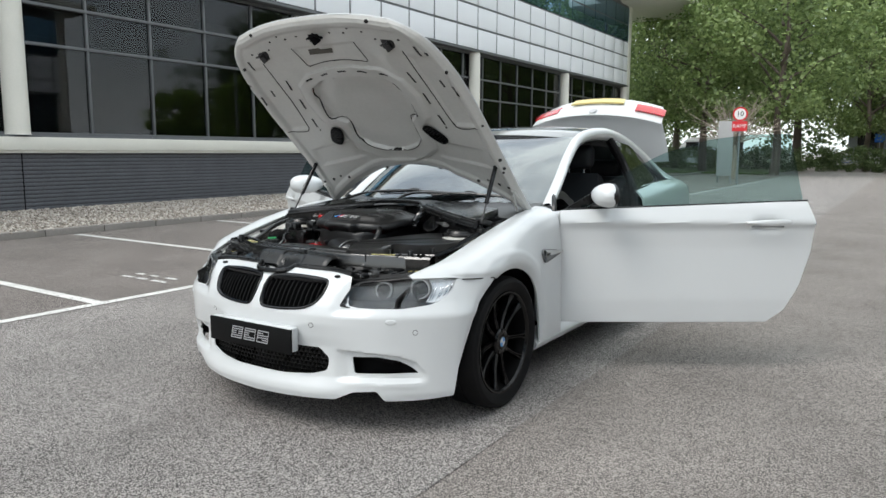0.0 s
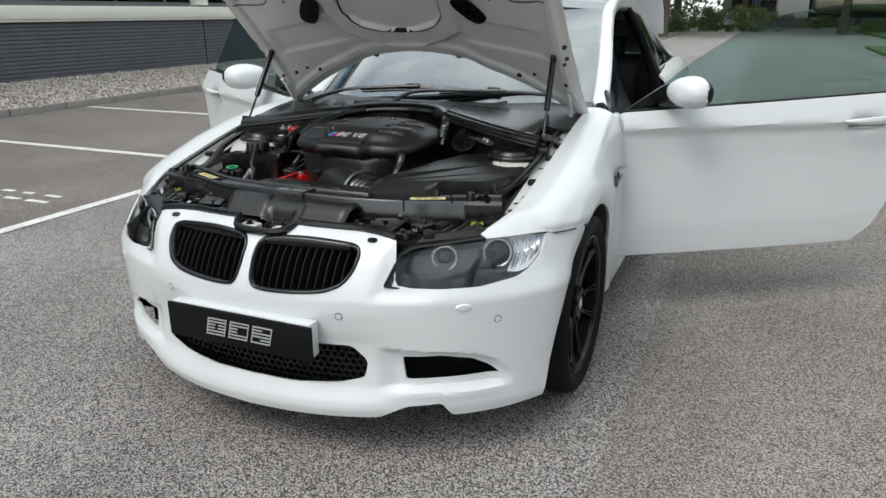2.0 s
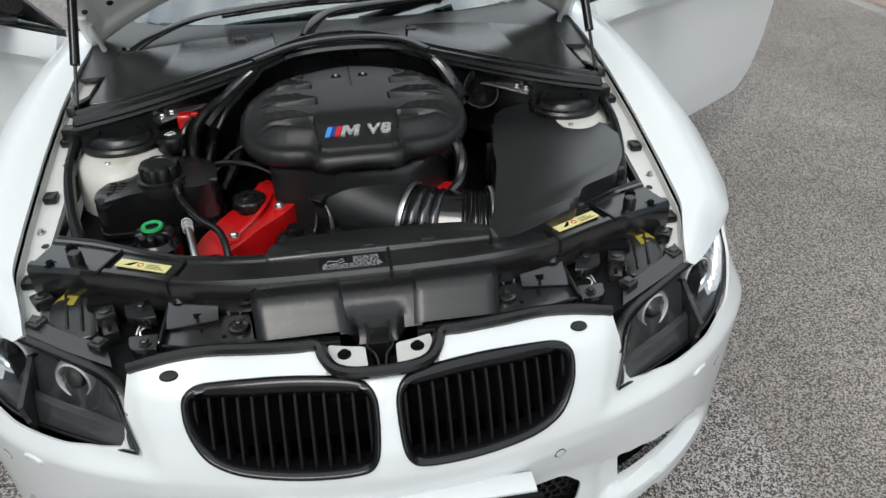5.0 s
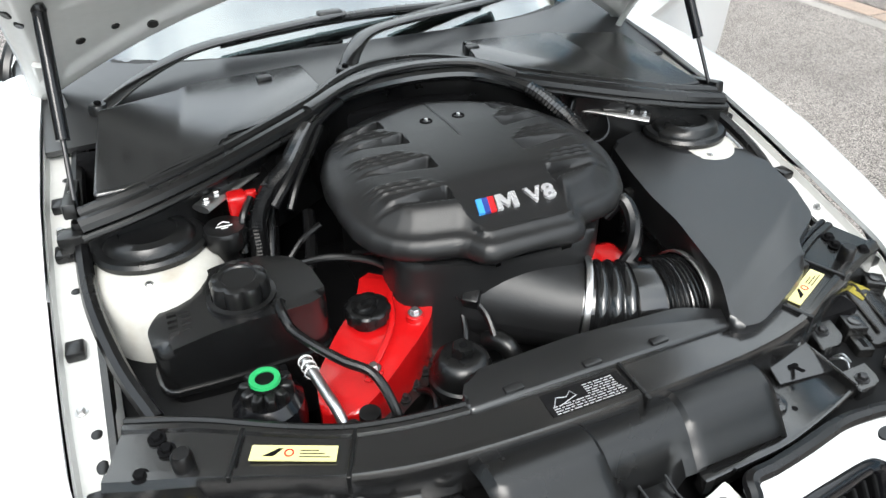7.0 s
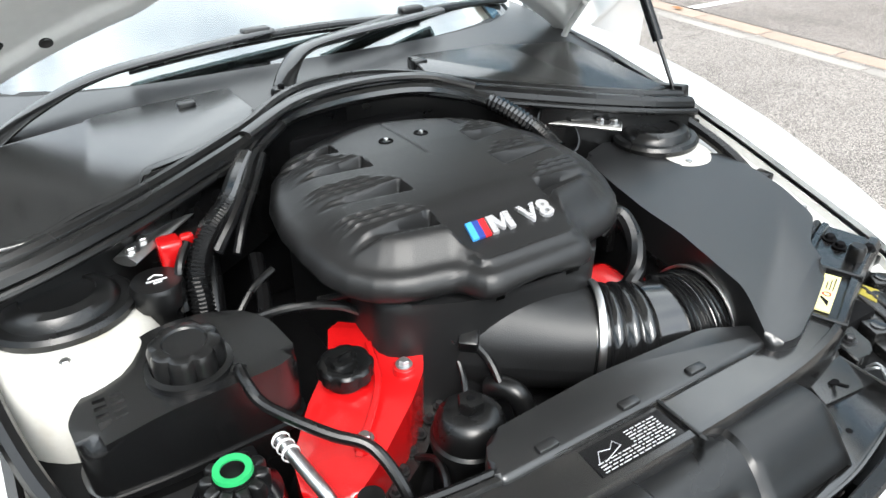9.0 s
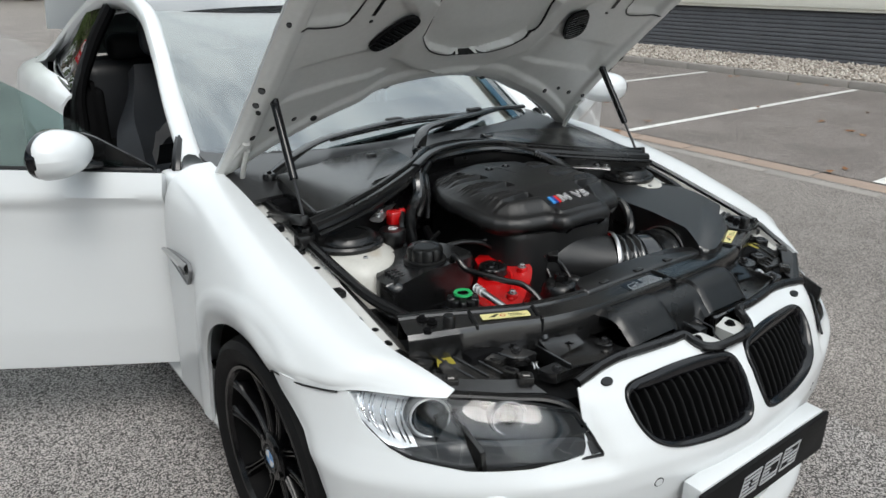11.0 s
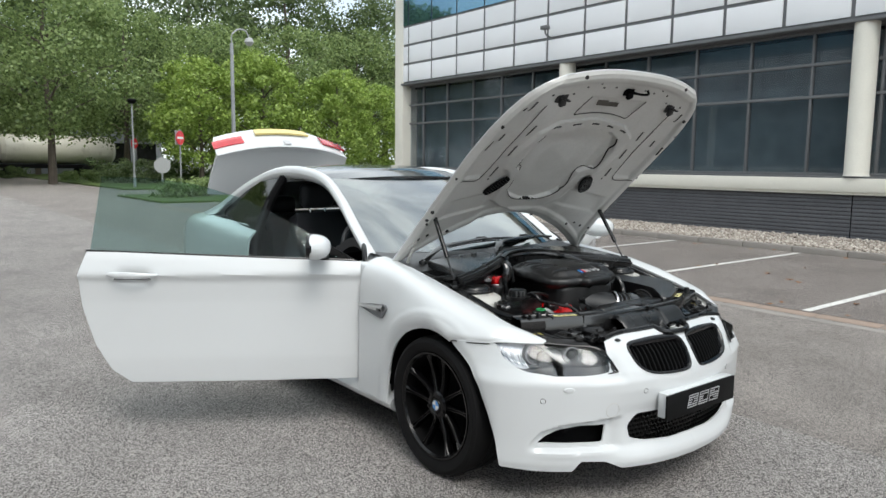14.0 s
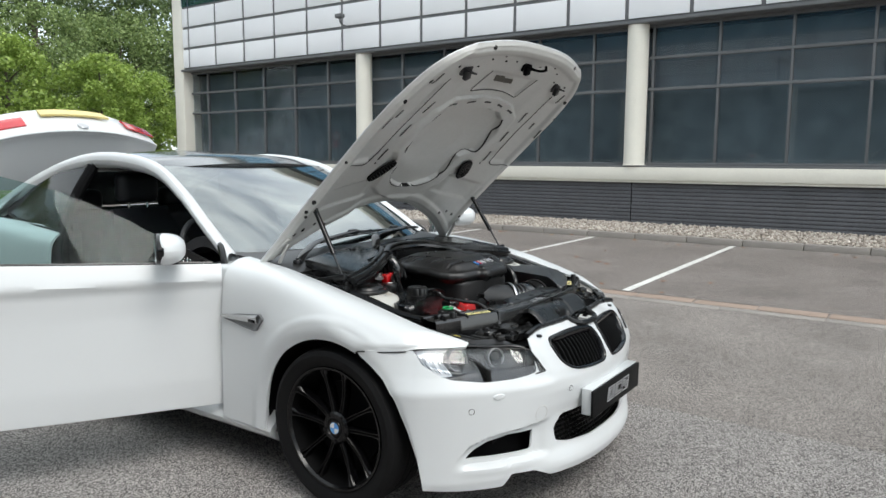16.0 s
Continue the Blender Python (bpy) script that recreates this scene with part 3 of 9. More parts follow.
def bumper_point(u, v):
    """u: -1 right arch to 1 left arch; v: 0 lower edge to 1 upper edge."""
    s, sg = abs(u), (1 if u >= 0 else -1)
    if s <= 0.8:
        p, d = bumper_plan(s / 0.8 * SIDE)
    px = p.x if s <= 0.8 else 0.87
    bot = interp(px, [0, 0.42, 0.50, 0.60, 0.63, 0.75, 0.88], [0.158, 0.166, 0.205, 0.212, 0.166, 0.168, 0.178])
    if s <= 0.8 and px < 0.79:
        top = interp(px, [0, 0.38, 0.436, 0.448, 0.456, 0.462, 0.468, 0.52, 0.70, 0.79], [0.722, 0.716, 0.709, 0.704, 0.672, 0.618, 0.587, 0.579, 0.579, 0.593])
    else:
        a = s / 0.8 * SIDE if s <= 0.8 else lerp(SIDE, 0.975, (s - 0.8) / 0.2)
        top = interp(bumper_plan(a)[0].y, [-0.52, -0.485, -0.42, -0.375, -0.25, -0.12], [0.593, 0.607, 0.650, 0.692, 0.690, 0.682])
    zm = min(0.572, top - 0.004)
    z = lerp(bot, zm, v / 0.75) if v < 0.75 else lerp(zm, top, (v - 0.75) / 0.25)
    if s > 0.8:
        end = interp(arch_edge(z), PLAN_Y, [k / 120 for k in range(121)])
        p, d = bumper_plan(lerp(SIDE, end, (s - 0.8) / 0.2))
    hi = 1 - smooth(px, 0.30, 0.60)
    ins = interp(z, [0.15, 0.19, 0.215, 0.26, 0.34, 0.40, 0.44, 0.50, 0.54, 0.58, 0.64, 0.68, 0.722],
                 [0.012, 0.0, 0.004, 0.030, 0.040, 0.034, 0.022, 0.012, 0.014, 0.028, 0.062, 0.094, 0.165])
    side = interp(z, [0.15, 0.20, 0.30, 0.42, 0.50, 0.540, 0.552, 0.60, 0.64, 0.69], [0.02, 0.008, 0.008, 0.004, 0.001, 0.0, 0.004, 0.030, 0.048, 0.068])
    if z > 0.54:
        side *= lerp(1.0, 0.05, smooth(p.y, -0.40, -0.19))
    off = lerp(side, ins, hi)
    # hollow beside the lamp, with a ridge left next to the grille
    if z > 0.535 and 0.38 < px < 0.60:
        xr = interp(z, [0.545, 0.60, 0.66, 0.70], [0.415, 0.428, 0.446, 0.452])
        off += 0.012 * smooth(px, xr - 0.028, xr + 0.016) * smooth(z, 0.535, 0.568) * (1 - smooth(px, 0.52, 0.60))
    # recessed band round the outer intake, with a shelf below it
    if 0.395 < px < 0.80:
        up = interp(px, [0.395, 0.55, 0.68, 0.74, 0.775, 0.80], [0.388, 0.380, 0.366, 0.335, 0.285, 0.262])
        k = smooth(z, 0.248, 0.268) * (1 - smooth(z, up - 0.006, up + 0.008)) * smooth(px, 0.405, 0.475) * (1 - smooth(px, 0.72, 0.79))
        off += 0.026 * k
        off -= 0.003 * smooth(px, 0.42, 0.5) * (1 - smooth(px, 0.70, 0.79)) * math.exp(-((z - 0.238) / 0.014) ** 2)
    nrm = Vector((-d.y, d.x, 0))
    q = p + nrm * off
    # the shelf behind the grille runs straight out to the lamp's inner corner
    q.x += d.y * off * 0.9 * smooth(px, 0.34, 0.43) * (1 - smooth(px, 0.50, 0.60))
    if s > 0.8:
        q.x -= 0.006 * smooth(s, 0.93, 1.0) ** 2
    return Vector((sg * q.x, q.y, z))


KIDNEY = [(0.016, 0.628), (0.017, 0.664), (0.030, 0.684), (0.062, 0.692), (0.13, 0.6965), (0.20, 0.6965), (0.28, 0.692), (0.330, 0.687), (0.350, 0.674), (0.352, 0.648), (0.342, 0.615), (0.318, 0.584), (0.270, 0.563), (0.20, 0.554), (0.12, 0.550), (0.060, 0.551), (0.034, 0.560), (0.021, 0.585)]


def kidney_outline():
    return [(p.x, p.y) for p in catmull([(x, z, 0) for x, z in KIDNEY + KIDNEY[:1]], 90)[:-1]]


def bumper():
    grid = [[bumper_point(-1 + 2 * i / 300, j / 60) for j in range(61)] for i in range(301)]
    ob = part("front_bumper", sheet(grid, 0.006), PAINT, car, "white front bumper with splitter lip")
    cuts = []
    for sg in (1, -1):
        kid = kidney_outline()
        cuts.append(prism(bmesh.new(), [(sg * x, z) for x, z in kid], 0.6, Matrix.Translation((0, -0.45, 0)) @ pose(0, 0, 0, 90)))
        fog = rounded([(0.488, 0.282), (0.478, 0.358), (0.590, 0.361), (0.665, 0.345), (0.708, 0.315), (0.738, 0.288)], 0.010, 3)
        cuts.append(prism(bmesh.new(), [(sg * x, z) for x, z in fog], 0.6, Matrix.Translation((0, -0.50, 0)) @ pose(0, 0, 0, 90)))
    low = rounded([(-0.376, 0.290), (-0.386, 0.345), (-0.34, 0.392), (0.34, 0.392), (0.386, 0.345), (0.376, 0.290), (0.30, 0.268), (0.15, 0.256), (-0.15, 0.256), (-0.30, 0.268)], 0.016, 3)
    cuts.append(prism(bmesh.new(), low, 0.5, Matrix.Translation((0, -0.5, 0)) @ pose(0, 0, 0, 90)))
    carve(ob, cuts)
    # open notch for the latch, its edge under the weather strip
    bm = bmesh.new()
    bm.from_mesh(ob.data)
    gone = [f for f in bm.faces if f.calc_center_median().z > 0.655 and max(abs(f.calc_center_median().x) - 0.096, -0.706 - f.calc_center_median().y, 0.6 * abs(f.calc_center_median().x) - f.calc_center_median().y - 0.752) < 0]
    bmesh.ops.delete(bm, geom=gone, context="FACES")
    bm.to_mesh(ob.data)
    bm.free()
    return ob


bumper()
part("bumper_cavity", box(bmesh.new(), (-0.70, -0.50, 0.20), (0.70, -0.46, 0.66)), PLASTIC_MATT, car)


# bonnet, raised on its hinges: closed shape first, then lifted
BONNET_UP = 51.0
bonnet_turn = Matrix.Translation((0, 0.70 - 0.145, 0.935)) @ Matrix.Rotation(radians(-BONNET_UP), 4, "X") @ Matrix.Translation((0, -0.70, -0.935))


def bonnet_z(x, y):
    """Height of the closed bonnet's outer skin."""
    s = (0.70 - y) / 1.395
    zc = interp(s, [-0.1, 0.0, 0.19, 0.4, 0.6, 0.8, 0.9, 1.0], [1.000, 0.998, 0.980, 0.938, 0.890, 0.824, 0.784, 0.737])
    ze = interp(s, [-0.1, 0.0, 0.19, 0.4, 0.6, 0.8, 0.9, 1.0], [0.955, 0.945, 0.915, 0.872, 0.828, 0.772, 0.742, 0.708])
    k = min(1.0, abs(x) / 0.72)
    bulge = 0.020 * smooth(0.34 - abs(x), 0.0, 0.10) * smooth(s, 0.95, 0.62) * smooth(s, 0.0, 0.2)
    return lerp(zc, ze, k ** 2.2) + bulge


def bonnet_w(s):
    return interp(s, [-0.05, 0.1, 0.27, 0.56, 0.70, 0.775, 0.83, 0.87, 0.91, 0.95], [0.735, 0.717, 0.710, 0.710, 0.696, 0.672, 0.645, 0.612, 0.556, 0.470])


def bonnet_grid(nu, nt, drop=None, inset=0.0):
    g = []
    for i in range(nu):
        u = -1 + 2 * i / (nu - 1)
        row = []
        sr = lerp(0.19, -0.03, abs(u) ** 2.0) + inset * 0.6
        sf = 0.990 - 0.045 * abs(u) ** 2.6 - inset * 0.6
        for j in range(nt):
            s = lerp(sr, sf, j / (nt - 1))
            x = u * (bonnet_w(s) - inset)
            y = 0.70 - 1.395 * s
            row.append(Vector((x, y, bonnet_z(x, y) - (drop(x, s) if drop else 0.0))))
        g.append(row)
    return g


def under_depth(x, s):
    """Pressed ribs and recesses of the inner panel."""
    ax = abs(x)
    d = 0.022
    edge = min((bonnet_w(s) - ax) / 0.070, (0.990 - 0.045 * min(1, ax / 0.47) ** 2.6 - s) / 0.050)
    rear = (s - lerp(0.19, -0.03, min(1, ax / 0.72) ** 2)) / 0.060
    rim = min(edge, rear)
    d += 0.010 * (smooth(rim, 0.30, 0.55) - smooth(rim, 0.80, 1.15))
    d -= 0.019 * (1 - smooth(rim, 0.0, 0.30))
    # central dish with a rounded rib about it, dipping between the intakes
    dish = interp(s, [0.295, 0.302, 0.33, 0.36, 0.40, 0.46, 0.50, 0.60, 0.66, 0.69, 0.703, 0.706], [-0.05, 0.06, 0.165, 0.208, 0.214, 0.222, 0.300, 0.308, 0.270, 0.19, 0.05, -0.05])
    belt = interp(s, [0.232, 0.240, 0.26, 0.30, 0.36, 0.44, 0.49, 0.60, 0.68, 0.73, 0.752, 0.758], [-0.05, 0.08, 0.175, 0.262, 0.282, 0.290, 0.365, 0.380, 0.345, 0.24, 0.08, -0.05])
    inner, outer = smooth(dish - ax, -0.010, 0.012), smooth(belt - ax, -0.022, 0.014)
    d += 0.017 * (outer - inner)
    d -= 0.006 * inner
    # shallow dome in the dish
    d -= 0.010 * inner * smooth(1 - math.hypot(ax / 0.24, (s - 0.53) / 0.17), 0.0, 0.5)
    # side pockets
    p = max((lerp(0.462, 0.500, (0.80 - s) / 0.33) - ax) / 0.02 + 1, (ax - bonnet_w(s) + 0.062) / 0.02 + 1, (0.447 - s) / 0.02 + 1, (s - 0.80) / 0.03 + 1)
    d -= 0.010 * (1 - smooth(p, 0.0, 1.0))
    # nose pocket
    p = max((ax - 0.20) / 0.02 + 1, (0.776 - 0.30 * ax * ax - s) / 0.012 + 1, (s - 0.868) / 0.02 + 1)
    d -= 0.008 * (1 - smooth(p, 0.0, 1.0))
    # pressed chevrons by the hinges
    p = max(abs(ax - 0.44) / 0.17, abs(s - (0.30 - 0.10 * (ax - 0.40))) / 0.050)
    d -= 0.009 * (1 - smooth(p, 0.75, 1.1))
    return d


STICKER = material("faded_dark_sticker", (0.085, 0.078, 0.066), 0.55, vary=0.2)
bonnet = thing("bonnet", "", "")
bonnet.parent = car
bonnet.matrix_world = bonnet_turn
part("outer_skin", sheet(bonnet_grid(57, 45), 0.004, True), PAINT, bonnet)
part("inner_panel", sheet(bonnet_grid(221, 201, under_depth, 0.005), 0.0, True), PAINT_IN, bonnet, "pressed grey-white underside panel")
bm = bmesh.new()
g1, g2 = bonnet_grid(57, 45), bonnet_grid(57, 45, under_depth, 0.005)
ring = [(i, 0) for i in range(57)] + [(56, j) for j in range(1, 45)] + [(i, 44) for i in range(55, -1, -1)] + [(0, j) for j in range(43, 0, -1)]
pa = [bm.verts.new(g1[i][j]) for i, j in ring]
pb = [bm.verts.new(g2[i][j]) for i, j in ring]
for k in range(len(ring)):
    bm.faces.new((pa[k], pa[(k + 1) % len(ring)], pb[(k + 1) % len(ring)], pb[k]))
part("folded_edge", bm, PAINT, bonnet)


def under(x, s, up=0.002):
    y = 0.70 - 1.395 * s
    return Vector((x, y, bonnet_z(x, y) - under_depth(x, s) - up))


def under_strip(name, pts, w, mat_, n=24, up=0.0015):
    """A narrow strip that follows the underside through (x, s) pairs."""
    path = catmull([(x, s, 0) for x, s in pts], n)
    g = []
    for i, p in enumerate(path):
        a, b = path[max(i - 1, 0)], path[min(i + 1, n - 1)]
        d = Vector((b.x - a.x, (b.y - a.y) * 1.395, 0)).normalized()
        nx, ny = -d.y * w / 2, d.x * w / 2 / 1.395
        g.append([under(p.x + nx, p.y + ny, up), under(p.x - nx, p.y - ny, up)])
    return part(name, sheet(g, 0.0012), mat_, bonnet)


def under_hole(x, s, rx, ry=None, mat_=None):
    ry = ry or rx
    c = under(x, s, 0.0)
    nrm = (under(x + 0.01, s) - under(x - 0.01, s)).cross(under(x, s + 0.01) - under(x, s - 0.01)).normalized()
    if nrm.z > 0:
        nrm = -nrm
    m = Matrix.Translation(c) @ nrm.to_track_quat("Z", "Y").to_matrix().to_4x4()
    # open hole drawn as a raised disc, its shade put into black
    bm = lathe(bmesh.new(), [(1.0, -0.004), (1.0, 0.0015), (0.82, 0.0028), (0.0, 0.002)], 16, m @ Matrix.Diagonal((rx, ry, 1, 1)))
    return part("hole_disc", bm, mat_ or RUBBER, bonnet)


for sg in (1, -1):
    # dark lines along the pressed pockets, and drain slots
    under_strip("seam", [(sg * 0.462, 0.812), (sg * 0.468, 0.74), (sg * 0.482, 0.60), (sg * 0.500, 0.48), (sg * 0.522, 0.442), (sg * 0.580, 0.440), (sg * 0.655, 0.452)], 0.0050, RUBBER, 60)
    under_strip("seam", [(sg * 0.205, 0.862), (sg * 0.202, 0.80), (sg * 0.196, 0.768), (sg * 0.150, 0.772), (sg * 0.07, 0.780), (0, 0.782)], 0.0045, RUBBER, 60)
    under_strip("seam", [(sg * 0.272, 0.664), (sg * 0.295, 0.620), (sg * 0.306, 0.515), (sg * 0.286, 0.492), (sg * 0.235, 0.486), (sg * 0.214, 0.460), (sg * 0.214, 0.375), (sg * 0.17, 0.328), (sg * 0.10, 0.304), (0, 0.298)], 0.0040, RUBBER, 90)
    for s0, s1, x0, x1 in ((0.665, 0.715, 0.420, 0.406), (0.560, 0.612, 0.428, 0.420), (0.455, 0.505, 0.444, 0.436), (0.785, 0.830, 0.552, 0.545), (0.610, 0.655, 0.650, 0.642), (0.640, 0.672, 0.575, 0.568)):
        under_strip("slot", [(sg * x0, s0), (sg * (x0 + x1) / 2, (s0 + s1) / 2), (sg * x1, s1)], 0.011, RUBBER, 8)
    for x0, x1 in ((0.100, 0.152), (0.225, 0.275)):
        sv = 0.733 - 0.40 * ((x0 + x1) / 2) ** 2
        under_strip("slot", [(sg * x0, sv + 0.003), (sg * (x0 + x1) / 2, sv), (sg * x1, sv - 0.006)], 0.010, RUBBER, 8)
    for hx, hs, hr in ((0.690, 0.287, 0.012), (0.690, 0.242, 0.011), (0.678, 0.222, 0.009), (0.600, 0.140, 0.011), (0.665, 0.136, 0.010), (0.535, 0.156, 0.009), (0.470, 0.150, 0.011), (0.195, 0.172, 0.012),
                       (0.690, 0.465, 0.008), (0.375, 0.948, 0.012), (0.600, 0.800, 0.012), (0.655, 0.720, 0.010), (0.300, 0.905, 0.006), (0.230, 0.925, 0.005), (0.110, 0.915, 0.006), (0.190, 0.908, 0.006), (0.440, 0.438, 0.006), (0.480, 0.860, 0.007), (0.350, 0.870, 0.006)):
        under_hole(sg * hx, hs, hr, hr * 0.8)
    # air intake mouth with its mesh
    c = under(sg * 0.345, 0.400, 0.010)
    ax_s = (under(sg * 0.300, 0.450) - under(sg * 0.392, 0.345)).normalized()
    nrm = ax_s.cross((under(sg * 0.40, 0.430) - under(sg * 0.29, 0.370)).normalized()).normalized()
    if nrm.z > 0:
        nrm = -nrm
    m = Matrix.Translation(c) @ Matrix((ax_s.cross(nrm), ax_s, nrm)).transposed().to_4x4()
    ol = [(math.copysign(abs(math.cos(a)) ** 0.7, math.cos(a)) * 0.040, math.copysign(abs(math.sin(a)) ** 0.7, math.sin(a)) * 0.078) for a in [2 * math.pi * k / 28 for k in range(28)]]
    intake = part("air_intake", prism(bmesh.new(), ol, 0.008, m @ Matrix.Translation((0, 0, -0.004))), PLASTIC_MATT, bonnet, "black oval air intake mouth")
    for k in range(9):
        yy = -0.058 + k * 0.0145
        hw = 0.034 * (1 - (abs(yy) / 0.085) ** 3)
        part("fin", box(bmesh.new(), (-hw, yy - 0.0022, 0.004), (hw, yy + 0.0022, 0.008), 0.0, 1, m), PLASTIC, intake)
under_strip("slot", [(-0.026, 0.734), (0.0, 0.735), (0.026, 0.734)], 0.010, RUBBER, 8)
# latches and safety hook
for hx, hs in ((-0.41, 0.850), (0.41, 0.850), (0.0, 0.905)):
    c = under(hx, hs, 0.0)
    m = Matrix.Translation(c) @ pose(0, 0, 0, 180 - 8)
    bm = box(bmesh.new(), (-0.034, -0.026, -0.002), (0.034, 0.026, 0.008), 0.006, 2, m)
    box(bm, (-0.020, -0.036, 0.002), (0.016, 0.010, 0.022), 0.005, 2, m @ pose(0, 0, 0, 0, 0, 24))
    tube(bm, [m @ Vector(p) for p in ((-0.014, 0, 0.004), (-0.014, 0.006, 0.04), (0, 0.008, 0.05), (0.014, 0.006, 0.04), (0.014, 0, 0.004))], 0.004, 8, 18)
    part("latch_striker", bm, DARK_ROD if hx else TRIM, bonnet)
bm = bmesh.new()
c = under(0.02, 0.90, 0.0)
tube(bm, [c + Vector(p) for p in ((0.02, 0, -0.004), (0.05, -0.01, -0.03), (0.055, -0.03, -0.055), (0.03, -0.05, -0.06))], 0.006, 8, 14)
part("safety_hook", bm, TRIM, bonnet)
bm = prism(bmesh.new(), [(-0.075, -0.020), (0.080, -0.020), (0.080, 0.002), (0.0, 0.002), (0.0, 0.022), (-0.075, 0.022)], 0.002, Matrix.Translation(under(-0.045, 0.838, 0.003)) @ pose(0, 0, 0, 172))
part("sticker", bm, STICKER, bonnet, "dark notice sticker")
# gas struts and hinge arms
for sg in (1, -1):
    strut = thing("gas_strut", "", "")
    strut.parent = car
    top, low = Vector((sg * 0.640, 0.300, 1.172)), Vector((sg * 0.662, 0.110, 0.872))
    mid = top.lerp(low, 0.60)
    part("cylinder", tube(bmesh.new(), [top, mid], 0.0115, 14), GLOSS, strut)
    part("rod", tube(bmesh.new(), [mid, low], 0.0045, 10), DARK_ROD, strut)
    for e in (top, low):
        part("ball_joint", lathe(bmesh.new(), [(0.0, -0.012), (0.010, -0.010), (0.013, 0), (0.010, 0.010), (0.0, 0.012)], 12, Matrix.Translation(e)), RUBBER, strut)
    bm = tube(bmesh.new(), [(sg * 0.685, 0.60, 0.86), (sg * 0.690, 0.56, 0.93), (sg * 0.690, 0.50, 0.985), (sg * 0.680, 0.42, 1.045)], 0.012, 8, 14, flat=0.6)
    tube(bm, [(sg * 0.665, 0.52, 0.85), (sg * 0.67, 0.50, 0.93), (sg * 0.672, 0.44, 1.02)], 0.008, 8, 10)
    box(bm, (sg * 0.685 - 0.02, 0.46, 0.84), (sg * 0.685 + 0.02, 0.64, 0.87), 0.006)
    part("bonnet_hinge", bm, PAINT_IN, car)


# doors, swung open about their front edges
DOOR_UP = 56.0


def door_end(z):
    return interp(z, [0.25, 0.29, 0.36, 0.50, 0.70, 0.86, 0.99], [1.80, 1.86, 1.96, 2.04, 2.10, 2.112, 2.075])


def door_x(y, z):
    k = (y - 0.66) / 1.45
    base = interp(z, [0.25, 0.30, 0.42, 0.56, 0.72, 0.83, 0.865, 0.90, 0.95, 0.99], [0.840, 0.850, 0.857, 0.854, 0.851, 0.857, 0.874, 0.860, 0.838, 0.815])
    dent = 0.030 * math.exp(-((y - 1.835) / 0.085) ** 4 - ((z - 0.853) / 0.034) ** 2)
    return base + 0.016 * math.sin(math.pi * min(1, max(0, k))) + 0.012 * k - dent


def make_door(sgn):
    d = thing("door", "", "")
    d.parent = car
    grid = []
    for i in range(72):
        row = []
        for j in range(46):
            v = j / 45
            zt = lerp(0.930, 0.985, i / 71)
            z = lerp(0.292, zt, v)
            y = lerp(0.665, door_end(z), i / 71)
            row.append(Vector((door_x(y, z), y, z)))
        grid.append(row)
    part("outer_skin", mirror(sheet(grid, 0.05), sgn), PAINT, d)
    # inner lining
    g2 = [[Vector((p.x - 0.052 - 0.05 * math.sin(math.pi * j / 45), p.y + (0.03 if i == 0 else -0.03 if i == 71 else 0), p.z)) for j, p in enumerate(r)] for i, r in enumerate(grid)]
    part("inner_lining", mirror(sheet(g2, 0.01), sgn), LEATHER, d, "dark leather door lining")
    # frameless window
    gw = []
    for i in range(30):
        t = i / 29
        y = lerp(0.80, 2.085, t)
        top = interp(t, [0, 0.08, 0.2, 0.4, 0.6, 0.8, 1.0], [0.965, 1.04, 1.13, 1.25, 1.325, 1.36, 1.365])
        gw.append([Vector((lerp(0.812, lerp(0.80, 0.60, (top - 0.96) / 0.4), j / 8), y + 0.03 * t * (j / 8) * 0 - 0.01, lerp(0.945, top, j / 8))) for j in range(9)])
    gl = part("window_pane", mirror(sheet(gw, 0.004), sgn), DOOR_GLASS, d, "green-tinted frameless window glass")
    gl.visible_shadow = False
    h = Vector((sgn * 0.862, 0.672, 0))
    d.matrix_world = Matrix.Translation(h) @ Matrix.Rotation(radians(-sgn * (DOOR_UP - 0.8 * sgn)), 4, "Z") @ Matrix.Translation(-h)
    return d


doors = {s: make_door(s) for s in (1, -1)}


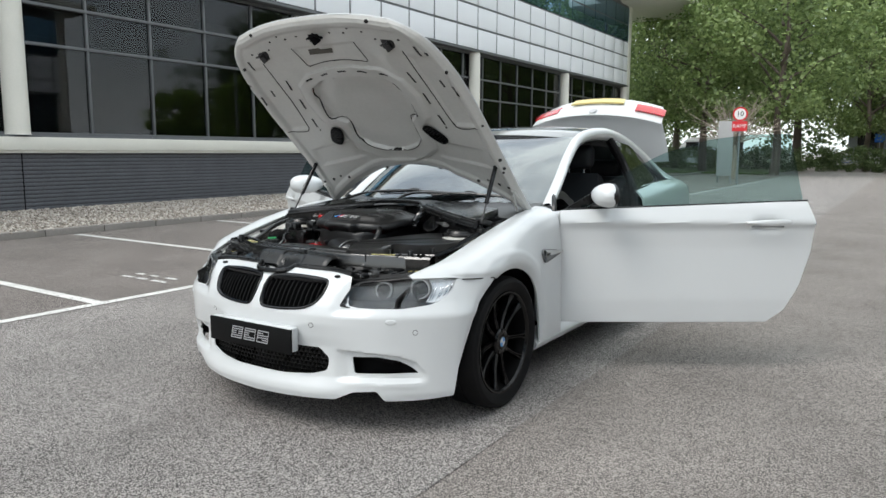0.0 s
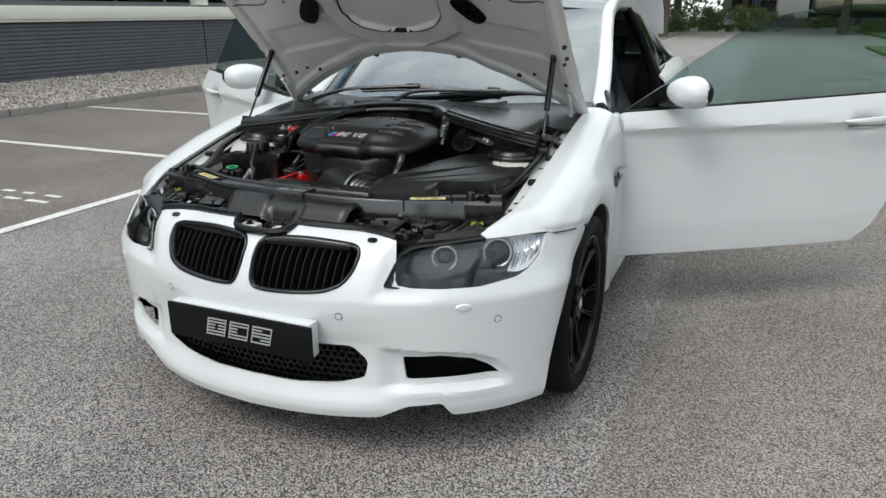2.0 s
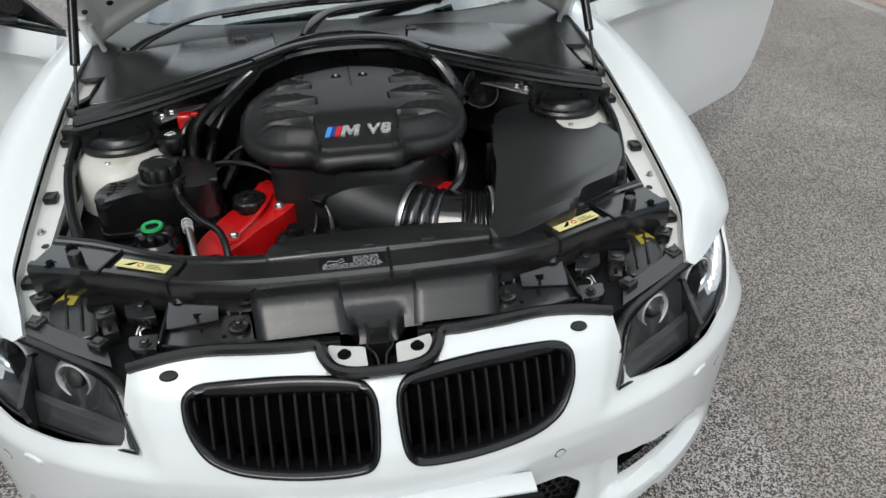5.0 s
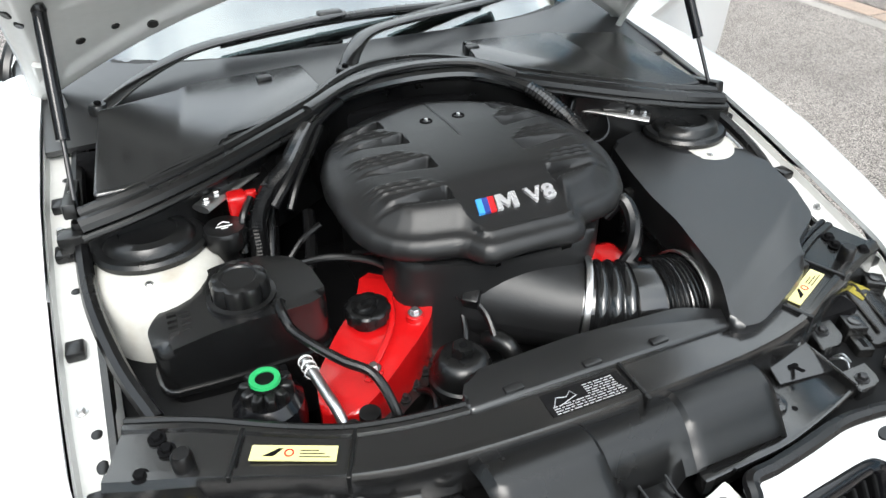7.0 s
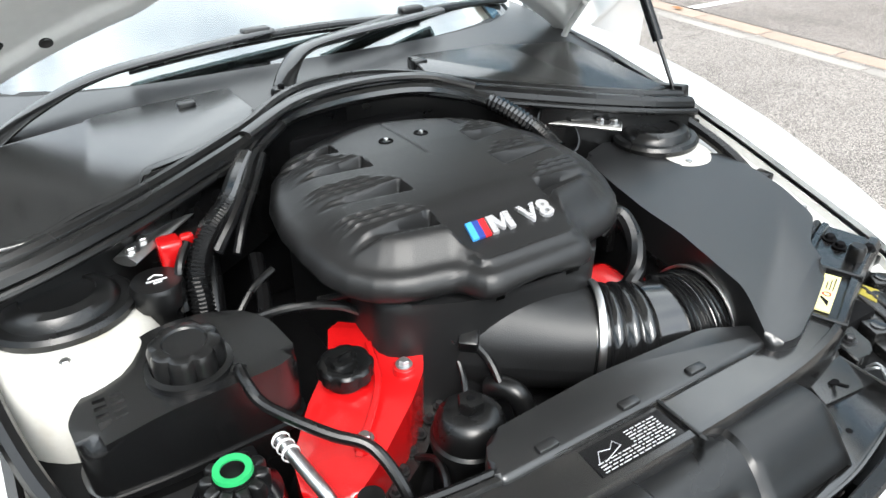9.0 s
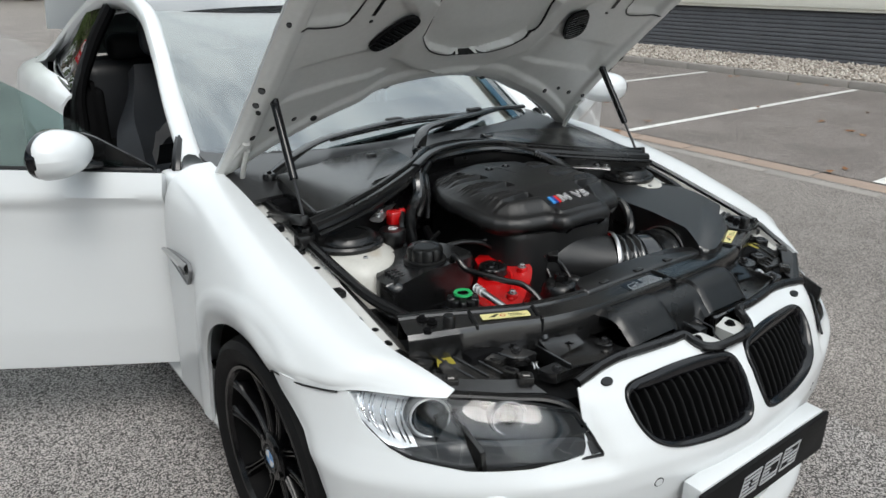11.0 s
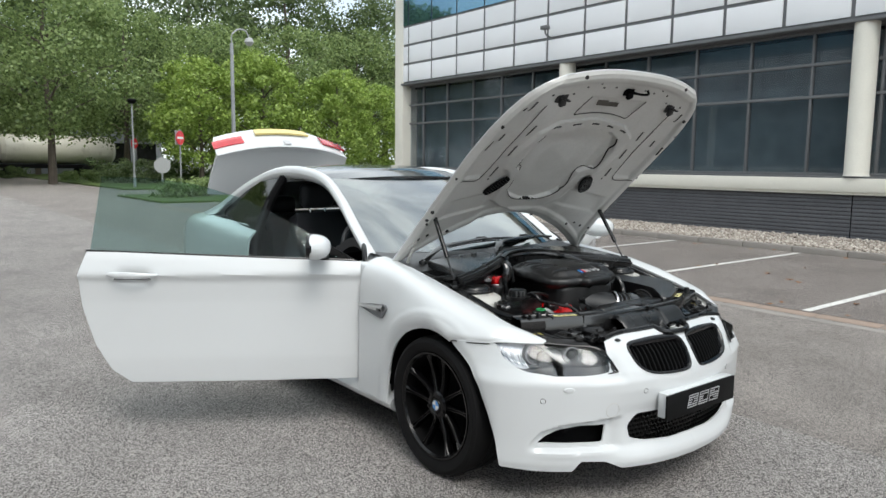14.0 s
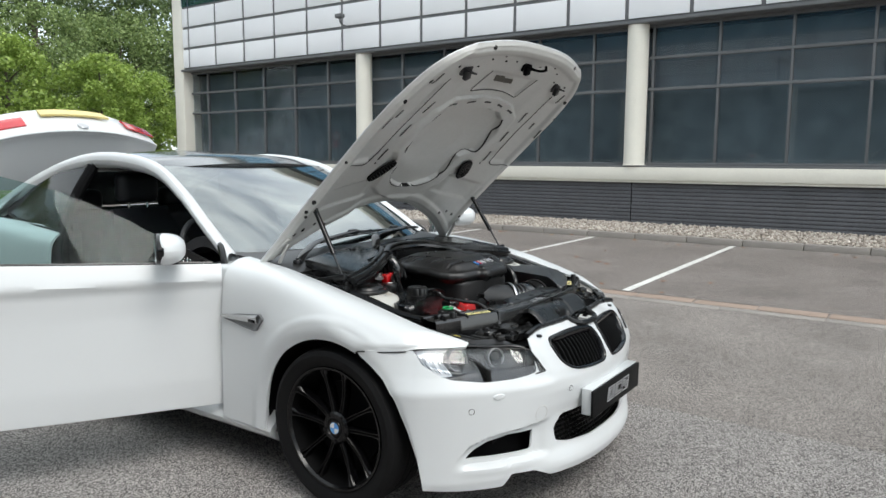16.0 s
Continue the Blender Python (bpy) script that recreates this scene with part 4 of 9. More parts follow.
# rear quarter, sill, pillars and roof
def quarter(sgn):
    grid = []
    for i in range(50):
        y = lerp(2.13, 3.80, i / 49)
        k = i / 49
        top = interp(y, [2.13, 2.6, 3.0, 3.3, 3.8], [0.985, 1.005, 1.02, 1.02, 0.99])
        zb = arch_z(y, WB, 0.25)
        w = interp(y, [2.13, 2.4, WB, 3.1, 3.4, 3.65, 3.8], [0.872, 0.890, 0.902, 0.892, 0.865, 0.80, 0.70])
        pts = [Vector((w - 0.12, y, top)), Vector((w - 0.045, y, top - 0.04)), Vector((w - 0.012, y, top - 0.13)), Vector((w, y, lerp(top - 0.13, zb, 0.5))), Vector((w, y, zb))]
        grid.append(catmull(pts, 32))
    tuck(grid, WB)
    part("rear_quarter", mirror(sheet(grid, 0.012), sgn), PAINT, car)
    # side sill
    g = [[Vector((0.80 + 0.075 * math.sin(math.pi * min(1, j / 8 * 1.05)) + 0.0, lerp(0.36, 2.40, i / 12), lerp(0.165, 0.30, j / 8))) for j in range(9)] for i in range(13)]
    part("side_sill", mirror(sheet(g, 0.03), sgn), PAINT, car)
    # windscreen pillar and roof rail in one sweep down to the tail
    path = catmull([(0.745, 0.72, 0.925), (0.708, 0.96, 1.075), (0.655, 1.22, 1.225), (0.605, 1.52, 1.345), (0.580, 1.95, 1.390), (0.580, 2.35, 1.360), (0.615, 2.75, 1.245), (0.680, 3.10, 1.080), (0.730, 3.32, 1.000)], 60)
    g = []
    for i, p in enumerate(path):
        t = i / 59
        w = lerp(0.060, 0.055, t) + 0.11 * smooth(t, 0.72, 0.95)
        ring = []
        for k in range(12):
            a = 2 * math.pi * k / 12
            ring.append(Vector((p.x + (w if math.cos(a) < 0 else 0.045) * math.cos(a) * 0.7, p.y + w * math.sin(a) * 0.35 * (1 - t), p.z + 0.044 * math.sin(a) - 0.006)))
        g.append(ring + [ring[0].copy()])
    part("roof_rail", mirror(sheet(g), sgn), PAINT, car)
    # broad pillar behind the side window
    up = [(0.600, 2.58, 1.315), (0.622, 2.78, 1.238), (0.660, 2.98, 1.140), (0.700, 3.16, 1.060), (0.738, 3.34, 0.998)]
    lo = [(0.640, 2.88, 1.170), (0.700, 2.955, 1.100), (0.770, 2.985, 1.045), (0.790, 3.12, 1.025), (0.772, 3.34, 0.996)]
    mid = [((a[0] + b[0]) / 2 + 0.012, (a[1] + b[1]) / 2, (a[2] + b[2]) / 2 + 0.006) for a, b in zip(up, lo)]
    g = loft([[a, b, c] for a, b, c in zip(up, mid, lo)], 24, 10)
    part("rear_pillar", mirror(sheet(g, 0.008, True), sgn), PAINT, car)
    # rear side window
    y = [2.13, 2.45, 2.75, 2.95]
    top = [1.345, 1.31, 1.215, 1.12]
    low = [0.985, 1.005, 1.03, 1.07]
    gq = [[Vector((lerp(0.80 - 0.03 * i, 0.61 + 0.012 * i, j / 6), y[i], lerp(low[i], top[i], j / 6))) for j in range(7)] for i in range(4)]
    q = part("quarter_window", mirror(sheet(gq, 0.004), sgn), DARK_GLASS, car)
    q.visible_shadow = False


for s in (1, -1):
    quarter(s)

g = [[Vector((lerp(-1, 1, i / 16) * interp(t, [0, 0.2, 0.6, 1], [0.60, 0.575, 0.572, 0.60]), lerp(1.37 + 0.10 * abs(lerp(-1, 1, i / 16)) ** 2.2, 2.72, t), interp(t, [0, 0.15, 0.4, 0.7, 1], [1.338, 1.385, 1.412, 1.392, 1.285]) + 0.012 - 0.03 * abs(lerp(-1, 1, i / 16)) ** 2.5)) for t in [j / 20 for j in range(21)]] for i in range(17)]
part("roof", sheet(g, 0.02, True), CARBON, car, "black carbon-fibre roof")
g = [[Vector((lerp(-1, 1, i / 24) * lerp(0.712, 0.592, j / 16), lerp(lerp(0.545, 0.80, abs(lerp(-1, 1, i / 24)) ** 5), lerp(1.37, 1.47, abs(lerp(-1, 1, i / 24)) ** 2.2), j / 16), lerp(0.945, 1.348, j / 16) + 0.035 * math.sin(math.pi * j / 16) + 0.012 * abs(lerp(-1, 1, i / 24)) ** 2 * (1 - j / 16))) for j in range(17)] for i in range(25)]
ws = part("windscreen", sheet(g, 0.005, True), SCREEN, car)
ws.visible_shadow = False
g = [[Vector((lerp(-1, 1, i / 12) * lerp(0.59, 0.66, j / 10), lerp(2.70, 3.28, j / 10) - 0.05 * abs(lerp(-1, 1, i / 12)) ** 2, lerp(1.30, 1.04, j / 10) + 0.02 * math.sin(math.pi * j / 10))) for j in range(11)] for i in range(13)]
rw = part("rear_window", sheet(g, 0.005, True), DARK_GLASS, car)
rw.visible_shadow = False
# tail
g = [[Vector((lerp(-0.70, 0.70, i / 12), 3.80 - 0.08 * abs(lerp(-1, 1, i / 12)) ** 3, lerp(0.30, 0.78, j / 6))) for j in range(7)] for i in range(13)]
part("rear_bumper", sheet(g, 0.03), PAINT, car)
part("underbody", box(bmesh.new(), (-0.74, -0.30, 0.17), (0.74, 3.6, 0.22), 0.01), PLASTIC_MATT, car)
part("boot_floor", box(bmesh.new(), (-0.68, 2.8, 0.45), (0.68, 3.7, 0.50), 0.01), TRIM, car)
# boot lid, raised past upright
lid = thing("boot_lid", "", "")
lid.parent = car
LH = Vector((0, 3.24, 1.045))
deck = catmull([(0, 3.28, 1.045), (0, 3.45, 1.050), (0, 3.62, 1.054), (0, 3.72, 1.062), (0, 3.775, 1.076)], 16)
rear = catmull([(0, 3.782, 1.070), (0, 3.778, 1.045), (0, 3.790, 0.985), (0, 3.800, 0.90), (0, 3.795, 0.83), (0, 3.800, 0.77)], 16)


def lid_bow(u, y):
    return 0.115 * abs(u) ** 2.2 * smooth(y, 3.28, 3.75)


g = [[Vector((lerp(-1, 1, i / 32) * interp(p.y, [3.2, 3.5, 3.8], [0.640, 0.640, 0.618]) * interp(p.z, [0.77, 0.90, 1.04], [0.90, 0.975, 1.0]), p.y - lid_bow(lerp(-1, 1, i / 32), p.y), p.z - 0.030 * abs(lerp(-1, 1, i / 32)) ** 2.5)) for p in deck + rear] for i in range(33)]
part("outer_skin", sheet(g, 0.03), PAINT, lid, sharp=28)


def lid_patch(u0, u1, z0, z1, out):
    """A panel laid on the lid's rear face."""
    rows = []
    for i in range(9):
        u = lerp(u0, u1, i / 8)
        rows.append([Vector((u * 0.635 * interp(z, [0.77, 0.90, 1.04], [0.90, 0.975, 1.0]), interp(z, [0.77, 0.83, 0.90, 0.985, 1.045], [3.800, 3.795, 3.800, 3.790, 3.778]) - lid_bow(u, 3.8) + out, z - 0.030 * abs(u) ** 2.5)) for z in [lerp(z0, z1, k / 5) for k in range(6)]])
    return sheet(rows, out + 0.004)


for s in (1, -1):
    part("tail_lamp", lid_patch(s * 0.60, s * 0.995, 0.875, 0.985, 0.008), LAMP_RED, lid, "red tail lamp lens")
part("rear_plate", lid_patch(-0.41, 0.41, 0.815, 0.905, 0.012), PLATE_YELLOW, lid, "yellow rear plate")
part("roundel", lathe(bmesh.new(), [(0, 0.006), (0.036, 0.004), (0.040, 0.0)], 24, Matrix.Translation((0, 3.789, 1.01)) @ pose(0, 0, 0, -90)), SILVER, lid)
lid.matrix_world = Matrix.Translation(LH + Vector((0, 0.26, 0.080))) @ Matrix.Rotation(radians(117), 4, "X") @ Matrix.Translation(-LH)


# wheels
def wheel(x, y, sgn, steer=0.0):
    w = thing("wheel", "", "")
    w.parent = car
    sec = [(0.250, -0.10), (0.268, -0.115), (0.300, -0.122), (0.318, -0.112), (0.327, -0.085), (0.327, -0.03), (0.323, -0.027), (0.323, -0.017), (0.327, -0.014), (0.327, 0.014), (0.323, 0.017), (0.323, 0.027), (0.327, 0.03), (0.327, 0.085), (0.318, 0.112), (0.300, 0.122), (0.268, 0.115), (0.250, 0.10)]
    part("tyre", lathe(bmesh.new(), sec, 56), TYRE, w, "low-profile black tyre")
    part("rim", lathe(bmesh.new(), [(0.236, -0.11), (0.250, -0.112), (0.256, -0.10), (0.238, -0.08), (0.225, -0.02), (0.228, 0.05), (0.238, 0.085), (0.247, 0.100), (0.254, 0.104), (0.252, 0.110), (0.243, 0.108), (0.236, 0.096)], 56), RIM, w)
    part("barrel", lathe(bmesh.new(), [(0.236, 0.096), (0.228, 0.07), (0.222, 0.03), (0.218, -0.03), (0.0, -0.03)], 56), BARREL, w)
    bm = bmesh.new()
    for k in range(5):
        for side in (-1, 1):
            a = 2 * math.pi * k / 5 + side * 0.20
            g = []
            for i in range(9):
                t = i / 8
                r = lerp(0.055, 0.236, t)
                aa = 2 * math.pi * k / 5 + side * lerp(0.34, 0.235, t ** 0.6)
                wd = lerp(0.0115, 0.0085, t) + 0.012 * smooth(t, 0.80, 1.0)
                zc = lerp(0.078, 0.098, t) - 0.010 * math.sin(math.pi * t)
                d = Vector((math.cos(aa), math.sin(aa), 0))
                n = Vector((-d.y, d.x, 0))
                c = d * r
                g.append([c + n * wd * 0.9 + Vector((0, 0, zc - 0.035)), c + n * wd + Vector((0, 0, zc - 0.006)), c + n * wd * 0.7 + Vector((0, 0, zc)), c + n * wd * 0.35 + Vector((0, 0, zc)), c + Vector((0, 0, zc - 0.010)), c - n * wd * 0.35 + Vector((0, 0, zc)), c - n * wd * 0.7 + Vector((0, 0, zc)), c - n * wd + Vector((0, 0, zc - 0.006)), c - n * wd * 0.9 + Vector((0, 0, zc - 0.035))])
            g = [r + [r[0].copy()] for r in g]
            me = bpy.data.meshes.new("tmp")
            t_ = sheet(g)
            t_.to_mesh(me)
            t_.free()
            bm.from_mesh(me)
            bpy.data.meshes.remove(me)
    lathe(bm, [(0.0, 0.05), (0.062, 0.05), (0.066, 0.082), (0.058, 0.090), (0.040, 0.092), (0.036, 0.086), (0.0, 0.086)], 30)
    for k in range(5):
        a = 2 * math.pi * (k + 0.5) / 5
        lathe(bm, [(0.0, 0.075), (0.009, 0.075), (0.009, 0.094), (0.0, 0.095)], 6, Matrix.Translation((0.056 * math.cos(a), 0.056 * math.sin(a), 0)))
    part("spokes", bm, RIM, w, "black ten-spoke alloy centre")
    part("brake_disc", lathe(bmesh.new(), [(0.0, -0.02), (0.172, -0.02), (0.172, 0.01), (0.0, 0.01)], 48), TRIM, w)
    cap = part("hub_cap", lathe(bmesh.new(), [(0.0, 0.0925), (0.024, 0.092)], 24), ROUNDEL, w, "blue hub roundel")
    part("cap_ring", lathe(bmesh.new(), [(0.024, 0.0925), (0.031, 0.0915), (0.034, 0.086)], 24), GLOSS, cap)
    for q in (0, 2):
        part("cap_quarter", lathe(bmesh.new(), [(0.0, 0.0935), (0.022, 0.093), (0.022, 0.092)], 6, None, q * math.pi / 2, (q + 1) * math.pi / 2), WHITE, cap)
    w.matrix_world = Matrix.Translation((x, y, RA)) @ Matrix.Rotation(radians(steer), 4, "Z") @ Matrix.Rotation(radians(90 * sgn), 4, "Y")
    return w


for s in (1, -1):
    wheel(s * 0.768, 0, s)
    wheel(s * 0.768, WB, s)
    for yc in (0, WB):
        bm = lathe(bmesh.new(), [(0.20, -0.34), (0.392, -0.30), (0.394, 0.060)], 30, Matrix.Translation((0.768, yc, RA)) @ Matrix.Diagonal((1, 1.06, 1, 1)) @ pose(0, 0, 0, 0, 90, 0), math.pi - 1.72, math.pi + 1.72)
        part("wheel_arch_liner", mirror(bm, s), PLASTIC_MATT, car)


# ---- nose details ----
def bumper_at(x, z, out=0.0):
    """A point on the bumper's skin, and the skin's outward direction there."""
    sg = 1 if x >= 0 else -1
    lo, hi = 0.0, 0.86
    for _ in range(26):
        mid = (lo + hi) / 2
        a, b = bumper_point(mid, 0).z, bumper_point(mid, 1).z
        v = bumper_v(z, a, b)
        if bumper_point(mid, v).x < abs(x):
            lo = mid
        else:
            hi = mid
    p = bumper_point(lo, v)
    du = bumper_point(min(lo + 0.01, 1), v) - bumper_point(max(lo - 0.01, -1), v)
    dv = bumper_point(lo, min(v + 0.02, 1.0)) - bumper_point(lo, v - 0.02)
    n = du.cross(dv).normalized()
    if n.y > 0:
        n = -n
    p = p + n * out
    return Vector((sg * p.x, p.y, p.z)), Vector((sg * n.x, n.y, n.z))


def on_bumper(x, z, out=0.0):
    p, n = bumper_at(x, z, out)
    return Matrix.Translation(p) @ n.to_track_quat("Z", "Y").to_matrix().to_4x4()


# kidney grilles
for sg in (1, -1):
    kid = thing("kidney_grille", "", "")
    kid.parent = car
    ol = kidney_outline()
    mx, mz = 0.185, 0.622

    def inward(q, d):
        """The outline drawn in by a distance."""
        (xa, za), (xb, zb) = ol[q - 1], ol[(q + 1) % len(ol)]
        n = Vector((zb - za, xa - xb)).normalized()
        if n.dot(Vector((mx - ol[q][0], mz - ol[q][1]))) < 0:
            n = -n
        return ol[q][0] + n.x * d, ol[q][1] + n.y * d

    bm = bmesh.new()
    rings = []
    for d, out in ((-0.002, -0.004), (0.0, 0.004), (0.003, 0.0065), (0.008, 0.005), (0.014, -0.010), (0.016, -0.045)):
        rings.append([bm.verts.new(bumper_at(sg * x, min(z, 0.701), out)[0]) for x, z in [inward(q, d) for q in range(len(ol))]])
    for ra, rb in zip(rings, rings[1:]):
        for q in range(len(ol)):
            bm.faces.new((ra[q], ra[(q + 1) % len(ol)], rb[(q + 1) % len(ol)], rb[q]))
    part("surround", bm, GLOSS, kid, "gloss black grille surround", sharp=60)
    xs = [p[0] for p in ol]
    for k in range(13):
        x = lerp(min(xs) + 0.018, max(xs) - 0.016, k / 12)
        zz = sorted(lerp(a[1], b[1], (x - a[0]) / (b[0] - a[0])) for a, b in zip(ol, ol[1:] + ol[:1]) if (a[0] - x) * (b[0] - x) < 0)
        if len(zz) < 2:
            continue
        g = []
        for j in range(9):
            z = lerp(zz[0] + 0.004, zz[-1] - 0.006, j / 8)
            p, n = bumper_at(sg * x, z, -0.018)
            g.append([p + Vector((-0.0035, 0, 0)), p + Vector((-0.0020, -0.004, 0)), p + Vector((0.0020, -0.004, 0)), p + Vector((0.0035, 0, 0)), p + Vector((0.0035, 0.045, 0)), p + Vector((-0.0035, 0.045, 0)), p + Vector((-0.0035, 0, 0))])
        part("slat", sheet(g), PLASTIC_MATT, kid)
    part("backing", box(bmesh.new(), (sg * 0.015, -0.655, 0.50), (sg * 0.335, -0.635, 0.668)), TRIM, kid)

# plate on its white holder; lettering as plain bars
plate = thing("front_plate", "", "")
plate.parent = car
part("plate_holder", box(bmesh.new(), (-0.256, -0.834, 0.372), (0.256, -0.790, 0.4815), 0.004), PAINT, plate, "white plate holder")
part("plate_body", box(bmesh.new(), (-0.266, -0.846, 0.366), (0.266, -0.834, 0.478), 0.004), PLASTIC_MATT, plate, "black show plate")
for c in range(3):
    x0 = -0.118 + c * 0.084
    lean = 0.014

    def row_x(z):
        return x0 + lean * (z - 0.394) / 0.058

    for r in range(6):
        z = 0.396 + r * 0.0104
        if r in (0, 5):
            spans = ((0.0, 0.070),)
        elif c == 0:
            spans = ((0.0, 0.030), (0.042, 0.070)) if r in (2, 3) else ((0.0, 0.070),)
        elif c == 1:
            spans = ((0.0, 0.030),) if r in (2, 3) else ((0.0, 0.070),)
        else:
            spans = ((0.0, 0.070),) if r in (2, 3) else ((0.034, 0.070),) if r == 1 else ((0.0, 0.036),)
        for a, b in spans:
            part("bar", box(bmesh.new(), (row_x(z) + a, -0.848, z), (row_x(z) + b, -0.8455, z + 0.0042)), SILVER, plate)
    for xx in (0.0, 0.067):
        part("bar", prism(bmesh.new(), [(x0 + xx, 0.396), (x0 + xx + 0.003, 0.396), (x0 + xx + 0.003 + lean, 0.4522), (x0 + xx + lean, 0.4522)], 0.002, Matrix.Translation((0, -0.8455, 0)) @ pose(0, 0, 0, 90)), SILVER, plate)

# lower intake mesh: hexagons
bm = bmesh.new()
rr = 0.0135
for a in range(-19, 20):
    for b in range(8):
        cx, cz = a * rr * 1.732 + (b % 2) * rr * 0.866, 0.243 + b * rr * 1.5
        if abs(cx) > 0.385 or cz > 0.40:
            continue
        y = -0.752 + 0.30 * cx * cx
        o = [bm.verts.new((cx + rr * 0.98 * math.sin(math.pi / 3 * k), y, cz + rr * 0.98 * math.cos(math.pi / 3 * k))) for k in range(6)]
        i_ = [bm.verts.new((cx + rr * 0.74 * math.sin(math.pi / 3 * k), y + 0.001, cz + rr * 0.74 * math.cos(math.pi / 3 * k))) for k in range(6)]
        d = [bm.verts.new((cx + rr * 0.74 * math.sin(math.pi / 3 * k), y + 0.012, cz + rr * 0.74 * math.cos(math.pi / 3 * k))) for k in range(6)]
        for k in range(6):
            bm.faces.new((o[k], o[(k + 1) % 6], i_[(k + 1) % 6], i_[k]))
            bm.faces.new((i_[k], i_[(k + 1) % 6], d[(k + 1) % 6], d[k]))
part("intake_mesh", bm, PLASTIC, car, "black honeycomb intake mesh")
part("intake_backing", box(bmesh.new(), (-0.42, -0.70, 0.17), (0.42, -0.68, 0.42)), TRIM, car)
part("intake_floor", box(bmesh.new(), (-0.40, -0.735, 0.180), (0.40, -0.60, 0.190)), TRIM, car)
for sg in (1, -1):
    a, b = sorted((sg * 0.44, sg * 0.745))
    bm = bmesh.new()
    box(bm, (a, -0.52, 0.26), (b, -0.50, 0.39))
    part("duct_backing", bm, TRIM, car)
    g = [[bumper_at(sg * lerp(0.44, 0.82, i / 14), lerp(0.235, 0.405, j / 5), -0.075)[0] for j in range(6)] for i in range(15)]
    part("fog_duct", sheet(g, 0.004), TRIM, car)
    # parking sensors
    for x, z in ((0.316, 0.494), (0.737, 0.477)):
        m = on_bumper(sg * x, z)
        s_ = part("parking_sensor", lathe(bmesh.new(), [(0.0, 0.0012), (0.0095, 0.0012), (0.0098, -0.002)], 20, m), PAINT, car)
        part("sensor_gap", lathe(bmesh.new(), [(0.0098, 0.0005), (0.0118, 0.0005), (0.0118, -0.002)], 20, m), TRIM, s_)
    m = on_bumper(sg * 0.655, 0.525)
    part("washer_cover", lathe(bmesh.new(), [(0.0, 0.005), (0.7, 0.004), (1.0, -0.002)], 24, m @ Matrix.Diagonal((0.028, 0.013, 1, 1))), PAINT, car)
m = on_bumper(-0.47, 0.425)
part("tow_eye_cover", lathe(bmesh.new(), [(0.030, 0.0006), (0.0312, 0.0012), (0.0325, 0.0006)], 32, m), PAINT_IN, car)

# headlamps
# lamp trim; also painted shade in the side vents and under door handles
GREY_TRIM_SHADE = material("grey_trim_and_shade", (0.16, 0.165, 0.17), 0.4, vary=0.05)
HL = [[(0.440, -0.716, 0.588), (0.452, -0.698, 0.626), (0.468, -0.660, 0.668)],
      [(0.522, -0.664, 0.571), (0.520, -0.637, 0.620), (0.512, -0.598, 0.670)],
      [(0.620, -0.604, 0.564), (0.622, -0.574, 0.625), (0.606, -0.532, 0.684)],
      [(0.708, -0.545, 0.572), (0.716, -0.505, 0.635), (0.694, -0.475, 0.694)],
      [(0.780, -0.462, 0.598), (0.787, -0.424, 0.648), (0.760, -0.405, 0.694)],
      [(0.816, -0.380, 0.648), (0.818, -0.364, 0.670), (0.813, -0.346, 0.691)]]


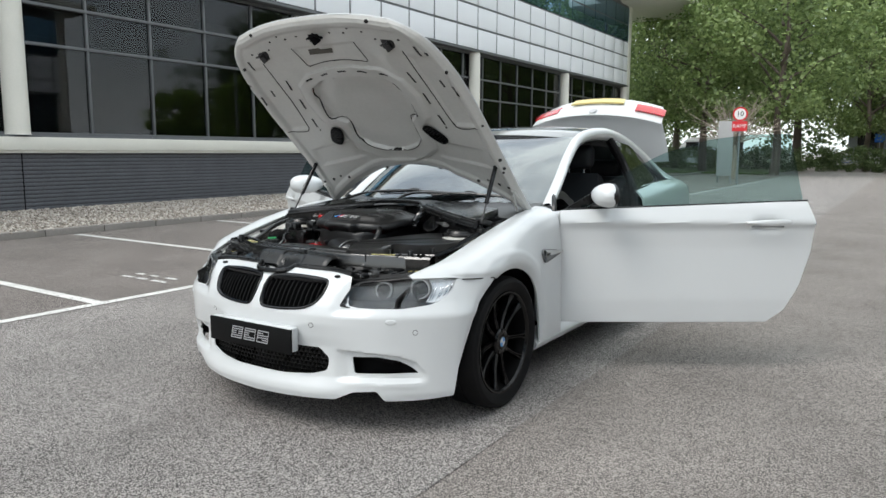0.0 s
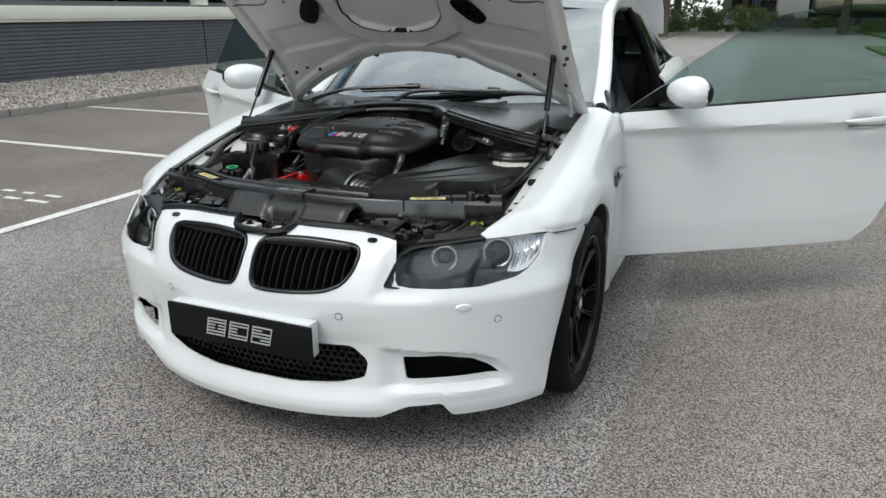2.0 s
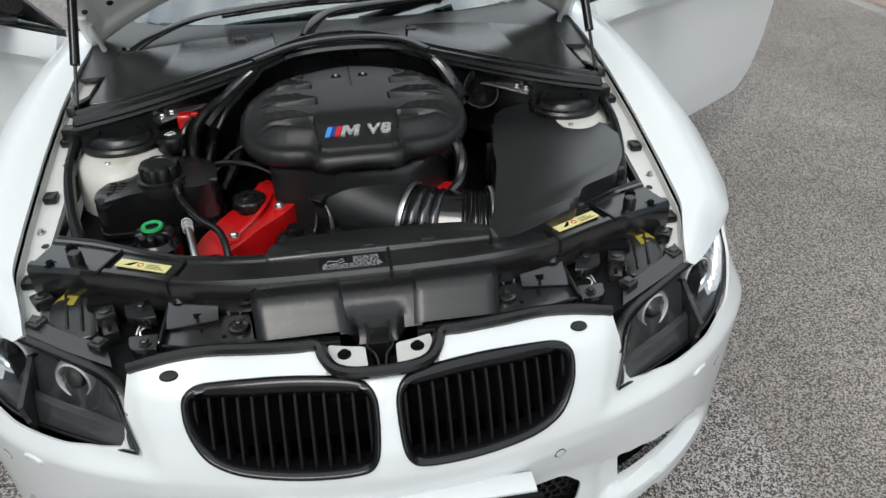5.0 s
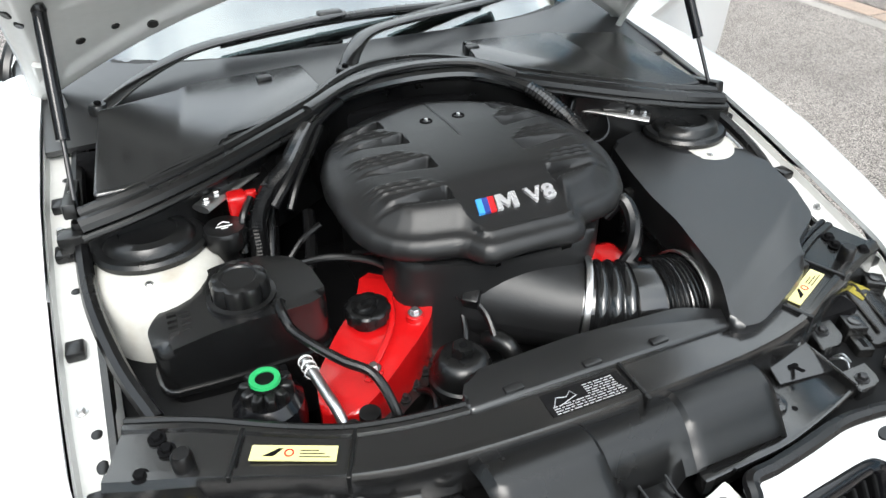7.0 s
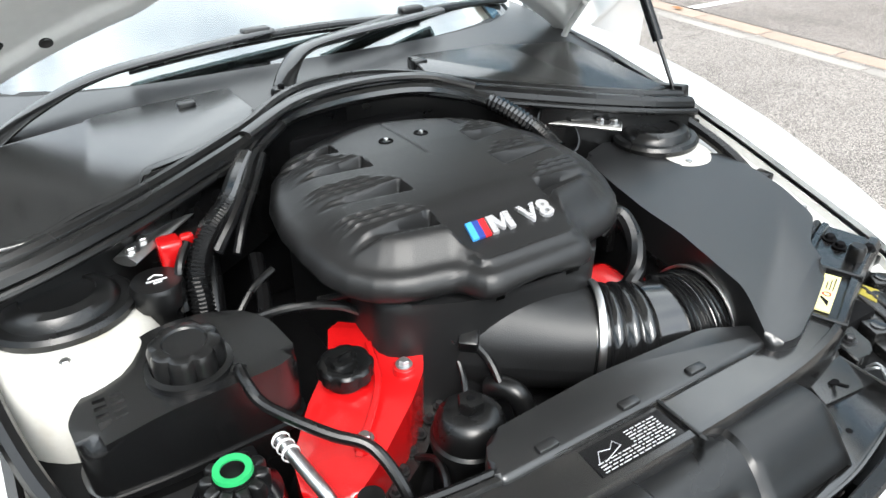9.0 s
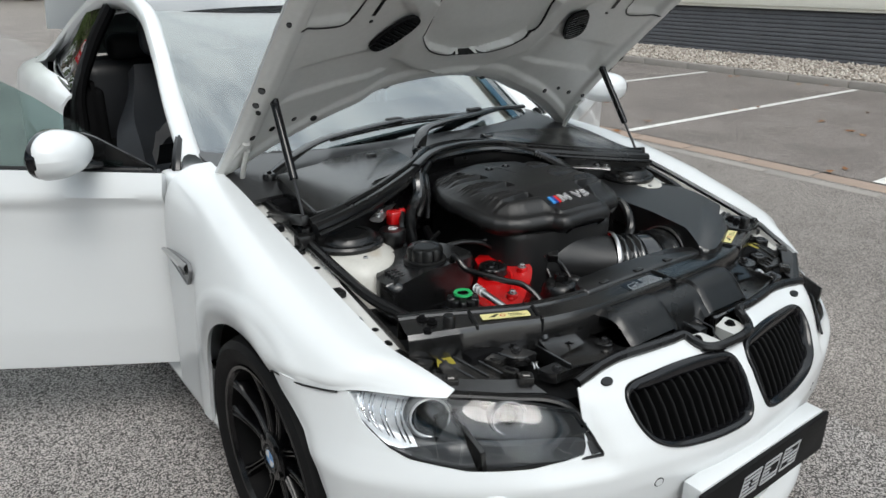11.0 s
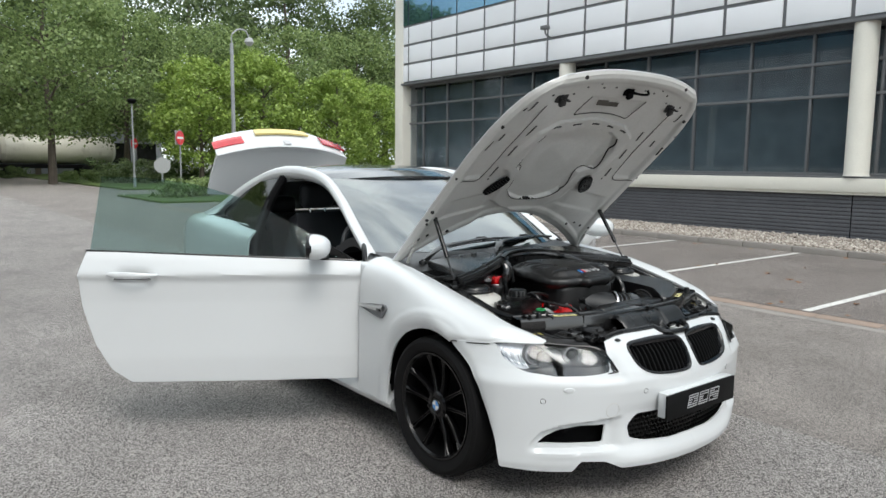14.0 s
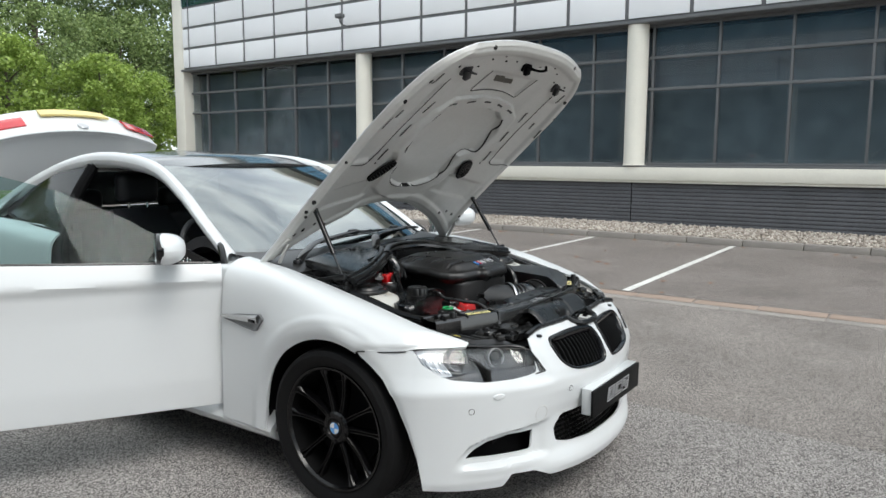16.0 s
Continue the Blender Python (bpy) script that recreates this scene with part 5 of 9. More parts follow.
def headlamp(sgn):
    h = thing("headlamp", "", "")
    h.parent = car
    g = loft(HL, 48, 20)
    ln = part("lens", mirror(sheet(g, 0.003), sgn), LENS, h, "clear polycarbonate lens")
    ln.visible_shadow = False
    part("gasket", mirror(tube(bmesh.new(), [r[0] + Vector((0, -0.001, -0.001)) for r in g] + [g[-1][19]] + [r[19] for r in g[::-1]] + [g[0][0]], 0.0032, 6), sgn), RUBBER, h)

    def bowl(i0, i1, j0, j1, deep, edge, first=True, last=True):
        """A dished panel behind a stretch of the lens."""
        out = []
        for i in range(i0, i1 + 1):
            row = []
            for j in range(j0, j1 + 1):
                a, b = (i - i0) / (i1 - i0), (j - j0) / (j1 - j0)
                k = min(1.0, 4 * min(a if first else 1, 1 - a if last else 1, b, 1 - b))
                row.append(g[i][j] + Vector((-0.45, 0.89, 0)) * lerp(edge, deep, smooth(k, 0, 1)))
            out.append(row)
        return sheet(out)

    part("bezel", mirror(bowl(0, 32, 0, 19, 0.030, 0.006, last=False), sgn), BOWL, h, "satin grey lamp bezel")
    refl = part("reflector", mirror(bowl(32, 47, 0, 19, 0.030, 0.006, first=False), sgn), REFLECTOR, h, "ribbed chrome indicator reflector")
    for k in range(9):
        r = g[33 + int(k * 1.5)]
        part("rib", mirror(tube(bmesh.new(), [p + Vector((-0.45, 0.89, 0)) * (0.019 + 0.006 * math.sin(math.pi * q / 14)) for q, p in enumerate(r[3:17])], 0.0018, 5), sgn), CHROME, refl)
    for i, j, rad, lens_r in ((28, 12, 0.043, 0.60), (15, 13, 0.037, 0.62)):
        c = g[i][j] + Vector((-0.45, 0.89, 0)) * 0.022
        m = Matrix.Translation(c) @ pose(0, 0, 0, 82, 0, 24)
        pr = part("projector", mirror(lathe(bmesh.new(), [(0.0, 0.012), (rad * 0.25, 0.0105), (rad * 0.48, 0.005), (rad * lens_r, -0.006), (rad * lens_r, -0.03)], 32, m), sgn), GLOSS, h, "dark projector lens")
        part("ring", mirror(lathe(bmesh.new(), [(rad * 0.88, 0.000), (rad * 0.90, 0.006), (rad * 0.95, 0.0075), (rad, 0.004), (rad, -0.006)], 44, m), sgn), LIGHT_RING, pr, "clear light ring")
        part("shroud", mirror(lathe(bmesh.new(), [(rad * lens_r, -0.020), (rad * 0.70, -0.012), (rad * 0.80, -0.004), (rad * 0.88, 0.000)], 44, m), sgn), CHROME, pr)
        part("outer_shroud", mirror(lathe(bmesh.new(), [(rad, 0.002), (rad * 1.05, 0.005), (rad * 1.12, 0.0), (rad * 1.18, -0.022)], 44, m), sgn), GREY_TRIM_SHADE, pr)
    # smooth dark ledge under the projectors
    low = []
    for i in range(1, 39):
        top = 7.0 * (1 - 0.93 * smooth(i, 22, 39))
        row = []
        for k, d in ((0.0, 0.004), (0.43, 0.005), (0.86, 0.007), (1.0, 0.016)):
            j = int(k * top)
            row.append(g[i][j].lerp(g[i][j + 1], k * top - j) + Vector((-0.45, 0.89, 0)) * d)
        low.append(row)
    part("lower_trim", mirror(sheet(low), sgn), BEZEL, h)


for s in (1, -1):
    headlamp(s)
    g = loft(HL, 30, 3)
    part("lamp_back", mirror(sheet([[r[0] + Vector((-0.06, 0.12, 0.0)), r[2] + Vector((-0.06, 0.12, -0.004)), r[2] + Vector((0, 0.004, 0.0))] for r in g[:24]]), s), PLASTIC_MATT, car)


# side vents, door handles, mirrors
for sg in (1, -1):
    vent = thing("wing_vent", "", "")
    vent.parent = car

    # raised plate whose grey stands in for the white recess in shade
    ol = rounded([(0.652, 0.708), (0.549, 0.727), (0.392, 0.745), (0.368, 0.728), (0.418, 0.668), (0.500, 0.676), (0.640, 0.699)], 0.012, 3)
    bm = bmesh.new()
    cy_, cz_ = 0.50, 0.706
    rings = [[bm.verts.new((wing_x(lerp(cy_, y, k), lerp(cz_, z, k)) + up, lerp(cy_, y, k), lerp(cz_, z, k))) for y, z in ol] for k, up in ((1.0, -0.006), (1.0, 0.010), (0.93, 0.0105), (0.86, 0.0065), (0.5, 0.007))]
    for ra, rb in zip(rings, rings[1:]):
        for q in range(len(ol)):
            bm.faces.new((ra[q], ra[(q + 1) % len(ol)], rb[(q + 1) % len(ol)], rb[q]))
    bm.faces.new(rings[-1])
    part("vent_shade_plate", mirror(bm, sg), GREY_TRIM_SHADE, vent, "grey plate carrying the shade of the side vent recess")
    path = [(0.645, 0.707), (0.56, 0.712), (0.48, 0.716), (0.405, 0.722)]
    g = []
    for y, z in path:
        h_ = interp(y, [0.40, 0.645], [0.017, 0.006])
        x = wing_x(y, z)
        g.append([Vector((x + 0.006, y, z - h_)), Vector((x + 0.015, y, z - h_ * 0.8)), Vector((x + 0.018, y, z + h_ * 0.5)), Vector((x + 0.009, y, z + h_))])
    part("vent_blade", mirror(sheet(g, 0.002), sg), METAL, vent, "satin chrome vent blade")
    x = wing_x(0.43, 0.716)
    part("vent_badge", mirror(box(bmesh.new(), (x + 0.013, 0.412, 0.706), (x + 0.0200, 0.455, 0.719), 0.001), sg), GLOSS, vent)
    d = doors[sg]
    hd = thing("door_handle", "", "")
    hd.parent = d
    g = []
    for i in range(25):
        t = i / 24
        y = lerp(1.705, 1.962, t)
        w = 0.018 * (math.sin(math.pi * min(1, max(0.03, t))) ** 0.35) * lerp(0.75, 1.15, t)
        z = 0.866 + 0.004 * t
        x = door_x(1.70, z) + 0.006 + 0.034 * math.sin(math.pi * t) ** 0.6
        g.append([Vector((x - 0.008 + 0.009 * math.cos(a), y, z + w * math.sin(a))) for a in [2 * math.pi * k / 12 for k in range(13)]])
    part("grip", mirror(sheet(g), sg), PAINT, hd, "white pull handle")
    # added grey bar, the shadow below the grip put into its colour
    bm = box(bmesh.new(), (0.866, 1.745, 0.836), (0.876, 1.935, 0.848), 0.004)
    part("handle_shade", mirror(bm, sg), GREY_TRIM_SHADE, hd)
    part("lock_barrel", mirror(lathe(bmesh.new(), [(0, 0.003), (0.008, 0.003), (0.010, 0.0)], 16, Matrix.Translation((0.903, 1.940, 0.870)) @ pose(0, 0, 0, 0, 90, 0)), sg), METAL, hd)
    # waist seal
    bm = tube(bmesh.new(), [(door_x(y, 0.94) - 0.026, y, lerp(0.932, 0.988, (y - 0.665) / 1.44)) for y in [lerp(0.70, 2.08, k / 14) for k in range(15)]], 0.006, 6)
    part("waist_seal", mirror(bm, sg), RUBBER, d)
    # mirror
    mir = thing("door_mirror", "", "")
    mir.parent = d
    g = []
    for i in range(18):
        a = math.pi * i / 17
        ring = []
        for k in range(25):
            b = 2 * math.pi * k / 24
            r = math.sin(a) ** 0.75
            yy = -math.cos(a)
            ex, ez = abs(math.cos(b)) ** 0.8 * math.copysign(1, math.cos(b)), abs(math.sin(b)) ** 0.8 * math.copysign(1, math.sin(b))
            ring.append(Vector((0.972 + 0.118 * r * ex, 0.905 + (0.090 if yy < 0 else 0.030) * yy, 1.022 + 0.066 * r * ez * (1.0 - 0.22 * (ex < 0) * abs(ex)))))
        g.append(ring)
    part("shell", mirror(sheet(g), sg), PAINT, mir, "white mirror shell")
    gl = lathe(bmesh.new(), [(0, 0.0), (0.9, 0.0), (1.0, -0.004)], 28, Matrix.Translation((0.974, 0.937, 1.022)) @ pose(0, 0, 0, -90) @ Matrix.Diagonal((0.108, 0.058, 1, 1)))
    part("mirror_glass", mirror(gl, sg), CHROME, mir)
    bm = lathe(bmesh.new(), [(1.0, 0.004), (1.03, 0.0), (1.03, -0.02), (1.0, -0.024)], 28, Matrix.Translation((0.974, 0.925, 1.022)) @ pose(0, 0, 0, -90) @ Matrix.Diagonal((0.115, 0.064, 1, 1)))
    part("mirror_rim", mirror(bm, sg), GLOSS, mir)
    bm = tube(bmesh.new(), [(0.825, 0.86, 0.955), (0.865, 0.875, 0.965), (0.905, 0.89, 0.985)], 0.030, 10, 8, flat=0.45)
    part("mirror_foot", mirror(bm, sg), PLASTIC, mir)
    # black sail panel at the front of the window
    bm = prism(bmesh.new(), [(0.70, 0.935), (0.965, 0.955), (0.90, 1.045), (0.86, 1.03)], 0.012, Matrix(((0, 0, 1, 0.790), (1, 0, 0, 0), (0, 1, 0, 0), (0, 0, 0, 1))))
    part("sail_panel", mirror(bm, sg), PLASTIC, d)


# ---- cabin ----
def seat(x):
    s_ = thing("front_seat", "", "")
    s_.parent = car
    g = [[Vector((x + lerp(-0.25, 0.25, i / 12), lerp(1.25, 1.80, j / 10), 0.50 + 0.05 * (1 - math.sin(math.pi * i / 12)) ** 2 + 0.03 * math.cos(j / 10 * 2.5))) for j in range(11)] for i in range(13)]
    part("cushion", sheet(g, 0.14, True), LEATHER, s_)
    g = [[Vector((x + lerp(-0.25, 0.25, i / 12) * (1 - 0.28 * smooth(j / 14, 0.55, 1.0)), lerp(1.78, 2.02, j / 14) - 0.09 * (1 - math.sin(math.pi * i / 12)) ** 2 * smooth(1 - j / 14, 0.1, 0.6), lerp(0.52, 1.10, j / 14))) for j in range(15)] for i in range(13)]
    part("backrest", sheet(g, 0.13), LEATHER, s_, "dark leather bolstered backrest")
    bm = box(bmesh.new(), (x - 0.13, 2.00, 1.13), (x + 0.13, 2.11, 1.31), 0.05, 4)
    part("headrest", bm, LEATHER, s_)
    for dx in (-0.06, 0.06):
        part("headrest_post", tube(bmesh.new(), [(x + dx, 2.04, 1.06), (x + dx, 2.055, 1.16)], 0.007, 8), CHROME, s_)


seat(0.37)
seat(-0.37)
part("rear_seat", box(bmesh.new(), (-0.66, 2.56, 0.45), (0.66, 2.92, 1.06), 0.07, 4), LEATHER, car)
for sx in (-0.36, 0.36):
    part("rear_headrest", box(bmesh.new(), (sx - 0.14, 2.66, 1.04), (sx + 0.14, 2.78, 1.19), 0.05, 4), LEATHER, car)
part("parcel_shelf", box(bmesh.new(), (-0.62, 2.88, 1.00), (0.62, 3.24, 1.03), 0.01), TRIM, car)
g = [[Vector((lerp(-0.72, 0.72, i / 20), lerp(0.72, 1.22, j / 10) + 0.10 * abs(lerp(-1, 1, i / 20)) ** 2 * (1 - j / 10), 0.925 + 0.05 * math.sin(math.pi * min(1, j / 7)) - 0.10 * smooth(j / 10, 0.75, 1.0) + 0.03 * math.exp(-((lerp(-0.72, 0.72, i / 20) + 0.37) / 0.16) ** 2))) for j in range(11)] for i in range(21)]
part("dashboard", sheet(g, 0.05, True), LEATHER, car, "dark soft-touch dashboard")
part("dash_lower", box(bmesh.new(), (-0.70, 0.95, 0.45), (0.70, 1.20, 0.85), 0.05, 3), TRIM, car)
bm = bmesh.new()
m = Matrix.Translation((-0.37, 1.36, 0.90)) @ pose(0, 0, 0, 66)
tube(bm, [m @ Vector((0.185 * math.cos(a), 0.185 * math.sin(a), 0)) for a in [2 * math.pi * k / 40 for k in range(40)]], 0.015, 8, closed=True)
lathe(bm, [(0, 0.0), (0.07, -0.005), (0.08, -0.03)], 20, m)
for a in (0, math.pi, 1.5 * math.pi):
    tube(bm, [m @ Vector((0.06 * math.cos(a), 0.06 * math.sin(a), -0.01)), m @ Vector((0.18 * math.cos(a), 0.18 * math.sin(a), 0))], 0.016, 6)
part("steering_wheel", bm, LEATHER, car)
part("cabin_floor", box(bmesh.new(), (-0.78, 0.70, 0.24), (0.78, 2.9, 0.28), 0.01), TRIM, car)
part("console", box(bmesh.new(), (-0.10, 1.1, 0.28), (0.10, 2.2, 0.58), 0.03, 3), TRIM, car)
part("headlining", box(bmesh.new(), (-0.53, 1.50, 1.345), (0.53, 2.60, 1.352)), TRIM, car)
bm = box(bmesh.new(), (-0.11, 1.37, 1.245), (0.11, 1.39, 1.305), 0.012, 3)
part("cabin_mirror", bm, TRIM, car)
for sg in (1, -1):
    # door aperture: inner pillars and rubber seal
    bm = tube(bmesh.new(), [(0.80, 0.72, 0.30), (0.795, 0.72, 0.88), (0.70, 0.92, 1.04), (0.645, 1.20, 1.20), (0.595, 1.50, 1.315), (0.575, 1.95, 1.36), (0.60, 2.12, 1.34), (0.79, 2.14, 0.98), (0.82, 2.10, 0.62), (0.81, 1.95, 0.32), (0.81, 1.2, 0.29), (0.80, 0.72, 0.30)], 0.016, 8, 90)
    part("door_seal", mirror(bm, sg), RUBBER, car)
    bm = box(bmesh.new(), (0.66, 2.15, 0.28), (0.80, 2.26, 0.99), 0.03, 3)
    part("lock_pillar", mirror(bm, sg), TRIM, car)
    bm = tube(bmesh.new(), [(0.585, 2.14, 1.345), (0.68, 2.16, 1.18), (0.765, 2.17, 0.98), (0.78, 2.16, 0.80)], 0.050, 10, 14, flat=0.6)
    part("centre_pillar", mirror(bm, sg), TRIM, car)
    bm = box(bmesh.new(), (0.70, 0.66, 0.25), (0.83, 0.78, 0.92), 0.02, 3)
    part("hinge_pillar", mirror(bm, sg), PAINT, car)
    bm = box(bmesh.new(), (0.64, 0.66, 0.24), (0.83, 2.16, 0.30), 0.02, 3)
    part("door_step", mirror(bm, sg), TRIM, car)
    g = [[Vector((0.72, lerp(2.15, 3.2, i / 8), lerp(0.45, 1.02, j / 4))) for j in range(5)] for i in range(9)]
    part("rear_side_lining", mirror(sheet(g, 0.02), sg), TRIM, car)
    # window surround strip
    bm = tube(bmesh.new(), [(0.708, 0.90, 1.035), (0.645, 1.20, 1.208), (0.598, 1.50, 1.322), (0.572, 1.95, 1.365), (0.578, 2.40, 1.333), (0.615, 2.74, 1.212), (0.66, 2.94, 1.105), (0.72, 2.90, 1.05), (0.775, 2.6, 1.008), (0.80, 2.16, 0.985)], 0.009, 8, 70)
    part("window_trim", mirror(bm, sg), GLOSS, car)


# ---- engine bay ----
SATIN = material("satin_black_cover", (0.010, 0.0102, 0.0108), 0.30, vary=0.14, scale=6, bump=0.08, bump_scale=900, spec=0.85)
LID_SATIN = material("smooth_satin_lid", (0.010, 0.0102, 0.0107), 0.20, vary=0.10, scale=5, bump=0.04, bump_scale=900, spec=1.0)
GRAIN = material("grained_engine_cover", (0.0105, 0.0107, 0.0112), 0.38, vary=0.10, scale=5, bump=0.20, bump_scale=600, spec=0.52)
SHINY = material("shiny_black_moulding", (0.006, 0.0061, 0.0065), 0.17, vary=0.12, scale=7, bump=0.04, bump_scale=300, spec=1.0)
TANK_BLACK = material("moulded_tank_plastic", (0.006, 0.0061, 0.0064), 0.24, vary=0.1, bump=0.05, bump_scale=250, spec=0.8)
COWL = material("grey_scuttle_plastic", (0.020, 0.0204, 0.0216), 0.36, vary=0.12, scale=6, bump=0.12, bump_scale=600, spec=1.0)
DUSTY = material("dusty_black_plastic", (0.010, 0.0099, 0.0096), 0.26, vary=0.25, scale=9, bump=0.06, bump_scale=300, spec=0.7, second=(0.05, 0.046, 0.042), second_scale=14, second_amount=(0.55, 0.80))
SLAM = material("worn_shiny_plastic", (0.008, 0.008, 0.0082), 0.19, vary=0.22, scale=9, bump=0.05, bump_scale=300, spec=1.0, second=(0.030, 0.028, 0.026), second_scale=12, second_amount=(0.55, 0.82))
FADED = material("faded_yellow_sticker", (0.30, 0.25, 0.03), 0.45, vary=0.3, scale=30)
TOWER = material("aged_white_tower", (0.54, 0.53, 0.49), 0.45, coat=0.2, vary=0.06, second=(0.40, 0.34, 0.26), second_scale=9, second_amount=(0.60, 0.78))
BADGE = material("bright_badge_metal", (0.80, 0.80, 0.82), 0.28, metal=0.6, vary=0.04)
GREEN = material("green_ring", (0.02, 0.36, 0.11), 0.45, vary=0.08)
BLUE = material("light_blue_stripe", (0.06, 0.34, 0.78), 0.35, vary=0.03)
NAVY = material("dark_blue_stripe", (0.025, 0.055, 0.27), 0.35, vary=0.03)
SCARLET = material("red_stripe", (0.70, 0.02, 0.025), 0.35, vary=0.03)


def blob(outline, z0, z1, bevel, seg=3, slope=None):
    """A moulded block: an outline in plan raised from z0 to z1 with a rounded upper edge."""
    bm = prism(bmesh.new(), outline, z1 - z0, Matrix.Translation((0, 0, z0)))
    edges = [e for e in bm.edges if all(abs(v.co.z - z1) < 1e-6 for v in e.verts)]
    bmesh.ops.bevel(bm, geom=edges, offset=bevel, segments=seg, affect="EDGES", profile=0.5, clamp_overlap=True)
    if slope:
        for v in bm.verts:
            v.co.z += slope(v.co.x, v.co.y) * (v.co.z - z0) / (z1 - z0)
    return bm


def bolt(parent, x, y, z, r=0.008, m=None, mat_=None, name="bolt"):
    bm = lathe(bmesh.new(), [(0, 0.0), (r * 1.5, 0.0), (r * 1.5, 0.002), (0, 0.002)], 14)
    lathe(bm, [(0, 0.002), (r, 0.002), (r, 0.008), (r * 0.8, 0.0095), (0, 0.0095)], 6)
    bmesh.ops.transform(bm, matrix=Matrix.Translation((x, y, z)) @ (m or Matrix()), verts=bm.verts[:])
    return part(name, bm, mat_ or METAL, parent)


bay = car
# tub: dark sides, bulkhead and floor
for sg in (1, -1):
    g = [[Vector((lerp(0.655, 0.62, j / 5), lerp(-0.60, 0.62, i / 20), lerp(interp(lerp(-0.60, 0.62, i / 20), [-0.6, -0.3, 0.0, 0.3, 0.62], [0.62, 0.735, 0.800, 0.855, 0.90]), 0.35, j / 5))) for j in range(6)] for i in range(21)]
    part("bay_side", mirror(sheet(g, 0.01), sg), DUSTY, bay)
    # white inner wing flange beside the wing's edge
    g = []
    for i in range(40):
        y = lerp(-0.47, 0.62, i / 39)
        xo = interp(y, [-0.47, -0.345, -0.2, 0.0, 0.2, 0.4, 0.66], [0.665, 0.706, 0.713, 0.717, 0.717, 0.711, 0.700])
        zo = interp(y, [-0.47, -0.345, -0.2, 0.0, 0.2, 0.4, 0.66], [0.700, 0.734, 0.770, 0.820, 0.864, 0.900, 0.930])
        wd = interp(y, [-0.47, -0.25, 0.0, 0.3, 0.62], [0.020, 0.052, 0.055, 0.050, 0.045])
        g.append([Vector((xo, y, zo)), Vector((xo - 0.004, y, zo - 0.014)), Vector((xo - 0.010, y, zo - 0.017)), Vector((xo - wd, y, zo - 0.019)), Vector((xo - wd - 0.006, y, zo - 0.026)), Vector((xo - wd - 0.012, y, zo - 0.075))])
    part("inner_wing_flange", mirror(sheet(g, 0.004), sg), PAINT_IN, bay, "white inner wing flange")

    def flange(y, off):
        xo = interp(y, [-0.47, -0.345, -0.2, 0.0, 0.2, 0.4, 0.66], [0.665, 0.706, 0.713, 0.717, 0.717, 0.711, 0.700])
        zo = interp(y, [-0.47, -0.345, -0.2, 0.0, 0.2, 0.4, 0.66], [0.700, 0.734, 0.770, 0.820, 0.864, 0.900, 0.930])
        return Vector((sg * (xo - off), y, zo - 0.018))

    for y in (-0.345, -0.10, 0.10, 0.22):
        p = flange(y, 0.022)
        part("rubber_buffer", box(bmesh.new(), (-0.014, -0.017, -0.002), (0.014, 0.017, 0.016), 0.004, 2, Matrix.Translation(p)), RUBBER, bay)
    for y, ry in ((-0.29, 0.013), (-0.24, 0.009), (0.02, 0.008), (0.30, 0.008)):
        p = flange(y, 0.032)
        part("slot", lathe(bmesh.new(), [(1, 0.0005), (0.8, 0.0012), (0, 0.001)], 14, Matrix.Translation(p) @ pose(0, 0, 0, 6, 0, 0) @ Matrix.Diagonal((0.008, ry, 1, 1))), RUBBER, bay)
    for y in (-0.20, 0.16, 0.42):
        p = flange(y, 0.018)
        bolt(bay, p.x, p.y, p.z, 0.006)
    # cable channel along the flange
    bm = tube(bmesh.new(), [(sg * 0.655, 0.40, 0.885), (sg * 0.662, 0.25, 0.872), (sg * 0.665, 0.10, 0.846), (sg * 0.66, -0.04, 0.815), (sg * 0.635, -0.16, 0.775), (sg * 0.60, -0.26, 0.755)], 0.013, 8, 30)
    part("loom", bm, RUBBER, bay)
    part("loom_channel", box(bmesh.new(), (-0.011, -0.12, -0.012), (0.011, 0.12, 0.014), 0.004, 2, Matrix.Translation((sg * 0.668, 0.22, 0.878)) @ pose(0, 0, 0, -12)), PLASTIC, bay)
    part("strut_bracket", box(bmesh.new(), (-0.030, -0.018, -0.015), (0.022, 0.018, 0.018), 0.005, 2, Matrix.Translation((sg * 0.668, 0.10, 0.852))), PLASTIC, bay)
    # suspension tower
    tw = thing("suspension_tower", "", "")
    tw.parent = car
    cx, cy = sg * 0.560, 0.065
    bm = lathe(bmesh.new(), [(0.146, 0.58), (0.142, 0.735), (0.132, 0.785), (0.116, 0.812), (0.090, 0.824), (0.0, 0.828)], 32, Matrix.Translation((cx, cy - 0.01, 0)) @ Matrix.Diagonal((0.86, 1.05, 1, 1)))
    part("tower_dome", bm, TOWER, tw, "aged white painted suspension turret")
    bm = lathe(bmesh.new(), [(0.100, 0.826), (0.102, 0.836), (0.096, 0.842), (0.082, 0.843), (0.078, 0.850), (0.070, 0.857), (0.052, 0.860), (0.050, 0.856), (0.030, 0.857), (0.0, 0.856)], 40, Matrix.Translation((cx, cy + 0.008, 0)) @ Matrix.Diagonal((0.92, 0.80, 1, 1)))
    part("tower_cap", bm, PLASTIC, tw, "black rubber turret cap")
    for a in (20, 140, 260):
        bolt(tw, cx + 0.098 * math.cos(radians(a)) * 0.84, cy + 0.098 * math.sin(radians(a)), 0.818, 0.007)
    # brace from turret to bulkhead
    a, b = Vector((sg * 0.47, 0.085, 0.872)), Vector((sg * 0.27, 0.265, 0.872))
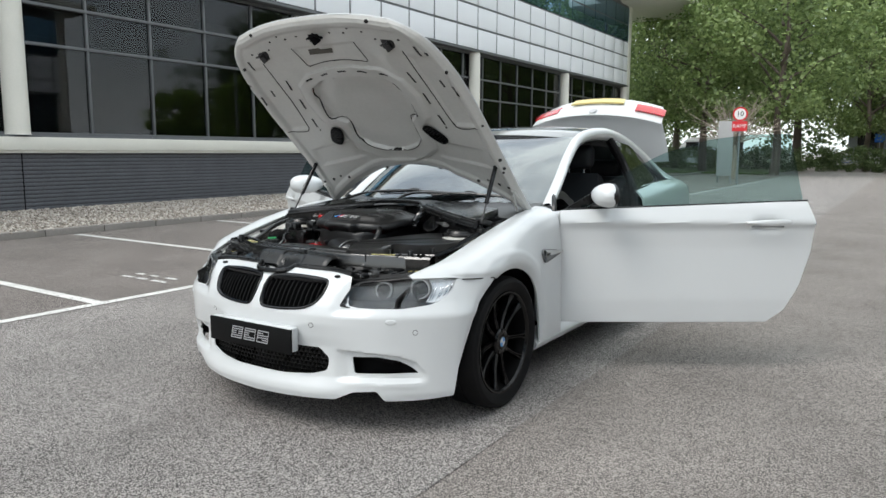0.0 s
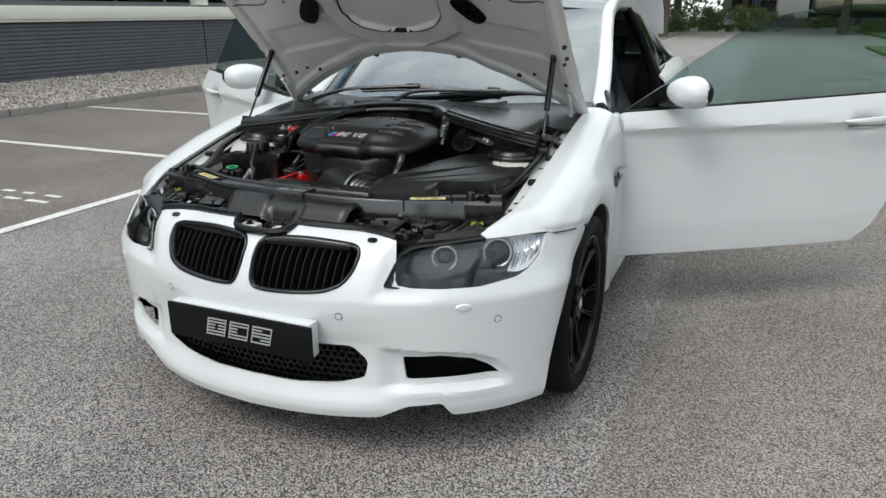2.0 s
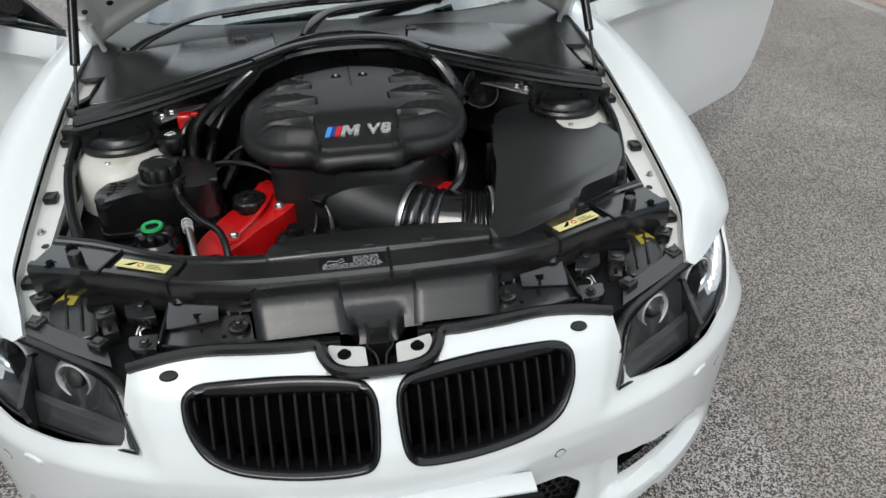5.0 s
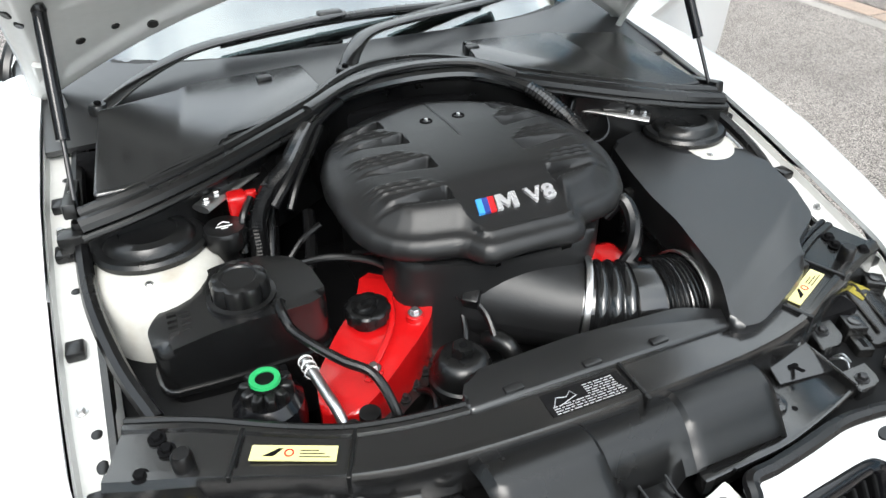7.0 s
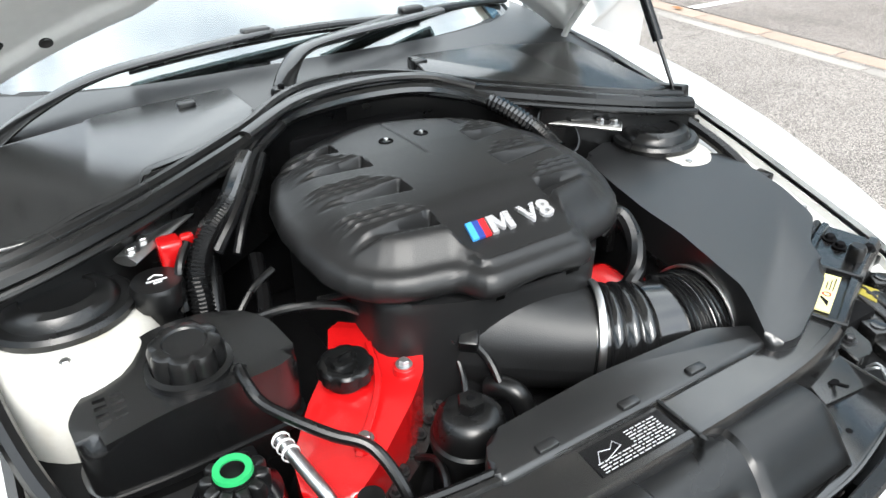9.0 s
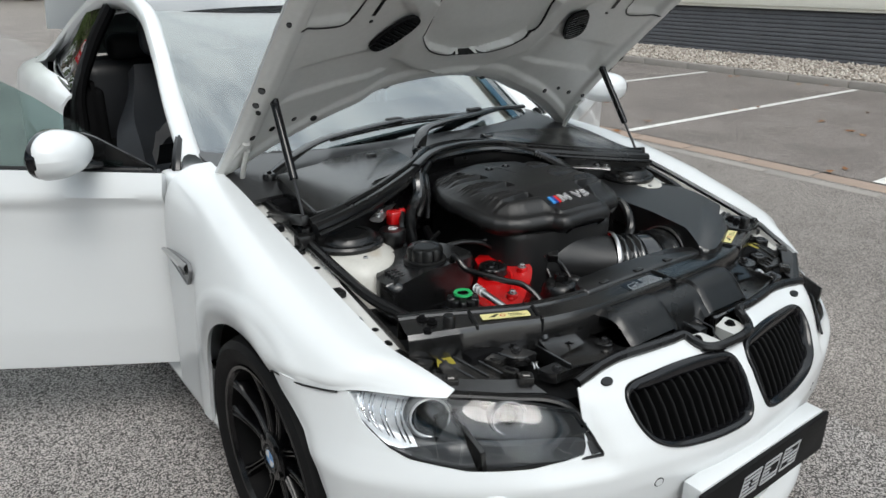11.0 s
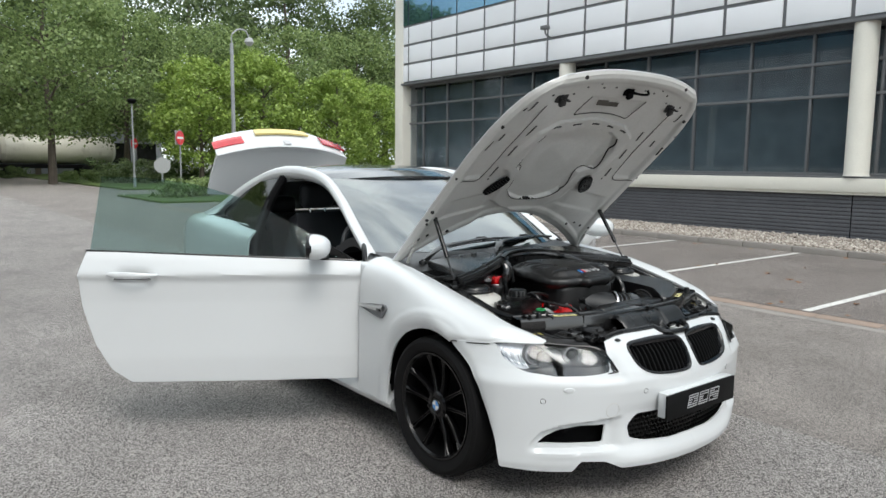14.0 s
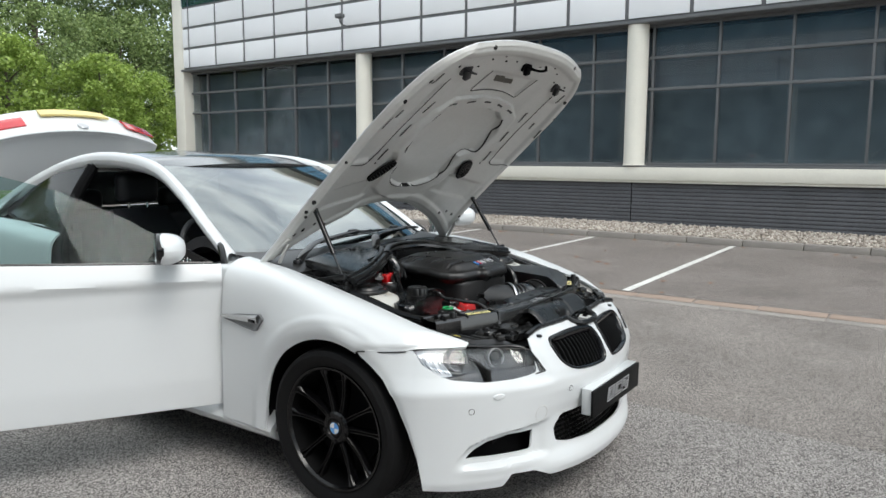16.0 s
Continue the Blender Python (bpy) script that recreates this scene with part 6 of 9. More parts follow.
    br = tube(bmesh.new(), [a, a.lerp(b, 0.5) + Vector((0, 0, 0.004)), b], 0.019, 10, 10, flat=0.4)
    brace = part("turret_brace", br, METAL, bay, "bare alloy turret brace")
    for k in (0.06, 0.16):
        p = a.lerp(b, k)
        bolt(brace, p.x, p.y, p.z + 0.006, 0.008)
part("bay_floor", box(bmesh.new(), (-0.64, -0.60, 0.33), (0.64, 0.62, 0.36)), TRIM, bay)
part("bulkhead", box(bmesh.new(), (-0.66, 0.30, 0.36), (0.66, 0.34, 0.90), 0.01), TRIM, bay)
part("radiator_back", box(bmesh.new(), (-0.56, -0.44, 0.36), (0.56, -0.40, 0.72), 0.01), TRIM, bay)


# engine cover: a crowned moulding with gills on both shoulders and a flat badge ledge
cx0 = 0.006
COVER_Y = [-0.2460, -0.2445, -0.238, -0.226, -0.212, -0.203, -0.197, -0.190, -0.178, -0.160, -0.130, -0.09, -0.04, 0.03, 0.10, 0.17, 0.22, 0.26, 0.285, 0.298]
COVER_W = [0.066, 0.078, 0.092, 0.101, 0.108, 0.118, 0.140, 0.168, 0.195, 0.219, 0.244, 0.261, 0.270, 0.272, 0.261, 0.232, 0.192, 0.136, 0.080, 0.030]
GILLS = ((0.170, 0.118), (0.088, 0.098), (-0.016, 0.086), (-0.116, 0.094))


def cover_w(y):
    return interp(y, COVER_Y, COVER_W)


RIM_A = np.array([(w, y) for y, w in zip(COVER_Y, COVER_W)] + [(0.0, 0.303)])
RIM_A = np.vstack([[(0.0, -0.247)], RIM_A])
RIM_D = RIM_A[1:] - RIM_A[:-1]
RIM_L = (RIM_D ** 2).sum(axis=1)


def rim_gap(ax, y):
    """Distance from the cover's outline."""
    p = np.array((ax, y)) - RIM_A[:-1]
    t = np.clip((p * RIM_D).sum(axis=1) / RIM_L, 0, 1)
    return math.sqrt(((p - RIM_D * t[:, None]) ** 2).sum(axis=1).min())


def ledge(x, y):
    """1 on the flat badge ledge, 0 off it."""
    half = interp(y, [-0.215, -0.12, -0.09], [0.080, 0.094, 0.097])
    return (1 - smooth(abs(x - cx0), half - 0.001, half + 0.006)) * smooth(-y, 0.070, 0.125) * (1 - smooth(-y, 0.2095, 0.2150))


def cover_z(x, y, fine=True):
    """Height of the cover's skin."""
    ax = abs(x - cx0)
    d = rim_gap(ax, y)
    k = min(1.0, d / 0.021)
    front = smooth(-y, 0.0, 0.15)
    z = 0.934 - 0.22 * ax * ax - 0.10 * max(0.0, y - 0.10) ** 1.3 - 0.010 * smooth(-y, 0.02, 0.24)
    z -= lerp(0.017, 0.031, front) * (1 - smooth(d, 0.016, lerp(0.080, 0.062, front)))
    z -= 0.024 * (1 - math.sqrt(max(0.0, 1 - (1 - k) ** 2)))
    q = ledge(x, y)
    if q:
        z = lerp(z, 0.9015 + 0.19 * (y + 0.21), q)
    if fine:
        for gy, xin in GILLS:
            c = gy + 0.10 * (ax - xin)
            t = (0.225 - ax) / (0.225 - xin)
            if 0 < t < 1.05:
                half = lerp(0.005, 0.021, min(1.0, t))
                z -= 0.025 * min(1.0, t) ** 1.1 * (1 - smooth(abs(y - c), half - 0.005, half + 0.001)) * smooth(ax, xin - 0.002, xin + 0.002)
            for n in range(3):
                cr = c + 0.029 + 0.0125 * n
                z += 0.0036 * max(0.0, 1 - abs(y - cr) / 0.0044) * smooth(ax, xin - 0.005 + 0.016 * n, xin + 0.012 + 0.016 * n) * (1 - smooth(ax, 0.200, 0.232))
        z -= 0.0026 * (1 - smooth(abs(x - cx0), 0.0008, 0.0028)) * smooth(y, 0.05, 0.07)
    return z


bm = bmesh.new()
rows = []
for i in range(210):
    y = lerp(-0.246, 0.298, i / 209)
    w = cover_w(y)
    skin = [(cx0 + w * (1 - 2 * j / 190), y, cover_z(cx0 + w * (1 - 2 * j / 190), y)) for j in range(191)]
    # the lip turns under to a narrower skirt
    ends = [[(cx0 + (p[0] - cx0) * kx, 0.03 + (y - 0.03) * kx, p[2] - dz) for kx, dz in ((0.90, 0.030), (0.965, 0.014), (0.992, 0.008))] for p in (skin[0], skin[-1])]
    rows.append([bm.verts.new(p) for p in ends[0] + skin + ends[1][::-1]])
for a, b in zip(rows, rows[1:]):
    for q in range(len(a) - 1):
        bm.faces.new((a[q], b[q], b[q + 1], a[q + 1]))
for r in (rows[0], rows[-1]):
    last = r
    for kx, dz in ((0.992, 0.008), (0.965, 0.014), (0.90, 0.030)):
        low = [bm.verts.new((cx0 + (v.co.x - cx0) * kx, 0.03 + (v.co.y - 0.03) * kx, v.co.z - dz)) for v in r]
        for q in range(len(r) - 1):
            bm.faces.new((last[q], last[q + 1], low[q + 1], low[q]))
        last = low
cover = part("engine_cover", bm, GRAIN, bay, "grained black engine cover with side gills", sharp=50)
part("ledge_groove", tube(bmesh.new(), [(cx0 - 0.076, -0.2135, 0.8905), (cx0 + 0.076, -0.2135, 0.8905)], 0.0014, 6), TRIM, cover)
for x in (-0.034, 0.034):
    zc = cover_z(cx0 + x, 0.140, False)
    part("cover_fixing", lathe(bmesh.new(), [(0.0135, zc - 0.003), (0.0125, zc + 0.0015), (0.009, zc + 0.002), (0.008, zc - 0.001), (0, zc - 0.001)], 20, Matrix.Translation((cx0 + x, 0.140, 0))), TRIM, cover)
    bolt(cover, cx0 + x, 0.140, zc - 0.004, 0.0042)
# badge: three stripes, a slanted letter block and the cylinder count
bt = Matrix.Translation((cx0 - 0.072, -0.175, 0.9085)) @ pose(0, 0, 0, 10.8)


def slab(name, x0, x1, mat_, h=0.034, lean=0.008):
    bm = prism(bmesh.new(), [(x0, 0), (x1, 0), (x1 + lean, h), (x0 + lean, h)], 0.004, bt)
    return part(name, bm, mat_, cover)


for k, mm in enumerate((BLUE, NAVY, SCARLET)):
    slab("stripe", k * 0.0105, (k + 1) * 0.0105, mm)
ol = [(0.034, 0), (0.044, 0), (0.047, 0.020), (0.053, 0.004), (0.058, 0.004), (0.066, 0.020), (0.063, 0), (0.073, 0), (0.080, 0.034), (0.068, 0.034), (0.058, 0.016), (0.054, 0.034), (0.042, 0.034)]
part("emblem", prism(bmesh.new(), ol, 0.005, bt), BADGE, cover, "chrome emblem")
txt = bpy.data.curves.new("engine_lettering", "FONT")
txt.body, txt.size, txt.extrude, txt.shear = "V8", 0.046, 0.0025, 0.15
txt.space_character = 1.1
txt.offset = 0.0016
to = new("engine_lettering", txt)
to.matrix_world = bt @ Matrix.Translation((0.092, 0.001, 0.003))
bpy.context.view_layer.update()
me = bpy.data.meshes.new_from_object(to.evaluated_get(bpy.context.evaluated_depsgraph_get()))
tm = to.matrix_world.copy()
bpy.data.objects.remove(to)
me.materials.clear()
me.materials.append(BADGE)
lettering = new("lettering", me)
lettering.parent = cover
lettering.matrix_world = tm

# plenum under the cover, intake elbow, bellows and tube
ol = rounded([(-0.20, -0.16), (-0.09, -0.215), (0.12, -0.225), (0.22, -0.12), (0.22, 0.22), (-0.20, 0.22)], 0.04, 4)
part("plenum", blob(ol, 0.50, 0.842, 0.02), GRAIN, bay)
part("cylinder_head", box(bmesh.new(), (-0.36, -0.28, 0.40), (0.36, 0.28, 0.62), 0.03, 3), TRIM, bay)
DUCT = [Vector((-0.075, -0.085, 0.742)), Vector((0.005, -0.160, 0.730)), Vector((0.092, -0.232, 0.720)), Vector((0.190, -0.278, 0.716)), Vector((0.290, -0.296, 0.712)), Vector((0.385, -0.292, 0.708))]
dp = catmull(DUCT, 160)


def duct_run(t0, t1, radius, n=60):
    """A stretch of the intake as rings about its axis; radius(t) gives its girth."""
    g = []
    for i in range(n):
        t = lerp(t0, t1, i / (n - 1))
        f = t * 159
        k = min(int(f), 158)
        p = dp[k].lerp(dp[k + 1], f - k)
        d = (dp[min(k + 2, 159)] - dp[max(k - 1, 0)]).normalized()
        sd = d.cross(Vector((0, 0, 1))).normalized()
        u = sd.cross(d)
        r = radius(t)
        g.append([p + (sd * math.cos(a) + u * math.sin(a) * 0.93) * r for a in [2 * math.pi * q / 40 for q in range(41)]])
    return sheet(g)


def ribbed(t):
    r = 0.084
    if 0.455 < t < 0.575:
        r += 0.0065 * abs(math.sin((t - 0.455) / 0.12 * math.pi * 3)) - 0.003
    elif 0.655 < t < 0.765:
        r += 0.0035 * math.sin((t - 0.655) / 0.110 * math.pi * 14) + 0.004
    elif t >= 0.765:
        r += 0.006
    return r


part("throttle_adaptor", duct_run(0.02, 0.425, lambda t: lerp(0.112, 0.083, smooth(t, 0.05, 0.42))), GRAIN, bay, "matt black moulded intake adaptor")
duct = part("intake_duct", duct_run(0.42, 0.90, ribbed, 220), SHINY, bay, "satin black ribbed intake duct", sharp=40)
for t in (0.435, 0.785):
    i = int(t * 159)
    p, d = dp[i], (dp[i + 1] - dp[i - 1]).normalized()
    m = Matrix.Translation(p) @ d.to_track_quat("Z", "Y").to_matrix().to_4x4()
    rr = 0.087 if t < 0.5 else 0.0915
    part("hose_clamp", lathe(bmesh.new(), [(rr - 0.002, -0.0055), (rr + 0.001, -0.0055), (rr + 0.0018, -0.003), (rr + 0.0018, 0.003), (rr + 0.001, 0.0055), (rr - 0.002, 0.0055)], 44, m), METAL, duct, "bright steel hose clamp")
    part("clamp_screw", box(bmesh.new(), (-0.008, rr - 0.004, -0.008), (0.008, rr + 0.010, 0.010), 0.002, 1, m @ pose(0, 0, 0, 0, 0, 150)), METAL, duct)

# air filter box on the car's left
ol = rounded([(0.378, 0.088), (0.505, 0.135), (0.552, 0.045), (0.640, -0.005), (0.655, -0.075), (0.625, -0.185), (0.572, -0.285), (0.470, -0.345), (0.446, -0.395), (0.365, -0.432), (0.285, -0.462), (0.240, -0.452), (0.268, -0.385), (0.312, -0.215), (0.322, -0.130), (0.345, -0.030)], 0.022, 4)


def airbox_rise(x, y):
    return -0.040 * smooth(-y, 0.35, 0.47) - 0.07 * max(0.0, x - 0.36 - 0.32 * (y + 0.40))


airbox = part("air_filter_box", blob(ol, 0.52, 0.828, 0.016, 4, airbox_rise), SATIN, bay, "satin black air filter box")
part("lid_flange", blob([(lerp(0.44, x, 1.018), lerp(-0.16, y, 1.015)) for x, y in ol], 0.745, 0.758, 0.003, 2), PLASTIC, airbox)
for x, y in ((0.335, -0.05), (0.370, 0.06), (0.600, -0.235), (0.455, -0.375)):
    part("clip", box(bmesh.new(), (x - 0.012, y - 0.010, 0.70), (x + 0.012, y + 0.010, 0.80), 0.004), PLASTIC, airbox)
g = []
for back, k in ((0.085, 0.30), (0.050, 0.52), (0.022, 0.82), (0.004, 0.98), (0.0, 1.03), (-0.003, 1.02), (-0.003, 0.95), (0.004, 0.90), (0.022, 0.72), (0.048, 0.44), (0.060, 0.05)):
    c = Vector((0.347 + 0.15 * back, 0.137 + 0.60 * back, 0.872 - 0.80 * back))
    g.append([c + Vector((0.045 * k * math.cos(w) * (1 - 0.22 * math.sin(w)), 0.70 * 0.056 * k * math.sin(w), 0.70 * 0.056 * k * math.sin(w))) for w in [2 * math.pi * q / 32 for q in range(33)]])
part("cold_air_horn", sheet(g), PLASTIC, bay, "black plastic intake horn")
bm = tube(bmesh.new(), [(0.20, -0.15, 0.83), (0.225, -0.16, 0.86), (0.235, -0.19, 0.83), (0.225, -0.215, 0.79), (0.20, -0.225, 0.76)], 0.015, 10, 24)
part("breather_hose", bm, RUBBER, bay)

# coolant tank on the car's right
tank = thing("coolant_tank", "", "")
tank.parent = car
ol = rounded([(-0.585, -0.172), (-0.500, -0.176), (-0.345, -0.168), (-0.318, -0.150), (-0.326, -0.070), (-0.352, -0.028), (-0.415, -0.004), (-0.485, -0.012), (-0.575, -0.078), (-0.592, -0.110)], 0.026, 5)
part("tank_body", blob(ol, 0.712, 0.806, 0.036, 8, lambda x, y: 0.010 * smooth(x, -0.56, -0.46) - 0.012 * smooth(-x, 0.50, 0.60)), TANK_BLACK, tank, "black coolant expansion tank")
part("tank_lower", blob([(lerp(-0.455, x, 0.96), lerp(-0.098, y, 0.95)) for x, y in ol], 0.58, 0.714, 0.004), PLASTIC, tank)
part("tank_seam", blob([(lerp(-0.455, x, 1.035), lerp(-0.098, y, 1.05)) for x, y in ol], 0.706, 0.717, 0.003), TANK_BLACK, tank)


def fluted(cx, cy, z, r, h, n, depth, mat_, parent, name, label=""):
    bm = bmesh.new()
    prof = [(1.0, 0), (1.0, h * 0.75), (0.93, h * 0.92), (0.80, h), (0.60, h), (0.55, h * 0.94), (0, h * 0.94)]
    cols = []
    k_n = n * 6
    for k in range(k_n):
        a = 2 * math.pi * k / k_n
        f = 1 - depth * (0.5 + 0.5 * math.cos(n * a)) ** 4
        cols.append([bm.verts.new((cx + r * q * (f if q > 0.79 else 1) * math.cos(a), cy + r * q * (f if q > 0.79 else 1) * math.sin(a), z + hh)) for q, hh in prof])
    for k in range(k_n):
        ca, cb = cols[k], cols[(k + 1) % k_n]
        for j in range(len(prof) - 1):
            bm.faces.new((ca[j], cb[j], cb[j + 1], ca[j + 1]))
    bmesh.ops.remove_doubles(bm, verts=bm.verts[:], dist=1e-5)
    return part(name, bm, mat_, parent, label)


fluted(-0.444, -0.104, 0.812, 0.046, 0.040, 8, 0.12, PLASTIC, tank, "filler_cap")
part("cap_neck", lathe(bmesh.new(), [(0.054, 0.800), (0.054, 0.818), (0.046, 0.820)], 30, Matrix.Translation((-0.444, -0.104, 0))), PLASTIC, tank)
for k in range(4):
    for q in range(2):
        part("moulded_mark", box(bmesh.new(), (-0.560 + 0.020 * q, -0.142 + k * 0.014, 0.795), (-0.546 + 0.020 * q, -0.135 + k * 0.014, 0.8062)), TANK_BLACK, tank)
bm = bmesh.new()
tube(bm, [(-0.395, -0.148, 0.800), (-0.397, -0.160, 0.826), (-0.398, -0.182, 0.826), (-0.390, -0.206, 0.806), (-0.368, -0.245, 0.800), (-0.335, -0.285, 0.790), (-0.300, -0.320, 0.780), (-0.285, -0.37, 0.745), (-0.285, -0.41, 0.69)], 0.0075, 10, 60)
part("vent_hose", bm, RUBBER, bay)
bolt(tank, -0.395, -0.146, 0.808, 0.011, mat_=PLASTIC, name="hose_union")
bm = tube(bmesh.new(), [(-0.355, -0.035, 0.785), (-0.33, -0.045, 0.805), (-0.28, -0.06, 0.812), (-0.225, -0.072, 0.80), (-0.18, -0.08, 0.77)], 0.007, 10, 30)
part("return_hose", bm, RUBBER, bay)
part("tank_bracket", box(bmesh.new(), (-0.435, -0.225, 0.62), (-0.405, -0.195, 0.735), 0.004), TRIM, tank)
bolt(tank, -0.420, -0.232, 0.715, 0.010, pose(0, 0, 0, 60))

# power steering reservoir with green ring
ps = thing("fluid_reservoir", "", "")
ps.parent = car
m = Matrix.Translation((-0.447, -0.264, 0.012))
part("reservoir_body", lathe(bmesh.new(), [(0.046, 0.55), (0.052, 0.62), (0.055, 0.70), (0.052, 0.725), (0.040, 0.738), (0, 0.74)], 36, m), GLOSS, ps, "gloss black fluid reservoir")
fluted(-0.447, -0.264, 0.747, 0.040, 0.024, 10, 0.34, PLASTIC, ps, "reservoir_cap")
part("ring", lathe(bmesh.new(), [(0.014, 0.7665), (0.014, 0.769), (0.022, 0.770), (0.023, 0.765)], 32, m), GREEN, ps, "bright green ring")
bolt(bay, -0.515, -0.300, 0.735, 0.010)
bolt(bay, -0.525, -0.345, 0.715, 0.009)

# red cam cover, oil cap and oil filter
red_z = lambda x, y: -0.30 * max(0, -x - 0.22) - 0.12 * max(0, -y - 0.20)
ol = rounded([(-0.232, -0.040), (-0.204, -0.066), (-0.154, -0.100), (-0.142, -0.165), (-0.166, -0.210), (-0.212, -0.254), (-0.283, -0.300), (-0.332, -0.322), (-0.378, -0.285), (-0.368, -0.225), (-0.318, -0.160), (-0.264, -0.110)], 0.016, 4)
cam_cover = part("cam_cover", blob(ol, 0.62, 0.756, 0.018, 5, red_z), RED, bay, "bright red painted cam cover")
for x, y, z in ((-0.186, -0.190, 0.755), (-0.284, -0.262, 0.731), (-0.180, -0.112, 0.756)):
    part("bolt_boss", lathe(bmesh.new(), [(0.016, z - 0.02), (0.015, z + 0.001), (0.012, z + 0.003), (0, z + 0.003)], 20, Matrix.Translation((x, y, 0))), RED, cam_cover)
    bolt(cam_cover, x, y, z + 0.003, 0.008)
part("cover_rib", tube(bmesh.new(), [(-0.205, -0.12, 0.757), (-0.232, -0.20, 0.752), (-0.300, -0.275, 0.724)], 0.005, 8, 14, flat=0.5), RED, cam_cover)
part("cover_gasket", blob([(lerp(-0.25, x, 1.03) + 0.010, lerp(-0.18, y, 1.03) - 0.012) for x, y in ol], 0.54, 0.660, 0.004), DUSTY, cam_cover)
for k in range(7):
    t = k / 6
    bolt(cam_cover, lerp(-0.135, -0.290, t), lerp(-0.200, -0.330, t) + 0.012 * math.sin(math.pi * t), 0.662, 0.006, mat_=DARK_ROD)
part("cam_cover_left", box(bmesh.new(), (0.165, -0.225, 0.62), (0.25, -0.12, 0.752), 0.02, 3), RED, bay)
part("cap_neck", lathe(bmesh.new(), [(0.030, 0.70), (0.030, 0.748)], 26, Matrix.Translation((-0.255, -0.150, 0))), PLASTIC, cam_cover)
fluted(-0.255, -0.150, 0.746, 0.039, 0.022, 8, 0.08, PLASTIC, cam_cover, "oil_cap", "black octagonal oil filler cap")
part("cap_grip", lathe(bmesh.new(), [(1.0, 0.0), (0.9, 0.004), (0.55, 0.005), (0.5, 0.001), (0, 0.001)], 24, Matrix.Translation((-0.255, -0.150, 0.7668)) @ pose(0, 0, 0, 0, 0, 25) @ Matrix.Diagonal((0.022, 0.012, 1, 1))), PLASTIC, cam_cover)
of = thing("oil_filter_housing", "", "")
of.parent = car
m = Matrix.Translation((-0.150, -0.300, 0))
part("housing", lathe(bmesh.new(), [(0.048, 0.52), (0.048, 0.688), (0.053, 0.692), (0.053, 0.704), (0.049, 0.708), (0.048, 0.724), (0.043, 0.738), (0.033, 0.747), (0.020, 0.749), (0, 0.749)], 40, m), PLASTIC, of, "black oil filter housing")
part("hex", lathe(bmesh.new(), [(0.0, 0.767), (0.017, 0.766), (0.0185, 0.763), (0.0185, 0.746)], 6, m), PLASTIC, of)
part("hex_centre", lathe(bmesh.new(), [(0.0, 0.7685), (0.005, 0.7685), (0.006, 0.766)], 12, m), TRIM, of)
bm = tube(bmesh.new(), [(-0.075, -0.240, 0.700), (-0.064, -0.262, 0.712), (-0.052, -0.285, 0.700), (-0.046, -0.31, 0.64)], 0.017, 14, 24)
part("vent_valve", bm, PLASTIC, bay)
for a, b, r in (((-0.20, -0.05, 0.79), (-0.14, -0.14, 0.79), 0.006), ((-0.14, -0.14, 0.79), (-0.09, -0.21, 0.77), 0.006)):
    a, b = Vector(a), Vector(b)
    part("sensor_lead", tube(bmesh.new(), [a, a.lerp(b, 0.5) + Vector((0.01, 0, 0.012)), b], r, 8, 14), RUBBER, bay)
part("sensor_plug", box(bmesh.new(), (-0.014, -0.022, -0.012), (0.014, 0.022, 0.012), 0.004, 2, Matrix.Translation((-0.088, -0.205, 0.778)) @ pose(0, 0, 0, 20, 0, -40)), PLASTIC, bay)
for pts, r in (([(-0.24, -0.03, 0.79), (-0.19, -0.06, 0.80), (-0.15, -0.10, 0.80), (-0.125, -0.16, 0.795), (-0.10, -0.20, 0.785)], 0.0055),
               ([(-0.12, -0.15, 0.775), (-0.105, -0.20, 0.74), (-0.12, -0.245, 0.70), (-0.17, -0.275, 0.68)], 0.0045),
               ([(-0.10, -0.19, 0.78), (-0.075, -0.23, 0.75), (-0.07, -0.27, 0.71)], 0.006),
               ([(-0.21, -0.265, 0.66), (-0.20, -0.30, 0.68), (-0.21, -0.34, 0.67), (-0.24, -0.37, 0.64)], 0.006),
               ([(-0.36, 0.03, 0.74), (-0.31, 0.06, 0.78), (-0.27, 0.07, 0.80)], 0.006),
               ([(-0.33, -0.02, 0.72), (-0.30, 0.04, 0.76), (-0.28, 0.12, 0.80)], 0.012)):
    part("engine_lead", tube(bmesh.new(), pts, r, 8, 24), RUBBER, bay)
for x, y, z, m_ in ((-0.125, -0.150, 0.785, METAL), (-0.118, -0.172, 0.780, SCARLET), (-0.108, -0.195, 0.776, METAL)):
    part("lead_clip", lathe(bmesh.new(), [(0.009, -0.006), (0.0105, 0), (0.009, 0.006)], 14, Matrix.Translation((x, y, z)) @ pose(0, 0, 0, 60, 20)), m_, bay)
# pale pipe and fittings by the reservoir
bm = tube(bmesh.new(), [(-0.382, -0.235, 0.765), (-0.372, -0.275, 0.752), (-0.360, -0.325, 0.735), (-0.352, -0.36, 0.70)], 0.0085, 12, 20)
part("refrigerant_pipe", bm, METAL, bay, "bare alloy refrigerant pipe")
for k in range(3):
    part("pipe_collar", lathe(bmesh.new(), [(0.0105, -0.003), (0.012, 0), (0.0105, 0.003)], 16, Matrix.Translation((-0.3815 + 0.002 * k, -0.237 - 0.010 * k, 0.764 - 0.003 * k)) @ pose(0, 0, 0, 78)), WHITE, bay)
part("pipe_cap", lathe(bmesh.new(), [(0.013, 0.66), (0.013, 0.742), (0.010, 0.748), (0, 0.748)], 16, Matrix.Translation((-0.350, -0.368, 0))), PLASTIC, bay)
